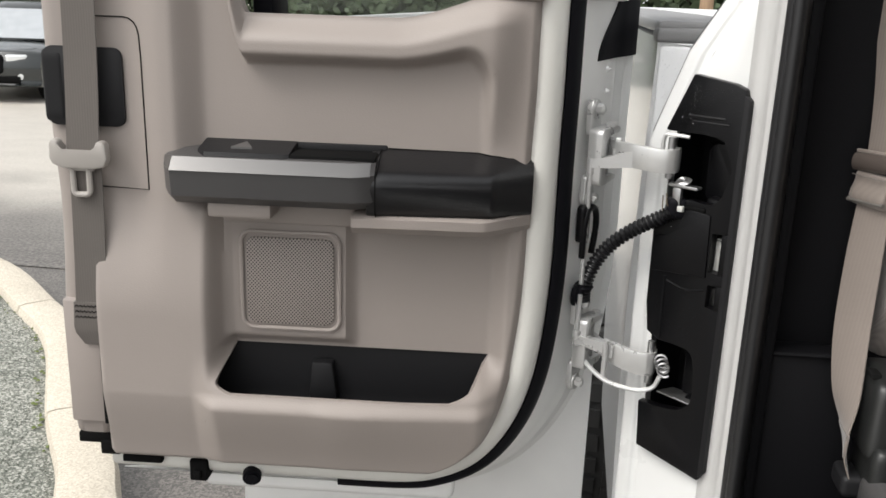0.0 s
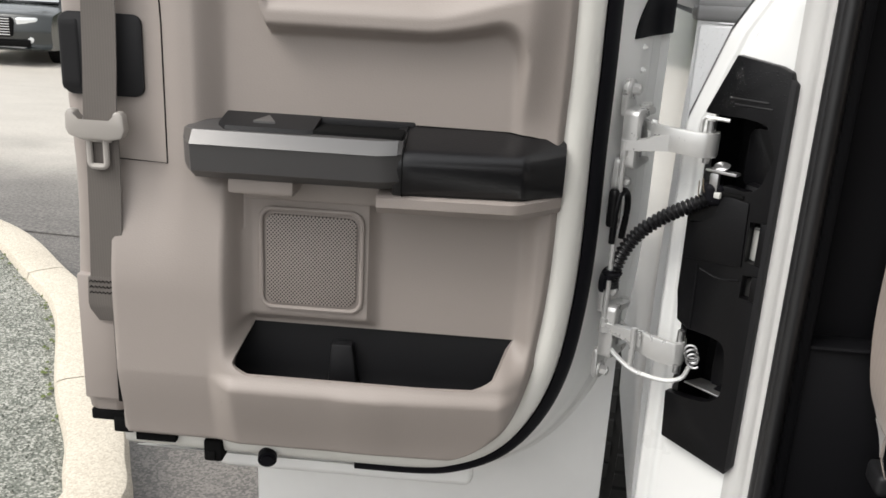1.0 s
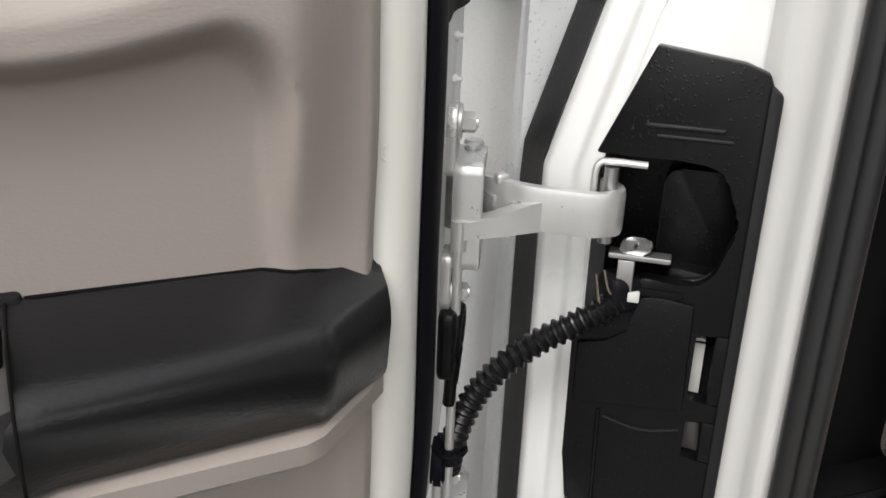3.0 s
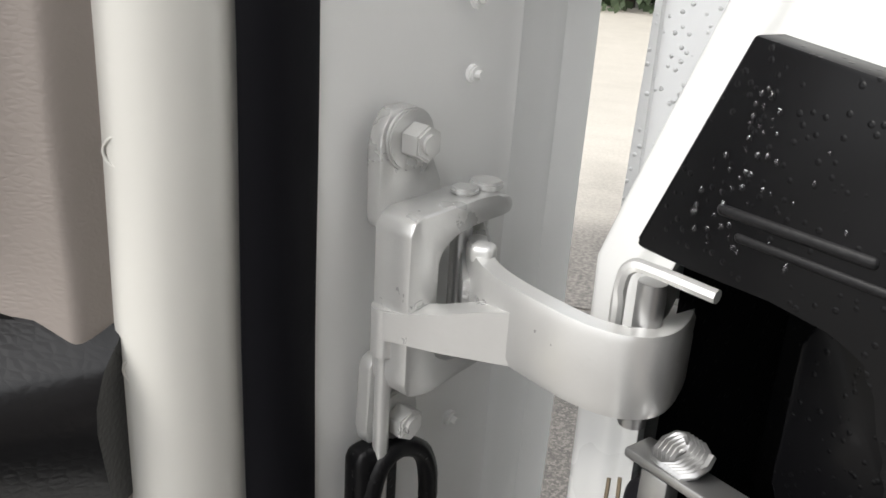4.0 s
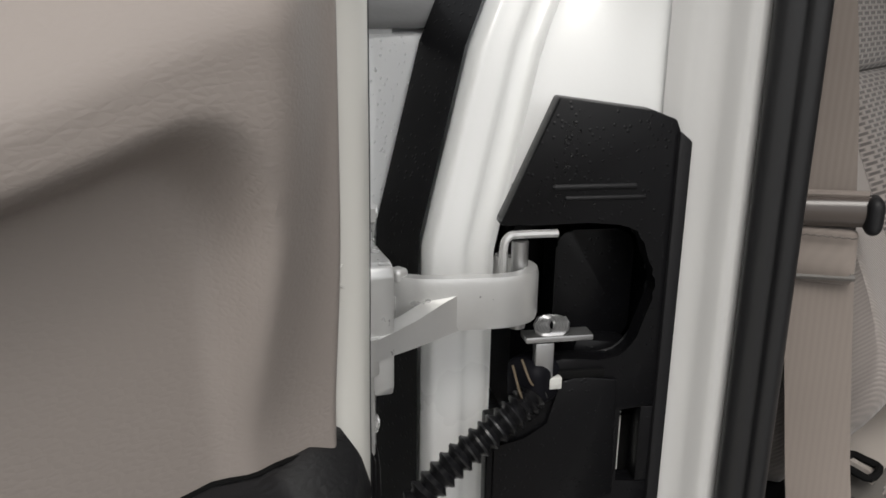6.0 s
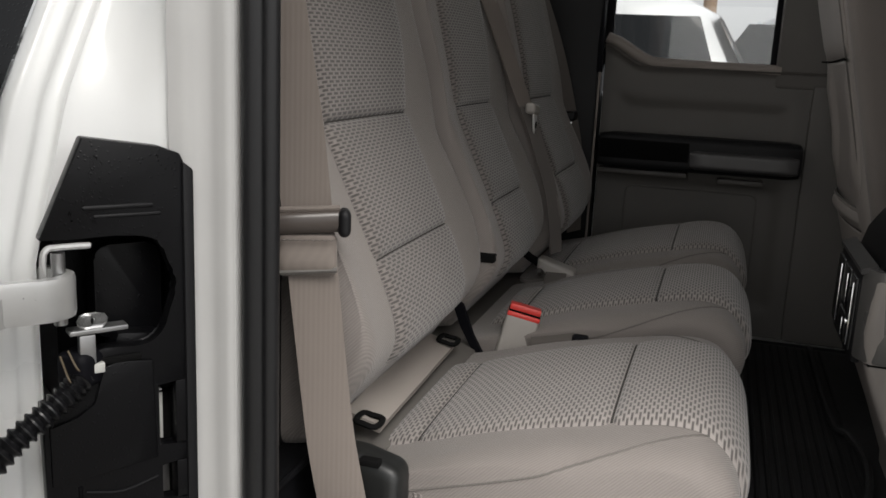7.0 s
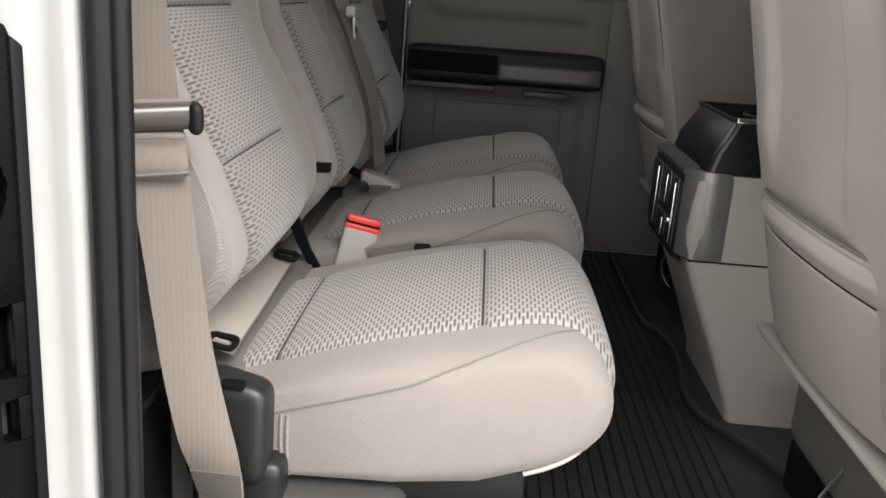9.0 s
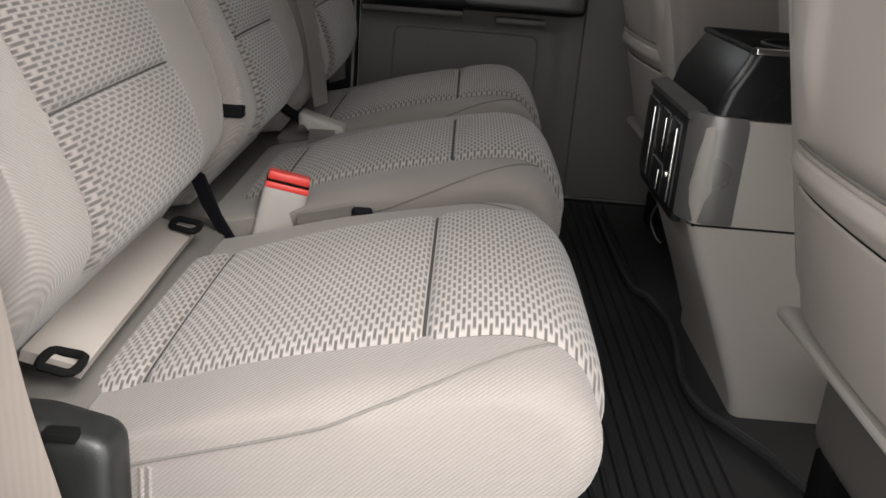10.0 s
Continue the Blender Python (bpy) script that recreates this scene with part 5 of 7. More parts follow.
    strap([(0.0845, 1.303, 0.923), (0.090, 1.286, 0.923), (0.098, 1.266, 0.923), (0.108, 1.248, 0.923), (0.121, 1.236, 0.922), (0.138, 1.226, 0.919), (0.156, 1.219, 0.917), (0.168, 1.217, 0.917), (0.176, 1.224, 0.917), (0.180, 1.245, 0.917)], lambda t: 0.020 + 0.014 * step(0.2, 0.5, t), 0.0085, "cast", lo, "arm")
    part("link", loft([[Vector((x, y - 0.006, z - h)), Vector((x, y + 0.006, z - h)), Vector((x, y + 0.006, z + h)), Vector((x, y - 0.006, z + h))] for x, y, z, h in ((0.118, 1.234, 0.926, 0.010), (0.104, 1.238, 0.929, 0.009), (0.087, 1.241, 0.933, 0.008), (0.072, 1.243, 0.936, 0.0068), (0.062, 1.244, 0.937, 0.0062))]), "cast", lo)
    part("knob", tube([(0.065, 1.2435, 0.928), (0.065, 1.2435, 0.950)], lambda t: 0.006 + 0.0015 * math.sin(t * math.pi), 12), "cast", lo)
    part("pin", tube([(0.108, 1.228, 0.885), (0.108, 1.228, 0.945)], 0.0046, 12), "cast", lo)
    part("pivot_pin", tube([(0.172, 1.226, 0.885), (0.172, 1.226, 0.95)], 0.005, 12), "steel", lo)
    part("torsion_bar", tube(smooth_line([(0.070, 1.252, 0.912), (0.088, 1.236, 0.896), (0.110, 1.222, 0.884), (0.135, 1.212, 0.880), (0.160, 1.206, 0.880), (0.178, 1.204, 0.888), (0.186, 1.205, 0.905)], 6), 0.0036, 8), "cast", lo, "bent silver torsion bar")
    coil = [(0.186 + 0.0085 * math.cos(t * 0.55) + 0.006 * t / 56, 1.212 + 0.004 * math.sin(t * 0.3), 0.910 + 0.0085 * math.sin(t * 0.55) + 0.016 * (1 - t / 56)) for t in range(57)]
    part("spring", tube(coil, 0.0018, 6), "steel", lo, "bright coil spring")
    part("plate", prism([(0.02, 0.0), (0.082, -0.004), (0.08, 0.03), (0.03, 0.03)], lambda u, v, t: on_cover(u, 0.868 + t, -v - 0.004), 0, 0.003, 0.001), "steel", lo)
    rod = thing("check_rod", "thin silver rod linking both door hinges", "rod")
    part("rod", tube([(0.066, 1.2455, 1.190), (0.0657, 1.245, 1.07), (0.065, 1.2435, 0.947)], 0.0036, 10), "cast", rod)
    part("rod_sleeve", tube([(0.0655, 1.2445, 1.022), (0.0655, 1.2445, 1.008)], 0.0062, 10), "rubber", rod)


def hose():
    h = thing("wiring_hose", "black corrugated wiring hose between pillar and door", "hose")
    pts = smooth_line([(0.187, 1.232, 1.152), (0.184, 1.220, 1.147), (0.174, 1.215, 1.141), (0.152, 1.222, 1.127), (0.128, 1.234, 1.109), (0.104, 1.244, 1.086), (0.086, 1.250, 1.060), (0.074, 1.252, 1.030), (0.070, 1.254, 1.004), (0.071, 1.262, 0.985)], 22)
    part("hose", tube(pts, lambda t: 0.0092 + 0.0018 * math.sin(t * 2 * math.pi * 40), 14), "black_soft", h)
    part("grommet", soft_box((0.172, 1.206, 1.136), (0.2, 1.235, 1.166), 0.008, 4), "rubber", h)
    part("cable_tie", tube([(0.069 + 0.012 * math.cos(a), 1.252 + 0.012 * math.sin(a), 1.016) for a in [i * 0.52 for i in range(12)]], 0.003, 6, closed=True), "rubber", h)
    for k, (a, b) in enumerate((((0.166, 1.222, 1.166), (0.176, 1.214, 1.150)), ((0.170, 1.218, 1.170), (0.182, 1.212, 1.152)))):
        mid = (Vector(a) + Vector(b)) / 2 + Vector((-0.004, -0.004, -0.012 + 0.006 * k))
        part("wire", tube(smooth_line([a, mid, b], 6), 0.0008, 6), "wire_yellow", h)
    # black plastic cable loop on the jamb
    loop = thing("cable_clip", "shiny black plastic cable loop on the door jamb", "cable clip", place=DOOR_AT)
    lp = [jamb_at(q, s, z) for q, s, z in ((0.004, 0.010, 1.062), (0.000, 0.012, 1.10), (0.004, 0.013, 1.128), (0.016, 0.014, 1.136), (0.032, 0.014, 1.126), (0.038, 0.013, 1.10), (0.036, 0.010, 1.062))]
    part("loop", tube(smooth_line(lp, 5), 0.0048, 10), "black_wet", loop)
    part("body", soft_box((0.0, 0.0, 0.0), (0.024, 0.02, 0.055), 0.006, 4, lambda p: jamb_at(p.x - 0.006, p.y * 0.7, p.z + 1.085)), "black_wet", loop)
    part("grommet", disc(jamb_at(0.02, 0.004, 1.0), (0.86, -0.51, 0), 0.022, 0.012, 20, 0.003), "rubber", loop)


hinges()
hose()

# ---- rear seats ----
M["piping"] = surface("taupe_piping", (0.135, 0.123, 0.113), 0.9)
M["cloth_seam"] = surface("seam_thread", (0.045, 0.041, 0.038), 0.9)
CUSHION = [(1.125, 0.955), (1.095, 0.962), (1.044, 0.976), (0.94, 1.010), (0.835, 1.036), (0.775, 1.046), (0.738, 1.040), (0.714, 1.016), (0.703, 0.985), (0.706, 0.955), (0.722, 0.932)]
UNDER = [(0.763, 0.908), (0.83, 0.884), (0.92, 0.874), (1.03, 0.874), (1.12, 0.88)]
BACK = [(1.15, 0.985), (1.125, 1.02), (1.095, 1.058), (1.083, 1.10), (1.108, 1.17), (1.145, 1.25), (1.177, 1.325), (1.193, 1.41), (1.214, 1.50), (1.238, 1.58), (1.252, 1.63)]
BEHIND = [(1.30, 1.655), (1.325, 1.65), (1.33, 1.60), (1.33, 1.20), (1.30, 1.02), (1.20, 0.972)]


def profile_line(points, n=4):
    return [(p.x, p.y) for p in smooth_line([(a, b, 0) for a, b in points], n)]


def wing(u, z, reach):
    """How far a seat back's side bolsters stand forward; u runs from -1 to 1 across."""
    return reach * abs(u) ** 4 * step(1.04, 1.16, z) * (1 - 0.75 * step(1.34, 1.50, z))


def padded(x0, x1, front, rear, r, bulge=0.0, reach=0.0):
    """A seat body: a closed side profile carried across, with round sides."""
    prof = profile_line(front) + rear
    cy = sum(p[0] for p in prof) / len(prof)
    cz = sum(p[1] for p in prof) / len(prof)
    secs = []
    n = 6
    xs = [(x0 + r * (1 - math.cos(t * math.pi / 2 / n)), r * (1 - math.sin(t * math.pi / 2 / n))) for t in range(n + 1)]
    xs += [(x0 + (x1 - x0) * k, 0) for k in (0.12, 0.17, 0.22, 0.3, 0.4, 0.5, 0.6, 0.7, 0.78, 0.83, 0.88)]
    xs += [(x0 + x1 - a, d) for a, d in xs[n::-1]]
    for x, d in xs:
        sec = []
        low = bulge * abs(2 * (x - x0) / (x1 - x0) - 1) ** 2.6
        for y, z in prof:
            v = Vector((y - cy, z - cz))
            k = max(0.0, 1 - d / max(0.03, v.length))
            fore = wing(2 * (x - x0) / (x1 - x0) - 1, z, reach) if reach and y < 1.29 else 0.0
            sec.append(Vector((x, cy + v.x * k - fore, cz + v.y * k - low * step(0.0, 0.08, v.y))))
        secs.append(sec)
    return loft(secs)


def insert_panel(x0, x1, line, seams, lift=0.0065, puff=0.005, over=None, sides=None, flare=0.0):
    """A cloth insert laid over a profile, tucked in at its seams and edges. seams: shares of the line."""
    pts = profile_line(line, 8)
    acc = [0.0]
    for a, b in zip(pts, pts[1:]):
        acc.append(acc[-1] + math.hypot(b[0] - a[0], b[1] - a[1]))
    total = acc[-1]
    cuts = [0] + list(seams) + [1]

    def f(u, v):
        s = v * total
        i = max(k for k in range(len(acc)) if acc[k] <= s + 1e-9)
        i = min(i, len(pts) - 2)
        t = (s - acc[i]) / max(1e-6, acc[i + 1] - acc[i])
        y, z = pts[i][0] + (pts[i + 1][0] - pts[i][0]) * t, pts[i][1] + (pts[i + 1][1] - pts[i][1]) * t
        ty, tz = pts[i + 1][0] - pts[i][0], pts[i + 1][1] - pts[i][1]
        q = math.hypot(ty, tz)
        ny, nz = tz / q, -ty / q
        if nz * 0.7 - ny * 0.7 < 0:
            ny, nz = -ny, -nz
        near = min(abs(v - c) for c in cuts) * total
        side = min(u, 1 - u) * (x1 - x0)
        h = lift + puff * (1 - math.exp(-near / 0.012)) * (1 - math.exp(-side / 0.02)) - 0.0060 * math.exp(-near / 0.0042) - 0.0055 * math.exp(-side / 0.004)
        x = x0 + (x1 - x0) * u
        x += flare * step(0.45, 0.66, v) * (2 * u - 1)
        drop = over[2] * abs(2 * (x - over[0]) / (over[1] - over[0]) - 1) ** 2.6 * step(0.94, 1.0, z) if over else 0
        fore = wing(2 * (x - sides[0]) / (sides[1] - sides[0]) - 1, z, sides[2]) if sides else 0.0
        return Vector((x, y + ny * h - fore, z + nz * h - drop))
    return sheet(44, 190, f)


def stitch(points, r=0.0016, material="cavity", parent=None, name="seam"):
    return part(name, tube(points, r, 6), material, parent)


def rear_seat(x0, x1, i0, i1, label, near=False, dy=0.0, dz=0.0, fore=0.0):
    seat = thing("rear_seat", label, "car seat", group="rear bench seats")
    CU = [(y + dy, z + dz) for y, z in CUSHION]
    BK = [(y - fore, z) for y, z in BACK]
    cush = part("seat_cushion", padded(x0, x1, CU, UNDER, 0.030, 0.011), "cloth", seat)
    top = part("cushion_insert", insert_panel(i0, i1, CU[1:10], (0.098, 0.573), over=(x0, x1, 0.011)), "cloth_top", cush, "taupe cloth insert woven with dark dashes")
    b0, b1 = x0 - 0.02 if near else x0 + 0.006, x1 - 0.002
    back = part("backrest", padded(b0, b1, BK, BEHIND, 0.026, 0.0, 0.015), "cloth", seat)
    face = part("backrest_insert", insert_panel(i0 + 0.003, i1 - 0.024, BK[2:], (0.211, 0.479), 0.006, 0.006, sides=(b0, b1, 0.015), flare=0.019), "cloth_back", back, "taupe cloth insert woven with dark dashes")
    # dark sewn lines in the grooves of the inserts
    for owner, shares in ((top, (0.098, 0.573)), (face, (0.211, 0.479))):
        for share in shares:
            row = round(share * 190)
            raised = Vector((0, 0, 0.0004) if owner is top else (0, -0.0004, 0))
            vs = [owner.data.vertices[k * 191 + row].co + raised for k in range(1, 44)]
            stitch(vs, 0.0022 if owner is top else 0.0014, "cloth_seam", owner, "sewn_seam")
    # piping where the top meets the side: low at the rear, rising over the shoulder to the nose
    tree = BVHTree.FromPolygons([v.co for v in cush.data.vertices], [tuple(q.vertices) for q in cush.data.polygons])
    line = smooth_line([(0.001, 1.047, 0.947), (0.001, 1.016, 0.957), (0.002, 0.95, 0.977), (0.006, 0.891, 0.997), (0.020, 0.812, 1.027), (0.050, 0.762, 1.040), (0.074, 0.735, 1.034)], 6)
    for sgn in (0, 1):
        pts = []
        for p in line:
            spot, normal, _, _ = tree.find_nearest(Vector((x1 - p.x if sgn else x0 + p.x, p.y + dy, p.z + dz)))
            pts.append(spot + normal * (0.0002 if normal.dot(spot - Vector(((x0 + x1) / 2, 0.9, 0.95))) > 0 else -0.0002))
        stitch(pts, 0.0012, "piping", cush, "piping")
    if not near and x0 < 1.0:
        part("release_slot", soft_box((b0 - 0.004, 1.066, 1.099), (b0 + 0.016, 1.092, 1.114), 0.003, 3), "cavity", back, "black slot in the seat back's foot")
    if near:
        # upright double welt at the rear corner and the pale lower edge
        for k in (0, 1):
            part("welt", tube(smooth_line([(x0 - 0.0005, 1.028 - 0.006 * k, 0.950), (x0 - 0.0012, 1.028 - 0.006 * k, 0.915), (x0 + 0.004, 1.026 - 0.006 * k, 0.882)], 5), 0.0018, 8), "cloth", cush)
        part("lower_edge", tube(smooth_line([(x0 + 0.012, 0.785, 0.902), (x0 + 0.011, 0.762, 0.912), (x0 + 0.014, 0.738, 0.926), (x0 + 0.022, 0.716, 0.948)], 5), 0.0026, 8), "buckle", cush, "pale plastic edge strip")
    part("underside", box((x0 + 0.02, 0.78, 0.845), (x1 - 0.02, 1.10, 0.90), 0.01), "black", cush)
    return seat


rear_seat(0.455, 0.885, 0.522, 0.812, "taupe cloth rear seat beside the open door, dash-woven insert", True)
rear_seat(0.902, 1.292, 0.975, 1.215, "narrow taupe cloth middle rear seat with dash-woven insert", False, -0.01, 0.018, 0.014)
rear_seat(1.305, 1.745, 1.375, 1.665, "taupe cloth rear seat beside the closed far door", False, -0.01, 0.02, 0.040)


def near_seat_fittings():
    hinge = thing("seat_hinge_cover", "black plastic hinge cover at the rear seat's foot", "seat hinge cover")
    part("cover", soft_box((0.418, 1.034, 0.885), (0.462, 1.115, 1.000), 0.014, 5, lambda p: Vector((p.x, p.y, p.z - 0.25 * max(0, 1.085 - p.y) * step(0.93, 1.0, p.z)))), "hinge_grey", hinge)
    part("slot", box((0.4165, 1.056, 0.9895), (0.428, 1.078, 0.9965), 0.001), "cavity", hinge)
    part("skirt", soft_box((0.424, 1.02, 0.84), (0.47, 1.11, 0.91), 0.012, 4), "hinge_grey", hinge)
    rail = thing("seat_rail", "dark grey plastic rail cover on the floor", "seat rail")
    part("rail", soft_box((0.42, 0.90, 0.80), (0.52, 1.06, 0.872), 0.02, 5), "graphite", rail)
    part("foot", box((0.43, 0.92, 0.733), (0.51, 1.05, 0.81), 0.006), "black", rail)
    legs = thing("bench_stand", "black steel frame under the rear bench", "bench stand")
    part("cross_bar", box((0.50, 1.02, 0.74), (1.72, 1.10, 0.86), 0.01), "black", legs)
    for x in (0.60, 1.0, 1.40, 1.68):
        part("leg", box((x, 0.86, 0.735), (x + 0.03, 1.04, 0.85), 0.006), "black", legs)
    part("riser", box((0.47, 1.08, 0.735), (1.74, 1.33, 0.97), 0.01), "trim_grey", legs)
    # fold-down strap with its two anchor loops
    flap = thing("anchor_flap", "pale taupe vinyl flap over child seat anchors", "seat flap")
    pts = [(0.832, 1.124, 0.991), (0.74, 1.119, 0.995), (0.66, 1.115, 0.997), (0.58, 1.113, 0.997), (0.508, 1.112, 0.995)]
    part("flap", band(smooth_line(pts, 4), [(0.10, -0.93, -0.30)] * 17, 0.046, 0.010, 4), "flap", flap)
    for x, y, z in ((0.820, 1.107, 0.9965), (0.504, 1.102, 0.9985)):
        lp = [(x + a * 0.012, y + b * 0.012, z + 0.002 + b * 0.002) for a, b in ((-1, -1), (1, -1), (1.1, 0.2), (0.9, 1), (-0.9, 1), (-1.1, 0.2))]
        part("loop", tube(smooth_line(lp, 3, True), 0.0036, 8, closed=True), "cavity", flap, "black steel anchor loop")
    # buckle with its red release bar
    b = thing("seat_belt_buckle", "taupe seat belt buckle with red release bar", "belt buckle", place=pose(0.906, 1.036, 0.935, 13, 4, 12))
    part("body", soft_box((-0.013, -0.026, 0.0), (0.013, 0.026, 0.096), 0.006, 4), "buckle", b)
    part("release_bar", box((-0.0115, -0.024, 0.095), (0.0115, 0.024, 0.1045), 0.002), "red", b, "red release bar")
    part("release_rim", box((-0.0138, -0.0255, 0.085), (0.0138, 0.0255, 0.0925), 0.002), "red", b)
    part("groove", box((-0.0122, -0.0245, 0.0925), (0.0122, 0.0245, 0.0955), 0.0005), "cavity", b)
    part("strap", band([(0, 0.006, 0.01), (0.0, 0.02, -0.02), (0.0, 0.05, -0.05)], [(0, 1, 0.4)] * 3, 0.04, 0.004), "rubber", b)
    part("black_stalk", band([(-0.016, 0.104, 0.086), (-0.016, 0.076, 0.045), (-0.014, 0.036, 0.0)], [(0.25, 1, 0.3)] * 3, 0.024, 0.006), "rubber", b, "black webbing stalk")
    d = thing("belt_end", "dark taupe belt end with black tip between cushions", "belt end")
    part("strap", band(smooth_line([(0.893, 1.00, 0.984), (0.893, 0.965, 0.992), (0.893, 0.935, 1.0)], 4), [(0.25, 0, 1)] * 9, 0.024, 0.004), "belt_dark", d)
    part("tip", soft_box((0.887, 0.914, 0.988), (0.899, 0.938, 1.010), 0.004, 3), "rubber", d)
    # second buckle lying in the gap
    c = thing("seat_belt_buckle", "grey seat belt buckle lying in the seat gap", "belt buckle", place=pose(1.312, 1.045, 1.004, 0, 0, 0))
    part("body", soft_box((-0.02, -0.045, -0.012), (0.022, 0.030, 0.016), 0.008, 4, lambda p: Vector((p.x, p.y, p.z + 0.3 * p.y))), "buckle", c)
    part("stalk", tube([(0, 0.02, 0.004), (0.0, 0.05, 0.02), (-0.004, 0.075, 0.04)], 0.008, 8), "cavity", c)
    part("catch", disc((-0.03, 0.02, 0.0), (1, 0, 0), 0.008, 0.012, 12), "chrome", c)
    part("strap", band([(-0.1, -0.02, -0.03), (-0.05, -0.012, -0.008), (0.0, -0.008, 0.0)], [(0.1, 1, 0)] * 3, 0.04, 0.004), "belt_dark", c)


near_seat_fittings()


# ---- belts ----
def near_belt():
    belt = thing("seat_belt", "taupe seat belt hanging beside the near rear seat", "seat belt")
    way = [((0.395, 1.185, 1.62), (0.38, -0.92)), ((0.402, 1.163, 1.45), (0.38, -0.92)), ((0.410, 1.146, 1.33), (0.38, -0.92)), ((0.412, 1.136, 1.245), (0.42, -0.90)), ((0.409, 1.128, 1.19), (0.52, -0.85)), ((0.404, 1.117, 1.12), (0.62, -0.78)), ((0.400, 1.103, 1.03), (0.64, -0.77)), ((0.4005, 1.089, 0.96), (0.45, -0.89)), ((0.402, 1.078, 0.915), (-0.05, -1.0)), ((0.406, 1.074, 0.885), (-0.30, -0.95)), ((0.416, 1.076, 0.850), (-0.20, -0.97))]
    pts = smooth_line([p for p, q in way], 5)
    acr = [(p.x, p.y, 0.03) for p in smooth_line([(*q, 0) for p, q in way], 5)]
    part("webbing", band(pts, acr, 0.049, 0.0016, 5), "belt", belt)
    part("stitching", band([(0.4022, 1.0775, 0.912), (0.4040, 1.0752, 0.898), (0.4062, 1.0738, 0.884)], [(-0.08, -1.0, 0.03), (-0.2, -0.97, 0.03), (-0.30, -0.95, 0.03)], 0.0495, 0.004, 4), "belt_dark", belt, "dark stitched end")
    part("anchor", soft_box((0.402, 1.050, 0.828), (0.432, 1.100, 0.858), 0.008, 4), "black", belt, "black belt anchor")
    g = thing("belt_guide", "taupe plastic belt guide with a folded cover", "belt guide", place=pose(0.408, 1.133, 1.222, 0, 0, -64))
    part("roller", tube([(-0.032, -0.004, 0.016), (0.032, -0.004, 0.020)], 0.0115, 16, 0.7), "guide", g, "glossy dark brown belt roller")
    part("lip", tube([(-0.032, -0.004, 0.0295), (0.030, -0.004, 0.0325)], 0.0028, 8), "belt", g)
    part("cover", soft_box((-0.030, -0.010, -0.036), (0.028, 0.004, 0.006), 0.006, 4, lambda p: Vector((p.x, p.y - 0.003 * math.sin((p.z + 0.034) * 150), p.z))), "belt", g)
    part("hem", tube([(-0.030, -0.010, -0.031), (0.028, -0.010, -0.028)], 0.003, 8), "trim_grey", g)
    part("end_cap", soft_box((0.028, -0.016, 0.004), (0.041, 0.008, 0.032), 0.0075, 5), "black", g, "dark rounded end cap")
    for z in (0.001, -0.026):
        part("stitching", tube([(-0.028 + 0.0028 * k, -0.0112 - 0.0006 * (k % 2), z + 0.001 * (k % 2)) for k in range(20)], 0.0006, 5), "belt_dark", g)


def hanging_belt():
    belt = thing("seat_belt", "dark taupe middle seat belt hanging with its metal tongue", "seat belt")
    pts = smooth_line([(1.205, 1.232, 1.62), (1.235, 1.178, 1.49), (1.262, 1.146, 1.40), (1.284, 1.116, 1.318)], 5)
    part("webbing", band(pts, [(1, -0.35, 0.1)] * len(pts), 0.046, 0.002, 4), "belt", belt)
    low = smooth_line([(1.284, 1.114, 1.316), (1.293, 1.090, 1.25), (1.297, 1.056, 1.15), (1.300, 1.040, 1.04)], 5)
    part("lower_webbing", band(low, [(1, -0.35, 0.0)] * len(low), 0.044, 0.002, 4), "belt_dark", belt)
    part("tongue_grip", soft_box((1.262, 1.092, 1.302), (1.312, 1.112, 1.322), 0.006, 4, lambda p: Vector((p.x, p.y, p.z - 0.12 * (p.x - 1.287)))), "buckle", belt, "taupe plastic tongue grip")
    blade = Matrix.Translation((1.287, 1.097, 1.306)) @ Matrix.Rotation(radians(-14), 4, "Y")
    tongue = part("tongue", prism([(-0.016, 0.004), (0.016, 0.004), (0.0155, -0.022), (0.011, -0.040), (-0.009, -0.040), (-0.0145, -0.024)], lambda u, v, t: blade @ Vector((u, t, v)), -0.0016, 0.0016, 0.0008), "bright_steel", belt, "bright steel belt tongue")
    part("tongue_slot", prism(rounded(-0.006, -0.030, 0.007, -0.018, 0.003, 3), lambda u, v, t: blade @ Vector((u, t, v)), -0.0022, 0.0022), "cavity", tongue)


def far_belt():
    belt = thing("seat_belt", "dark grey seat belt beside the far door", "seat belt")
    pts = smooth_line([(1.735, 1.225, 1.62), (1.772, 1.162, 1.45), (1.80, 1.118, 1.285), (1.815, 1.095, 1.16), (1.80, 1.085, 0.99)], 5)
    part("webbing", band(pts, [(0.8, -0.6, 0.1)] * len(pts), 0.046, 0.002, 4), "belt_dark", belt)
    part("tongue_grip", soft_box((1.775, 1.10, 1.262), (1.83, 1.13, 1.285), 0.006, 3), "black", belt)
    part("tongue", box((1.79, 1.108, 1.225), (1.818, 1.112, 1.268), 0.001), "chrome", belt)


near_belt()
hanging_belt()
far_belt()


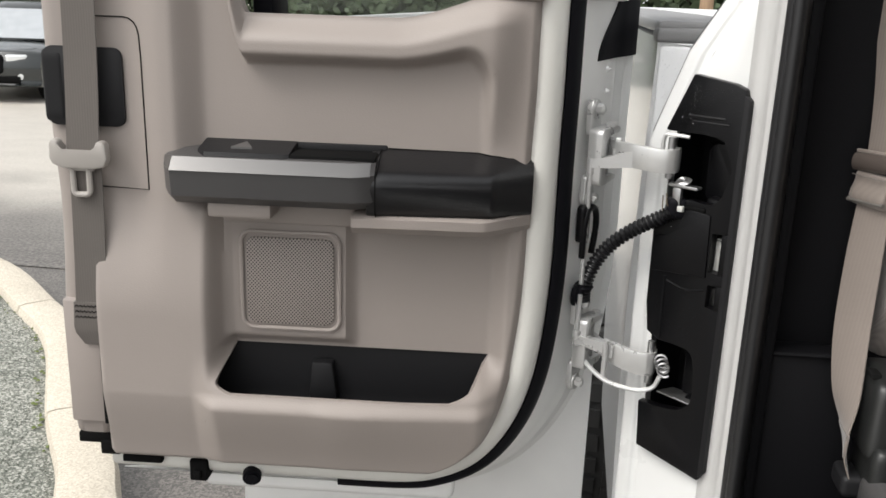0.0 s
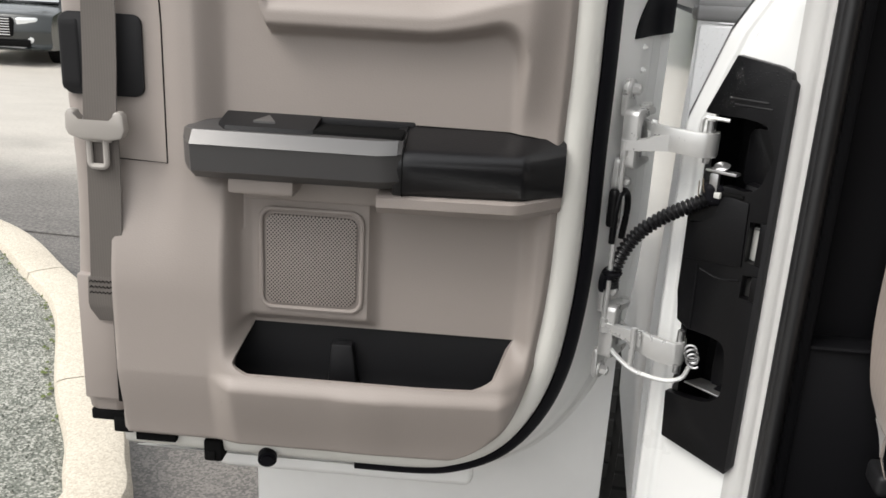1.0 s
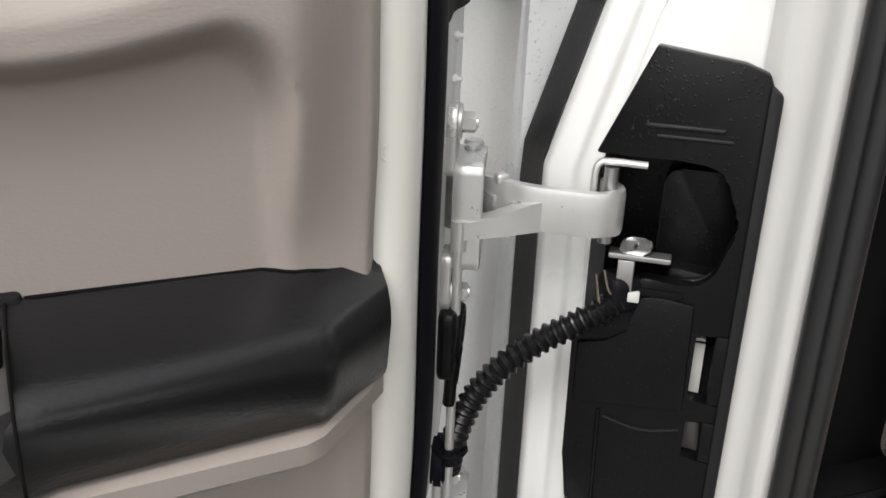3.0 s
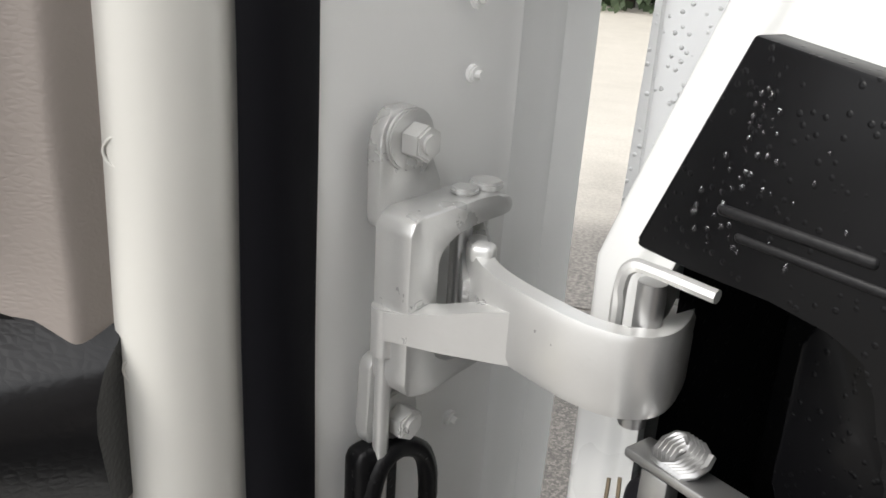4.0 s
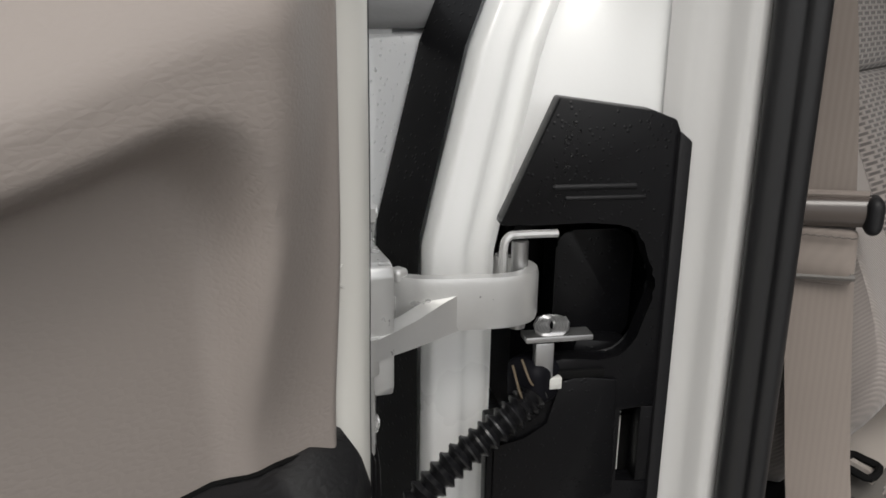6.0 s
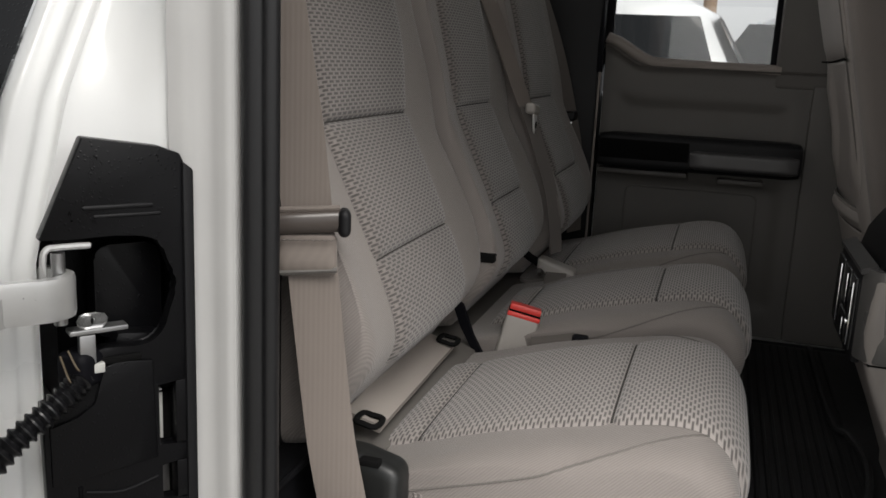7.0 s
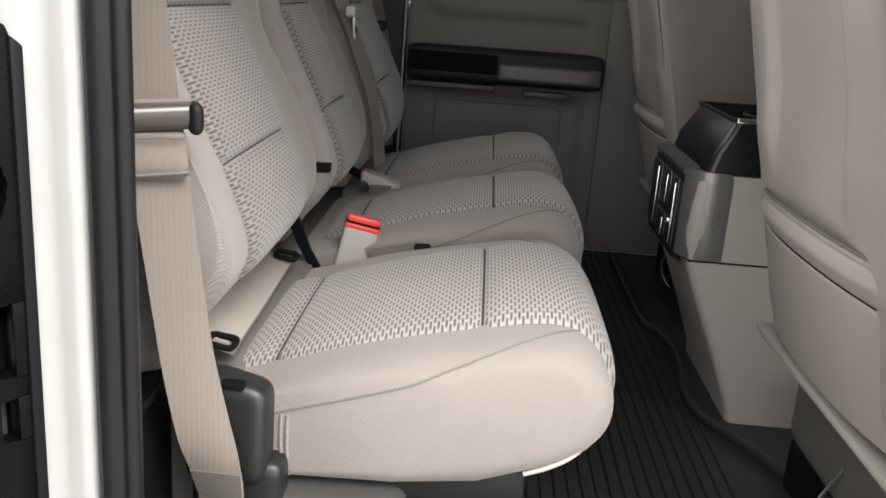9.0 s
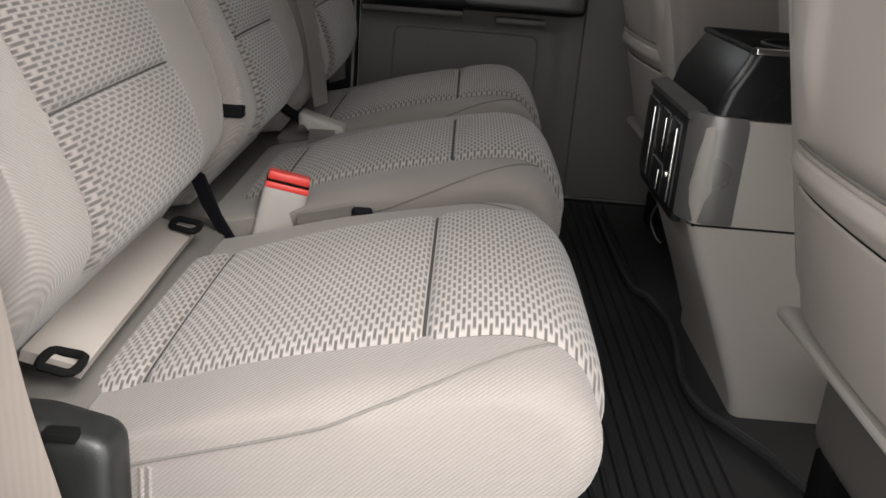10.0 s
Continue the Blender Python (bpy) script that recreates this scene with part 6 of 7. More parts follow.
def door_belt():
    """The front seat's belt, running down the free edge of the open door."""
    belt = thing("door_seat_belt", "brown-grey seat belt running down the open door's edge", "seat belt", place=DOOR_AT)
    pts = smooth_line([(-0.597, -0.030, 1.62), (-0.599, -0.030, 1.42), (-0.6015, -0.032, 1.30), (-0.605, -0.036, 1.202)], 4)
    part("upper_webbing", band(pts, [(1, 0.05, 0)] * len(pts), 0.0425, 0.0022, 4), "belt_dark", belt)
    low = smooth_line([(-0.606, -0.030, 1.20), (-0.609, -0.026, 1.12), (-0.613, -0.026, 1.02), (-0.618, -0.024, 0.955)], 4)
    part("lower_webbing", band(low, [(1, 0.05, 0)] * len(low), 0.043, 0.0022, 4), "belt_dark", belt)
    part("folded_end", loft([[Vector((cx - w, y, z)), Vector((cx + w, y, z)), Vector((cx + w, y - 0.006, z)), Vector((cx - w, y - 0.006, z))] for cx, w, y, z in ((-0.6175, 0.022, -0.022, 0.992), (-0.6185, 0.0225, -0.023, 0.955), (-0.619, 0.0215, -0.020, 0.945), (-0.6205, 0.012, -0.012, 0.925))]), "belt_dark", belt, "stitched belt end")
    for k in range(3):
        part("stitching", tube([(-0.638 + 0.0027 * i, -0.0287 - 0.0005 * (i % 2), 0.985 - 0.008 * k + 0.003 * (i % 2)) for i in range(16)], 0.0007, 5), "cavity", belt)
    # tongue: a wide grip and a steel blade with a slot
    grip = prism([(-0.6435, 1.223), (-0.6475, 1.217), (-0.6485, 1.197), (-0.6445, 1.189), (-0.631, 1.184), (-0.589, 1.184), (-0.575, 1.187), (-0.5705, 1.198), (-0.572, 1.217), (-0.577, 1.222), (-0.5855, 1.220), (-0.5875, 1.2065), (-0.6325, 1.2065), (-0.6345, 1.221)], at, -0.044, -0.027, 0.004)
    part("tongue_grip", grip, "buckle", belt, "pale taupe belt tongue grip")
    blade = [tube([(u, -0.034, v) for u, v in rounded(-0.622, 1.148, -0.600, 1.188, 0.006, 4)], 0.0042, 8, 1.0, (0, 1, 0), True)]
    blade.append(box((-0.628, -0.037, 1.180), (-0.592, -0.031, 1.194), 0.002))
    part("tongue", join(*blade), "buckle", belt, "pale coated tongue with a slot")


door_belt()


# ---- near quarter trim ----
def quarter_trim():
    q = thing("wall_near_quarter", "plastic quarter trim behind the near belt, darkened for shade", "trim panel", "structure")
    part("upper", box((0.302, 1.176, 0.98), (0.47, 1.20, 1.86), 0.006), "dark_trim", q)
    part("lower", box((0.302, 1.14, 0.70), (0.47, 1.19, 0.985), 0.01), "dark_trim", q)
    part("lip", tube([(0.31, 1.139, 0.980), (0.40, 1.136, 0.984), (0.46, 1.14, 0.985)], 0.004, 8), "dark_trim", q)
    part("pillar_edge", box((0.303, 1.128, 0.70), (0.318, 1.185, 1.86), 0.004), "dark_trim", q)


quarter_trim()


# ---- far side: closed door and pillars ----
def far_side():
    w = thing("wall_far", "far cab side, trim darkened for the cab's dimness", "cab wall", "structure")
    part("pillar", box((1.86, 1.062, 0.74), (1.97, 1.34, 1.86), 0.01), "black", w)
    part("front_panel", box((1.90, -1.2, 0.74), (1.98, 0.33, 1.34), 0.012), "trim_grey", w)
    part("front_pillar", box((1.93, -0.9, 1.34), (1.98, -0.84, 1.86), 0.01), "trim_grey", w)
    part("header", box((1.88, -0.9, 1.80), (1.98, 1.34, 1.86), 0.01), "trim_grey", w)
    part("outer_skin", box((1.985, -1.2, 0.45), (2.02, 1.36, 1.33), 0.02), "paint", w)
    part("seal", tube([(1.862, 1.062, 0.80), (1.862, 1.060, 1.38)], 0.003, 8), "trim", w)
    part("seal", tube([(1.865, 1.062, 1.38), (1.88, 1.075, 1.8)], 0.008, 8), "rubber", w)
    d = thing("door_far", "closed far rear door with dimmed trim and black armrest", "car door")
    def f(u, v):
        y = 1.056 - 0.72 * u
        z = 0.745 + v * (1.405 - 0.745)
        top = 0.048 * step(0.955, 1.06, y) * step(1.2, 1.405, z)
        x = 1.93
        x += 0.008 * step(1.325, 1.30, z) * step(0.60, 0.635, y) * (1 - step(1.0, 1.03, y)) * step(1.18, 1.21, z)
        x += 0.012 * step(1.14, 1.11, z) * step(0.60, 0.62, y) * step(0.80, 0.83, z)
        x -= 0.012 * step(1.39, 1.405, z)
        return Vector((x, y, z + top))
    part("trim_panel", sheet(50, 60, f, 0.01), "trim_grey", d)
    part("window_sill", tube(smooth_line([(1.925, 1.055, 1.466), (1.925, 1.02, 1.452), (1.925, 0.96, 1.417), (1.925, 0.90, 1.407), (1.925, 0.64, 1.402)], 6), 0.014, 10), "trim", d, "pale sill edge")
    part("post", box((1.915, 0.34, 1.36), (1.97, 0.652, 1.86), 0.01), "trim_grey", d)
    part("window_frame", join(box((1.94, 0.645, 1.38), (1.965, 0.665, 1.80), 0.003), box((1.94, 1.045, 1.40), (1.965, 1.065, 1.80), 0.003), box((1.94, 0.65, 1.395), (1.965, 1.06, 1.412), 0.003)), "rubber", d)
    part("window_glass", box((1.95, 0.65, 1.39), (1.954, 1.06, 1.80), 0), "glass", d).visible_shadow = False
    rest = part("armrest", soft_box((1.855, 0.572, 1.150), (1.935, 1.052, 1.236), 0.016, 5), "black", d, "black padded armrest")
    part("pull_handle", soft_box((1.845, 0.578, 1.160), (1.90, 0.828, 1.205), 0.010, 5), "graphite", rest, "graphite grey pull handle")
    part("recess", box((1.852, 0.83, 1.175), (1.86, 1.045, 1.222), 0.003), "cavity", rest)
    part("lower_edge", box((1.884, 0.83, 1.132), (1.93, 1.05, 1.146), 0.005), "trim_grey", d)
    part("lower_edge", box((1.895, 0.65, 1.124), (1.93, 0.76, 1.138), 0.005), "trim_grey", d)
    part("pillar_trim", soft_box((1.908, 0.34, 0.742), (1.945, 0.566, 1.372), 0.010, 4), "trim_grey", w, "dimmed pillar trim")
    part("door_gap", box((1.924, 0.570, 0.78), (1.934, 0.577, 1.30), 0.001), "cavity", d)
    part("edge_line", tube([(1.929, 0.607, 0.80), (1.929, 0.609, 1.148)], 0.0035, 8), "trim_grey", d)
    ring = [Vector((1.934, y, z)) for y, z in rounded(0.66, 0.86, 0.98, 1.10, 0.02)]
    part("speaker_bead", tube(ring, 0.004, 8, closed=True, up=(1, 0, 0)), "trim_grey", d)


far_side()


# ---- front seats and console ----
def front_seat(label, dx):
    seat = thing("front_seat", label, "car seat", group="front seats", place=pose(dx, 0, 0))
    def sway(p):
        y = p.y + 0.24 * (p.z - 1.16)
        mid = (p.x - 0.60) / 0.24
        y -= 0.020 * (1 - min(1, mid * mid)) * step(1.14, 1.30, p.z)
        w = 1 + 0.05 * step(1.0, 1.35, p.z) - 0.20 * step(1.45, 1.78, p.z)
        return Vector((0.60 + (p.x - 0.60) * w, y, p.z))
    back = part("backrest", soft_box((0.372, 0.375, 0.955), (0.828, 0.500, 1.76), 0.05, 12, sway), "leatherette", seat, "taupe vinyl seat back shell")
    # stretched upper panel and a map pocket whose top edge sags
    def sag(x):
        t = (x - 0.6) / 0.19
        return 1.158 - 0.006 * t * t
    def pocket(u, v):
        x = 0.415 + 0.385 * u
        top = sag(x)
        z = 0.975 + (top - 0.975) * v
        d = top - z
        bulge = 0.016 * math.sin(math.pi * min(1, u * 1.0)) * (0.5 + 0.5 * v) + 0.006
        # rolled hem between two sewn lines
        roll = 0.0075 * math.exp(-((d - 0.021) / 0.012) ** 2) - 0.0035 * math.exp(-((d - 0.042) / 0.0028) ** 2) - 0.0025 * math.exp(-((d - 0.0065) / 0.0018) ** 2)
        roll *= 1 - (2 * u - 1) ** 10
        return Vector((x, 0.4985 + 0.24 * (z - 1.16) + bulge + roll - 0.012 * (2 * u - 1) ** 4, z))
    part("map_pocket", sheet(34, 150, pocket, 0.004), "leatherette", back, "taupe vinyl map pocket with a rolled hem")
    part("hem_seam", tube([pocket(0.03 + 0.94 * k / 30, 1 - 0.042 / 0.18) + Vector((0, 0.0004, 0)) for k in range(31)], 0.0009, 6), "cavity", back)
    part("pocket_shadow", tube([pocket(0.03 + 0.94 * k / 30, 1) + Vector((0, -0.003, 0.0015)) for k in range(31)], 0.0022, 6), "trim_grey", back)
    # padded upper cover: rounded sides, folded where they meet the flat middle
    def cover(u, v):
        x = 0.398 + 0.404 * u
        z = 1.12 + 0.62 * v
        m = (x - 0.60) / 0.24
        y = 0.5035 + 0.24 * (z - 1.16) - 0.020 * (1 - min(1, m * m)) * step(1.14, 1.30, z)
        lean = 0.10 * max(0.0, 1.42 - z)
        a, b = 0.525 - lean * 0.5, 0.715 + lean * 0.35
        side = (1 - step(a - 0.016, a + 0.006, x)) + step(b - 0.006, b + 0.016, x)
        fold = step(1.16, 1.24, z) * (1 - step(1.36, 1.425, z))
        y += 0.010 * side * fold * (1 - (2 * u - 1) ** 8)
        y -= 0.005 * math.exp(-((z - 1.430) / 0.004) ** 2)
        y += 0.004 * step(1.425, 1.46, z) - 0.010 * (2 * u - 1) ** 12
        wob = 0.0012 * math.sin(x * 31 + z * 23) * math.sin(z * 17 - x * 9)
        return Vector((x, y + wob, z))
    part("back_cover", sheet(60, 110, cover, 0.003), "leatherette", back, "taupe vinyl cover with soft folds")
    # bolster down the outer side in ribbed cloth with a stitched seam
    def bol(p):
        return Vector((p.x, p.y + 0.24 * (p.z - 1.16), p.z))
    for x0, x1 in ((0.352, 0.408), (0.796, 0.846)):
        part("bolster", soft_box((x0, 0.30, 0.965), (x1, 0.488, 1.70), 0.024, 9, bol), "cloth", back, "ribbed cloth side bolster")
    seam = [Vector((0.410, 0.492 + 0.24 * (z - 1.16) + 0.004, z)) for z in [0.98 + 0.03 * i for i in range(24)]]
    part("seam", tube(seam, 0.0018, 6), "trim_grey", back)
    top = [Vector((x, 0.5035 + 0.24 * (1.430 - 1.16) - 0.020 * (1 - min(1, ((x - 0.6) / 0.24) ** 2)), 1.428 + 0.0025 * math.sin((x - 0.42) * 14))) for x in [0.40 + 0.015 * i for i in range(28)]]
    part("cross_seam", tube(top, 0.0022, 6), "cavity", back)
    part("bottom_edge", box((0.372, 0.434, 0.947), (0.828, 0.461, 0.960), 0.005), "buckle", back, "pale plastic lower edge")
    part("headrest", soft_box((0.47, 0.50, 1.72), (0.73, 0.60, 1.90), 0.04, 6), "leatherette", seat)
    if not dx:
        part("lift_handle", soft_box((0.330, 0.525, 1.398), (0.352, 0.560, 1.412), 0.005, 3), "chrome", seat, "bright lever end")
    part("seat_cushion", soft_box((0.37, -0.12, 0.92), (0.83, 0.42, 1.06), 0.05, 6), "cloth", seat)
    part("seat_base", soft_box((0.385, -0.08, 0.80), (0.815, 0.40, 0.935), 0.02, 4), "trim_grey", seat)
    for x in (0.42, 0.74):
        part("seat_track", box((x, -0.10, 0.735), (x + 0.05, 0.40, 0.81), 0.006), "cavity", seat)
    part("spring_wire", tube(smooth_line([(0.62, 0.40, 0.86), (0.63, 0.42, 0.80), (0.615, 0.41, 0.765), (0.60, 0.40, 0.755)], 4), 0.0022, 6), "steel", seat)
    return seat


front_seat("taupe vinyl front passenger seat back with map pocket", 0.0)
front_seat("taupe vinyl driver's seat back beside the console", 1.0)


def console():
    c = thing("centre_console", "taupe centre console with black bin and rear outlet panel", "console")
    def body(z, y_rear, x0, x1, y_front=-0.10, r=0.014):
        turn = [(1 - math.cos(a * math.pi / 10), 1 - math.sin(a * math.pi / 10)) for a in range(6)]
        near = [Vector((x0 + r * a, y_rear - r * b, z)) for a, b in turn]
        far = [Vector((x1 - r * a, y_rear - r * b, z)) for a, b in turn[::-1]]
        return [Vector((x0, y_front, z))] + near + far + [Vector((x1, y_front, z))]
    part("lower_body", loft([body(0.738, 0.435, 0.955, 1.265), body(0.765, 0.438, 0.962, 1.258), body(0.86, 0.475, 0.976, 1.244), body(0.955, 0.515, 0.980, 1.24), body(0.992, 0.528, 0.980, 1.24)]), "leatherette", c, "taupe tapered console base")
    part("joint", box((0.982, -0.09, 0.991), (1.238, 0.524, 0.996), 0.001), "cavity", c)
    part("upper_body", loft([body(0.996, 0.530, 0.978, 1.242), body(1.04, 0.534, 0.975, 1.245), body(1.115, 0.530, 0.976, 1.244), body(1.128, 0.522, 0.980, 1.24)]), "leatherette", c, "taupe upper console")
    # satin corner that wraps from the side to the outlet panel
    def corner(z, grow):
        arc = [(0.9745, 0.478), (0.9735, 0.500), (0.976, 0.516), (0.983, 0.529), (0.994, 0.538), (1.010, 0.543), (1.013, 0.534)]
        return [Vector((0.995 + (x - 0.995) * grow, 0.505 + (y - 0.505) * grow, z)) for x, y in arc]
    part("rear_edge", loft([corner(0.9975, 0.97), corner(1.001, 1.0), corner(1.112, 1.0), corner(1.124, 0.97), corner(1.131, 0.88)]), "satin", c, "satin grey console edge")
    rp = part("outlet_panel", soft_box((1.008, 0.528, 0.985), (1.236, 0.546, 1.125), 0.008, 4), "black", c, "glossy black rear outlet panel")
    for x0, x1, z0, z1 in ((1.022, 1.075, 1.00, 1.112), (1.085, 1.15, 1.05, 1.112), (1.085, 1.15, 0.998, 1.042), (1.16, 1.225, 1.0, 1.112)):
        part("outlet_door", soft_box((x0, 0.540, z0), (x1, 0.550, z1), 0.004, 3), "black_soft", rp)
        part("bright_edge", box((x0 + 0.002, 0.5495, z0 + 0.008), (x0 + 0.005, 0.552, z1 - 0.008), 0.0005), "chrome", rp)
    part("latch", box((1.03, 0.549, 1.038), (1.042, 0.556, 1.046), 0.002), "chrome", rp)
    part("top_strip", loft([[Vector((x, y, z)) for y, z in ((0.522, 1.128), (0.546, 1.122), (0.548, 1.130), (0.526, 1.137))] for x in (1.0, 1.235)]), "graphite", c)
    # black open bin on top
    b = part("bin", loft([body(1.130, 0.520, 0.985, 1.235, 0.20), body(1.16, 0.512, 0.984, 1.236, 0.20), body(1.190, 0.494, 0.988, 1.232, 0.20), body(1.206, 0.486, 0.992, 1.228, 0.20)]), "black_soft", c, "black console bin")
    part("bin_mouth", box((1.005, 0.235, 1.196), (1.215, 0.47, 1.2085), 0.004), "cavity", b)
    part("bright_rim", box((0.986, 0.26, 1.2055), (1.002, 0.484, 1.2125), 0.001), "chrome", b, "bright metal rim")
    part("rim", tube([(0.996, 0.484, 1.208), (1.224, 0.484, 1.208), (1.228, 0.25, 1.208)], 0.004, 8), "black", b)
    part("cup", tube([(1.07 + 0.05 * math.cos(t / 16 * 6.283), 0.40 + 0.05 * math.sin(t / 16 * 6.283), 1.210) for t in range(16)], 0.003, 6, closed=True), "black", b)
    m = thing("middle_seat_back", "upright taupe vinyl centre seat back between front seats", "seat back")
    part("panel", soft_box((0.86, 0.24, 1.16), (1.34, 0.34, 1.62), 0.03, 7, lambda p: Vector((p.x, p.y + 0.24 * (p.z - 1.16), p.z))), "leatherette", m)


console()


def floor_mat():
    mat = thing("floor_mat", "black ribbed rubber floor mat with a raised lip", "floor mat")
    part("sheet", box((0.42, 0.10, 0.734), (1.88, 0.90, 0.742), 0.003), "mat", mat)
    lip = smooth_line([(1.86, 0.50, 0.748), (1.40, 0.50, 0.750), (1.32, 0.476, 0.750), (1.22, 0.462, 0.750), (1.12, 0.470, 0.750), (1.045, 0.482, 0.750), (0.96, 0.478, 0.752), (0.90, 0.448, 0.752), (0.85, 0.420, 0.752), (0.79, 0.396, 0.752), (0.74, 0.36, 0.752), (0.66, 0.33, 0.752), (0.45, 0.33, 0.752)], 5)
    part("lip", tube(lip, 0.0075, 8), "mat", mat)
    base = part("rib", tube([(0.44, 0, 0), (1.86, 0, 0)], 0.0042, 6), "mat", mat)
    base.location = (0, 0.478, 0.742)
    for i in range(1, 22):
        o = base.copy()
        scene.collection.objects.link(o)
        o.location = (0, 0.478 + 0.0185 * i, 0.742)
    for i in range(5):
        part("short_rib", tube([(0.46, 0.352 + 0.0185 * i, 0.742), (0.77 - 0.01 * i, 0.352 + 0.0185 * i, 0.742)], 0.0042, 6), "mat", mat)


floor_mat()

# ---- parked cars and woods ----
def car(label, m, paint, length=4.6, width=1.86, height=1.66, hatch=True):
    """A parked car, its nose to -y: body, glasshouse, lamps, grille, mirrors and wheels."""
    c = thing("parked_car", label, "car", group="parked cars", place=m)
    L, W, H = length / 2, width / 2, height
    belt = H * 0.58
    side = [(-L, 0.38), (-L - 0.02, 0.62), (-L + 0.06, 0.80), (-L + 0.22, 0.90), (-L + 1.15, belt + 0.02), (L - 0.75 if hatch else L - 0.95, belt + 0.05), (L - 0.05, belt - 0.02), (L, 0.62), (L - 0.03, 0.36), (L - 0.3, 0.28), (-L + 0.3, 0.26)]
    prof = profile_line(side + side[:1], 4)[:-1]
    secs = []
    for k in range(13):
        u = -1 + k / 6
        t = abs(u)
        inset = 0.10 * t ** 5 + 0.05 * t ** 2
        secs.append([Vector((u * W, y * (1 - inset * 0.45), 0.25 + (z - 0.25) * (1 - inset * 0.35))) for y, z in prof])
    part("body", loft(secs), paint, c)
    top = H
    gl = []
    for z, f, r, w in ((belt - 0.02, -L + 1.10, L - (0.12 if hatch else 0.75), 0.93), (belt + 0.22, -L + 1.50, L - (0.25 if hatch else 1.05), 0.86), (top - 0.12, -L + 1.86, L - (0.50 if hatch else 1.4), 0.76), (top - 0.03, -L + 2.05, L - (0.68 if hatch else 1.6), 0.68), (top, -L + 2.4, L - (0.95 if hatch else 1.9), 0.5)):
        ring = []
        for i in range(28):
            a = 2 * math.pi * i / 28
            q = max(abs(math.cos(a)), abs(math.sin(a)))
            sx, sy = math.cos(a) / q ** 0.75, math.sin(a) / q ** 0.75
            ring.append(Vector((sx * W * w, (f + r) / 2 + sy * (r - f) / 2, z)))
        gl.append(ring)
    part("roof", loft(gl), paint, c)
    for sgn in (-1, 1):
        n = 3
        f0, r0 = -L + 1.42, L - (0.36 if hatch else 1.2)
        for k in range(n):
            a, b = f0 + (r0 - f0) * k / n + 0.03, f0 + (r0 - f0) * (k + 1) / n - 0.03
            pts = [(a + (0.0 if k else -0.12), belt + 0.05), (b, belt + 0.05), (b - (0.0 if k < n - 1 else 0.2), top - 0.17), (a + (0.28 if k == 0 else 0.0), top - 0.17)]
            part("side_window", prism(pts, lambda u, v, t, s=sgn: Vector((s * (W * (0.925 - 0.155 * (v - belt) / (top - belt - 0.1)) + 0.012 + t), u, v)), -0.03, 0.0, 0.004), "glass_dark", c)
        part("mirror", soft_box((sgn * W - (0.02 if sgn > 0 else 0.2), -L + 1.42, belt + 0.02), (sgn * W + (0.2 if sgn > 0 else 0.02), -L + 1.52, belt + 0.16), 0.04, 3), paint, c)
        part("headlight", soft_box((sgn * W * 0.60 - 0.17, -L - 0.005, 0.66), (sgn * W * 0.60 + 0.17, -L + 0.30, 0.80), 0.04, 4, lambda p: Vector((p.x, p.y + 0.22 * (abs(p.x) / W) ** 3, p.z + 0.02))), "lamp", c)
        part("fog_light", disc((sgn * W * 0.66, -L + 0.06, 0.46), (0, 1, 0), 0.06, 0.08, 16, 0.01), "lamp", c)
        part("taillight", soft_box((sgn * W * 0.72 - 0.16, L - 0.22, 0.80), (sgn * W * 0.72 + 0.16, L - 0.02, 0.94), 0.03, 4), "taillight", c)
        for y in (-L + 0.86, L - 0.92):
            arch = [Vector((sgn * W * 0.945, y + math.cos(a) * 0.385, 0.34 + math.sin(a) * 0.385)) for a in [math.pi * i / 14 for i in range(15)]]
            part("wheel_arch", tube(arch, 0.035, 8), "rubber", c)
            part("arch_hollow", disc((sgn * W * 0.86, y, 0.36), (1, 0, 0), 0.375, 0.2, 28), "cavity", c)
            wheel_at((sgn * (W * 0.985), y, 0.335), 0.335, 0.22, c, -sgn)
    ws = [Vector((x * W, y, z)) for x, y, z in ((-0.76, -L + 1.17, belt + 0.05), (0.76, -L + 1.17, belt + 0.05), (0.56, -L + 1.84, top - 0.15), (-0.56, -L + 1.84, top - 0.15))]
    def screen(p):
        bm = bmesh.new()
        up = Vector((0, -0.018, 0.018))
        a = [bm.verts.new(q + up) for q in p]
        b = [bm.verts.new(q - up) for q in p]
        bm.faces.new(a)
        bm.faces.new(b[::-1])
        for i in range(4):
            bm.faces.new((a[i], b[i], b[(i + 1) % 4], a[(i + 1) % 4]))
        return bm
    part("windscreen", screen(ws), "glass_screen", c)
    r = L - (0.25 if hatch else 1.0)
    part("rear_window", screen([Vector(p) for p in ((-0.70 * W, r + 0.08, belt + 0.12), (0.70 * W, r + 0.08, belt + 0.12), (0.6 * W, r - 0.22, top - 0.16), (-0.6 * W, r - 0.22, top - 0.16))]), "glass_dark", c)
    grille = part("grille", prism(rounded(-0.36, 0.50, 0.36, 0.82, 0.06), lambda u, v, t: Vector((u, -L - 0.01 + t + 0.1 * (v - 0.6), v)), -0.03, 0.04, 0.01), "cavity", c)
    for i in range(7):
        part("grille_bar", box((-0.32, -L - 0.055, 0.53 + i * 0.043), (0.32, -L - 0.035, 0.545 + i * 0.043), 0.004), "chrome", grille)
    part("lower_intake", box((-0.62, -L - 0.03, 0.34), (0.62, -L + 0.04, 0.46), 0.02), "cavity", c)
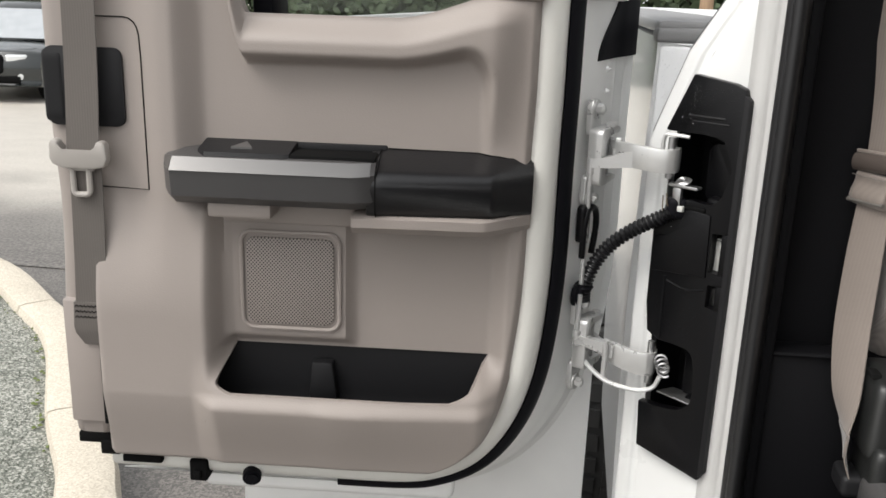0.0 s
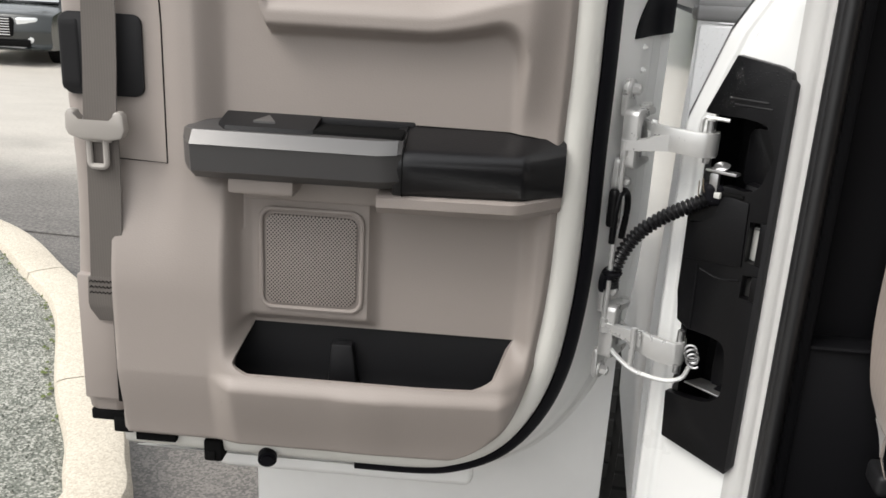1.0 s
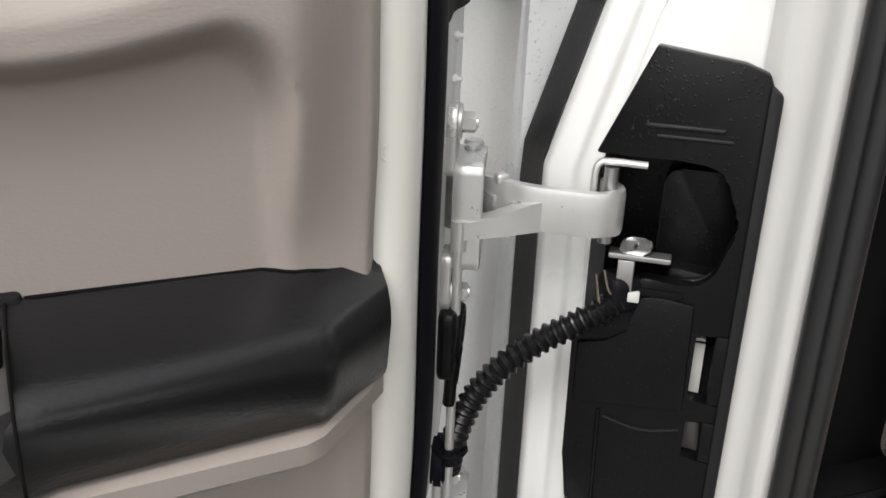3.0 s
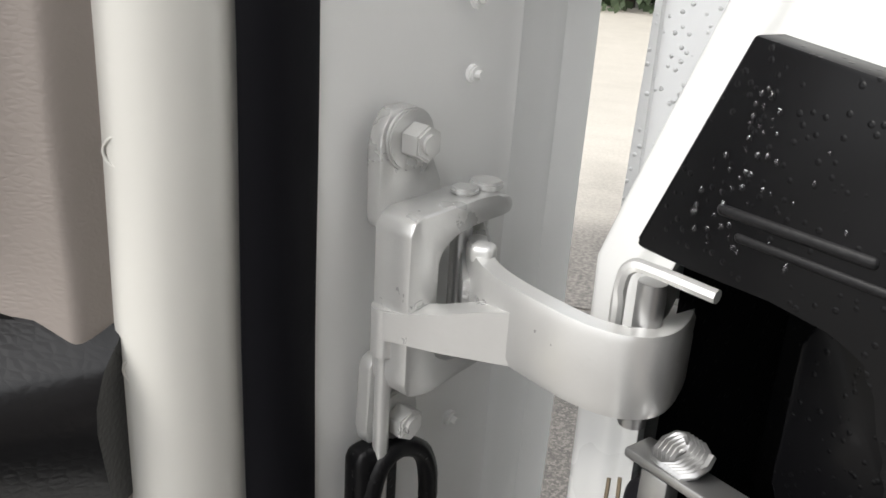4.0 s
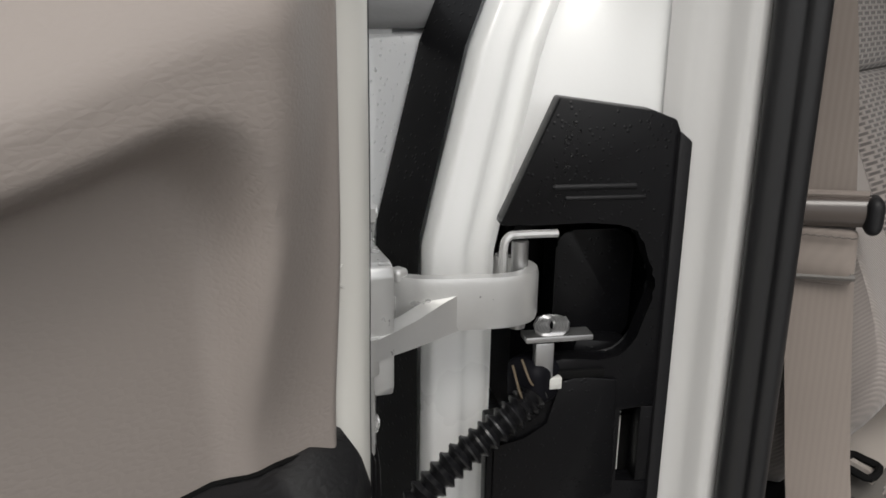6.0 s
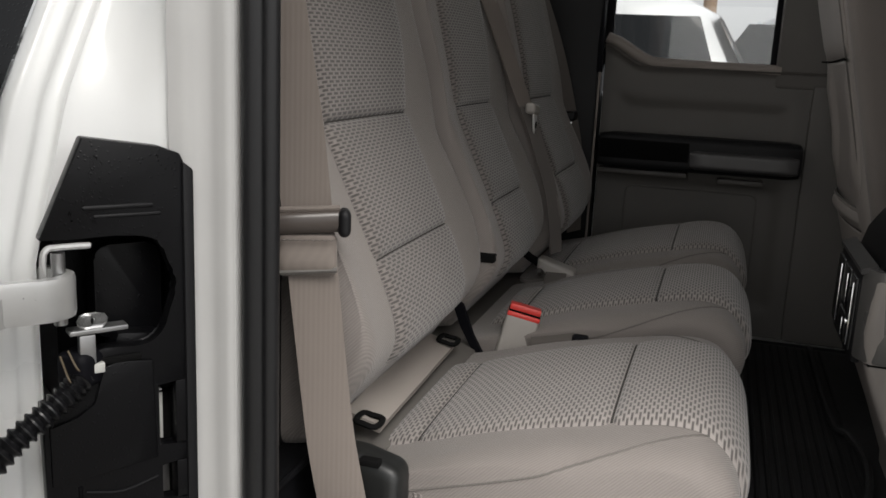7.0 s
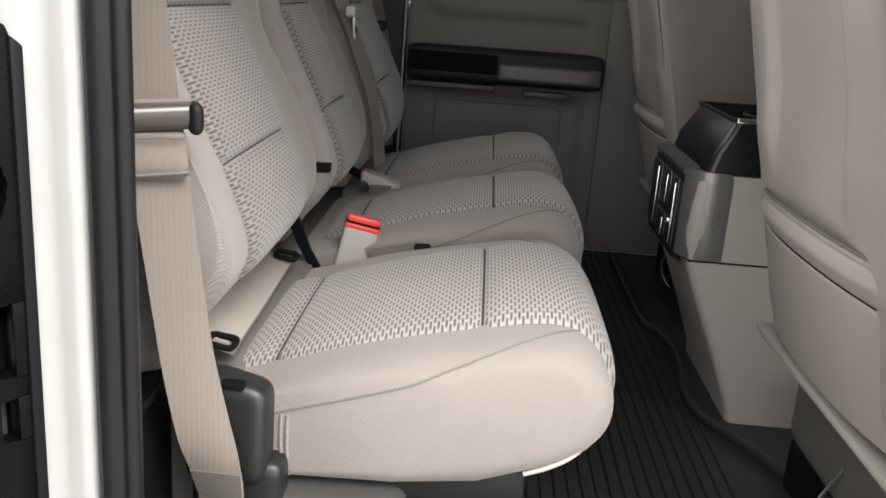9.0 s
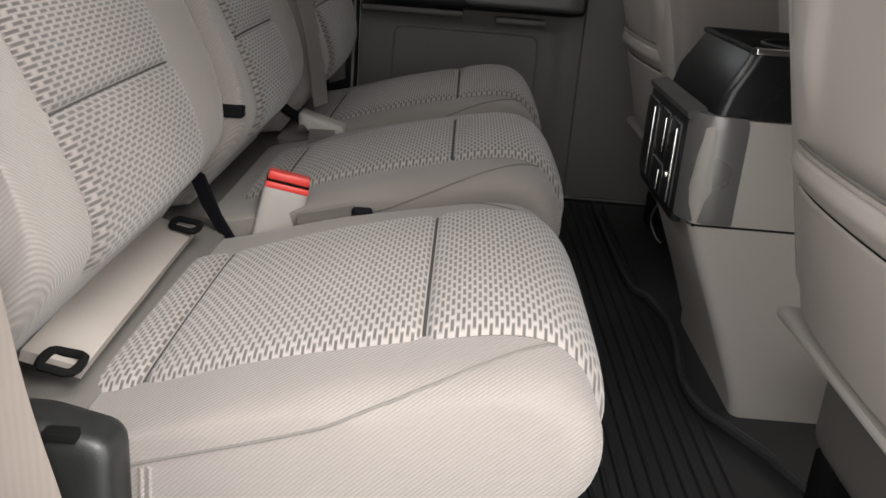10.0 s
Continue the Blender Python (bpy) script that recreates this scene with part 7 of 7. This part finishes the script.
    part("bumper_trim", tube([(-W * 0.93, -L + 0.16, 0.33), (-0.5, -L - 0.02, 0.32), (0.5, -L - 0.02, 0.32), (W * 0.93, -L + 0.16, 0.33)], 0.025, 8), "silver", c)
    for sgn in (-1, 1):
        part("roof_rail", tube([(sgn * W * 0.64, -L + 2.1, top + 0.01), (sgn * W * 0.64, -L + 2.3, top + 0.05), (sgn * W * 0.64, L - 1.0, top + 0.05), (sgn * W * 0.64, L - 0.8, top)], 0.018, 8), "chrome", c)
    return c


M["car_dark"] = wet_paint("dark_green_black_paint", (0.018, 0.022, 0.022), 0.25, 0.2, 0.2)
M["car_silver"] = wet_paint("silver_car_paint", (0.45, 0.46, 0.47), 0.3, 0.5, 0.2)
M["car_white"] = wet_paint("white_car_paint", (0.7, 0.71, 0.71), 0.3, 0.0, 0.2)
car("dark green-black parked sport utility with chrome grille", pose(-10.25, 16.1, -0.62, 0, 0, 11), "car_dark")
car("white parked sport utility with dark wet side glass", pose(6.25, 2.72, 0, 0, 0, 180), "car_white", 4.7, 1.9, 1.88)
car("silver parked van behind a white sport utility", pose(9.2, -0.05, 0, 0, 0, 180), "car_silver", 4.8, 1.9, 1.98)
car("white parked sport utility with red tail lamps", pose(6.8, 8.6, fall(8.6), 0, 0, 150), "car_white", 4.6, 1.86, 1.62)
car("white parked saloon far across the car park", pose(-12.6, 21.4, -0.62, 0, 0, 15), "car_white", 4.5, 1.8, 1.5, False)


def tree(x, y, h, seed, conifer=False):
    t = thing("tree", "dark evergreen tree at the edge of the car park" if conifer else "dark leafy tree at the edge of the car park", "tree", group="trees round the car park", place=pose(x, y, fall(y), 0, 0, seed * 47))
    rnd = random.Random(seed)
    bend = [(rnd.uniform(-.2, .2), rnd.uniform(-.2, .2)) for i in range(4)]
    trunk = smooth_line([(0, 0, -0.1), (bend[0][0], bend[0][1], h * 0.3), (bend[1][0], bend[1][1], h * 0.6), (bend[2][0], bend[2][1], h * 0.95)], 5)
    part("trunk", tube(trunk, lambda u: 0.03 + h * 0.022 * (1 - u) ** 1.2, 9), "bark", t)
    tips = []
    for i in range(16):
        z = h * (0.08 + 0.86 * i / 16)
        a = i * 2.4 + rnd.uniform(-.4, .4)
        reach = h * (0.24 * (1.05 - z / h) + 0.04 if conifer else 0.26 * math.sin(math.pi * min(1, 0.25 + 0.75 * z / h)) + 0.04) * rnd.uniform(0.8, 1.2)
        b = Vector((math.cos(a) * reach, math.sin(a) * reach, z + reach * (0.05 if conifer else 0.45)))
        s = Vector((0, 0, z))
        part("limb", tube([s, s.lerp(b, 0.5) + Vector((0, 0, 0.1)), b], lambda u: 0.012 + 0.05 * (1 - u), 6), "bark", t)
        for k in range(5):
            tips.append((s.lerp(b, 0.35 + 0.65 * k / 4), reach * 0.34))
    bm = bmesh.new()
    for p, r in tips:
        for k in range(34):
            d = Vector((rnd.gauss(0, 1), rnd.gauss(0, 1), rnd.gauss(0, 0.7)))
            c = p + d * r * 0.55
            w = rnd.uniform(0.05, 0.13)
            ax = Vector((rnd.gauss(0, 1), rnd.gauss(0, 1), rnd.gauss(0, 1))).normalized()
            bx = ax.orthogonal().normalized() * w * 0.6
            ax = ax * w
            bm.faces.new([bm.verts.new(q) for q in (c - ax, c + bx, c + ax, c - bx)])
    part("crown", bm, "leaf", t, "", False)


for k, (x, y, h, con) in enumerate(((-15, 24, 9, 1), (-11.5, 27, 11, 0), (-8, 25, 10, 1), (-5.2, 28, 12, 1), (-2.4, 25, 9, 0), (0.4, 27, 11, 1), (3.2, 25.5, 10, 0), (6, 28, 12, 1), (9.5, 26, 10, 0), (13, 24, 9, 1), (22, 14, 10, 0), (24, 9, 11, 1))):
    tree(x, y, h, k + 1, bool(con))


def woods_edge():
    """Dense undergrowth that closes the view between the trees."""
    rnd = random.Random(77)
    verts, faces = [], []
    for k in range(24000):
        x, y = rnd.uniform(-30, 20), rnd.uniform(22.8, 27.5)
        top = 3.2 + 1.6 * math.sin(x * 0.7) * math.sin(x * 0.23 + 1) + (y - 23) * 0.9
        z = fall(y) + top * rnd.random() ** 0.8
        w = rnd.uniform(0.07, 0.16) + 0.05 * (y - 22.8)
        ax = Vector((rnd.gauss(0, 1), rnd.gauss(0, 0.6), rnd.gauss(0, 1))).normalized()
        bx = ax.cross(Vector((rnd.gauss(0, 0.5), 1, rnd.gauss(0, 0.5)))).normalized() * w * 0.62
        c, n = Vector((x, y, z)), len(verts)
        verts += [c - ax * w, c + bx, c + ax * w, c - bx]
        faces.append((n, n + 1, n + 2, n + 3))
    me = bpy.data.meshes.new("undergrowth")
    me.from_pydata(verts, [], faces)
    me.materials.append(M["leaf"])
    tagged(new("undergrowth", me), "dense dark green undergrowth at the woods' edge", "undergrowth", kind="stuff")


woods_edge()


def light_pole(x, y):
    p = thing("utility_pole", "brown wooden utility pole beyond the car park", "pole", place=pose(x, y, fall(y)))
    part("pole", tube([(0, 0, -0.2), (0.03, 0, 4), (0.05, 0, 8)], lambda u: 0.16 - 0.05 * u, 12), "wood", p)
    part("cross_arm", box((-1.1, -0.06, 7.3), (1.2, 0.06, 7.42), 0.01), "wood", p)


M["wood"] = surface("weathered_pole_wood", (0.28, 0.19, 0.12), 0.85, grain=0.8, grain_scale=90, blotch=0.25, stretch=(6, 6, 0.4))
light_pole(2.75, 20.0)
light_pole(20.0, 1.28)
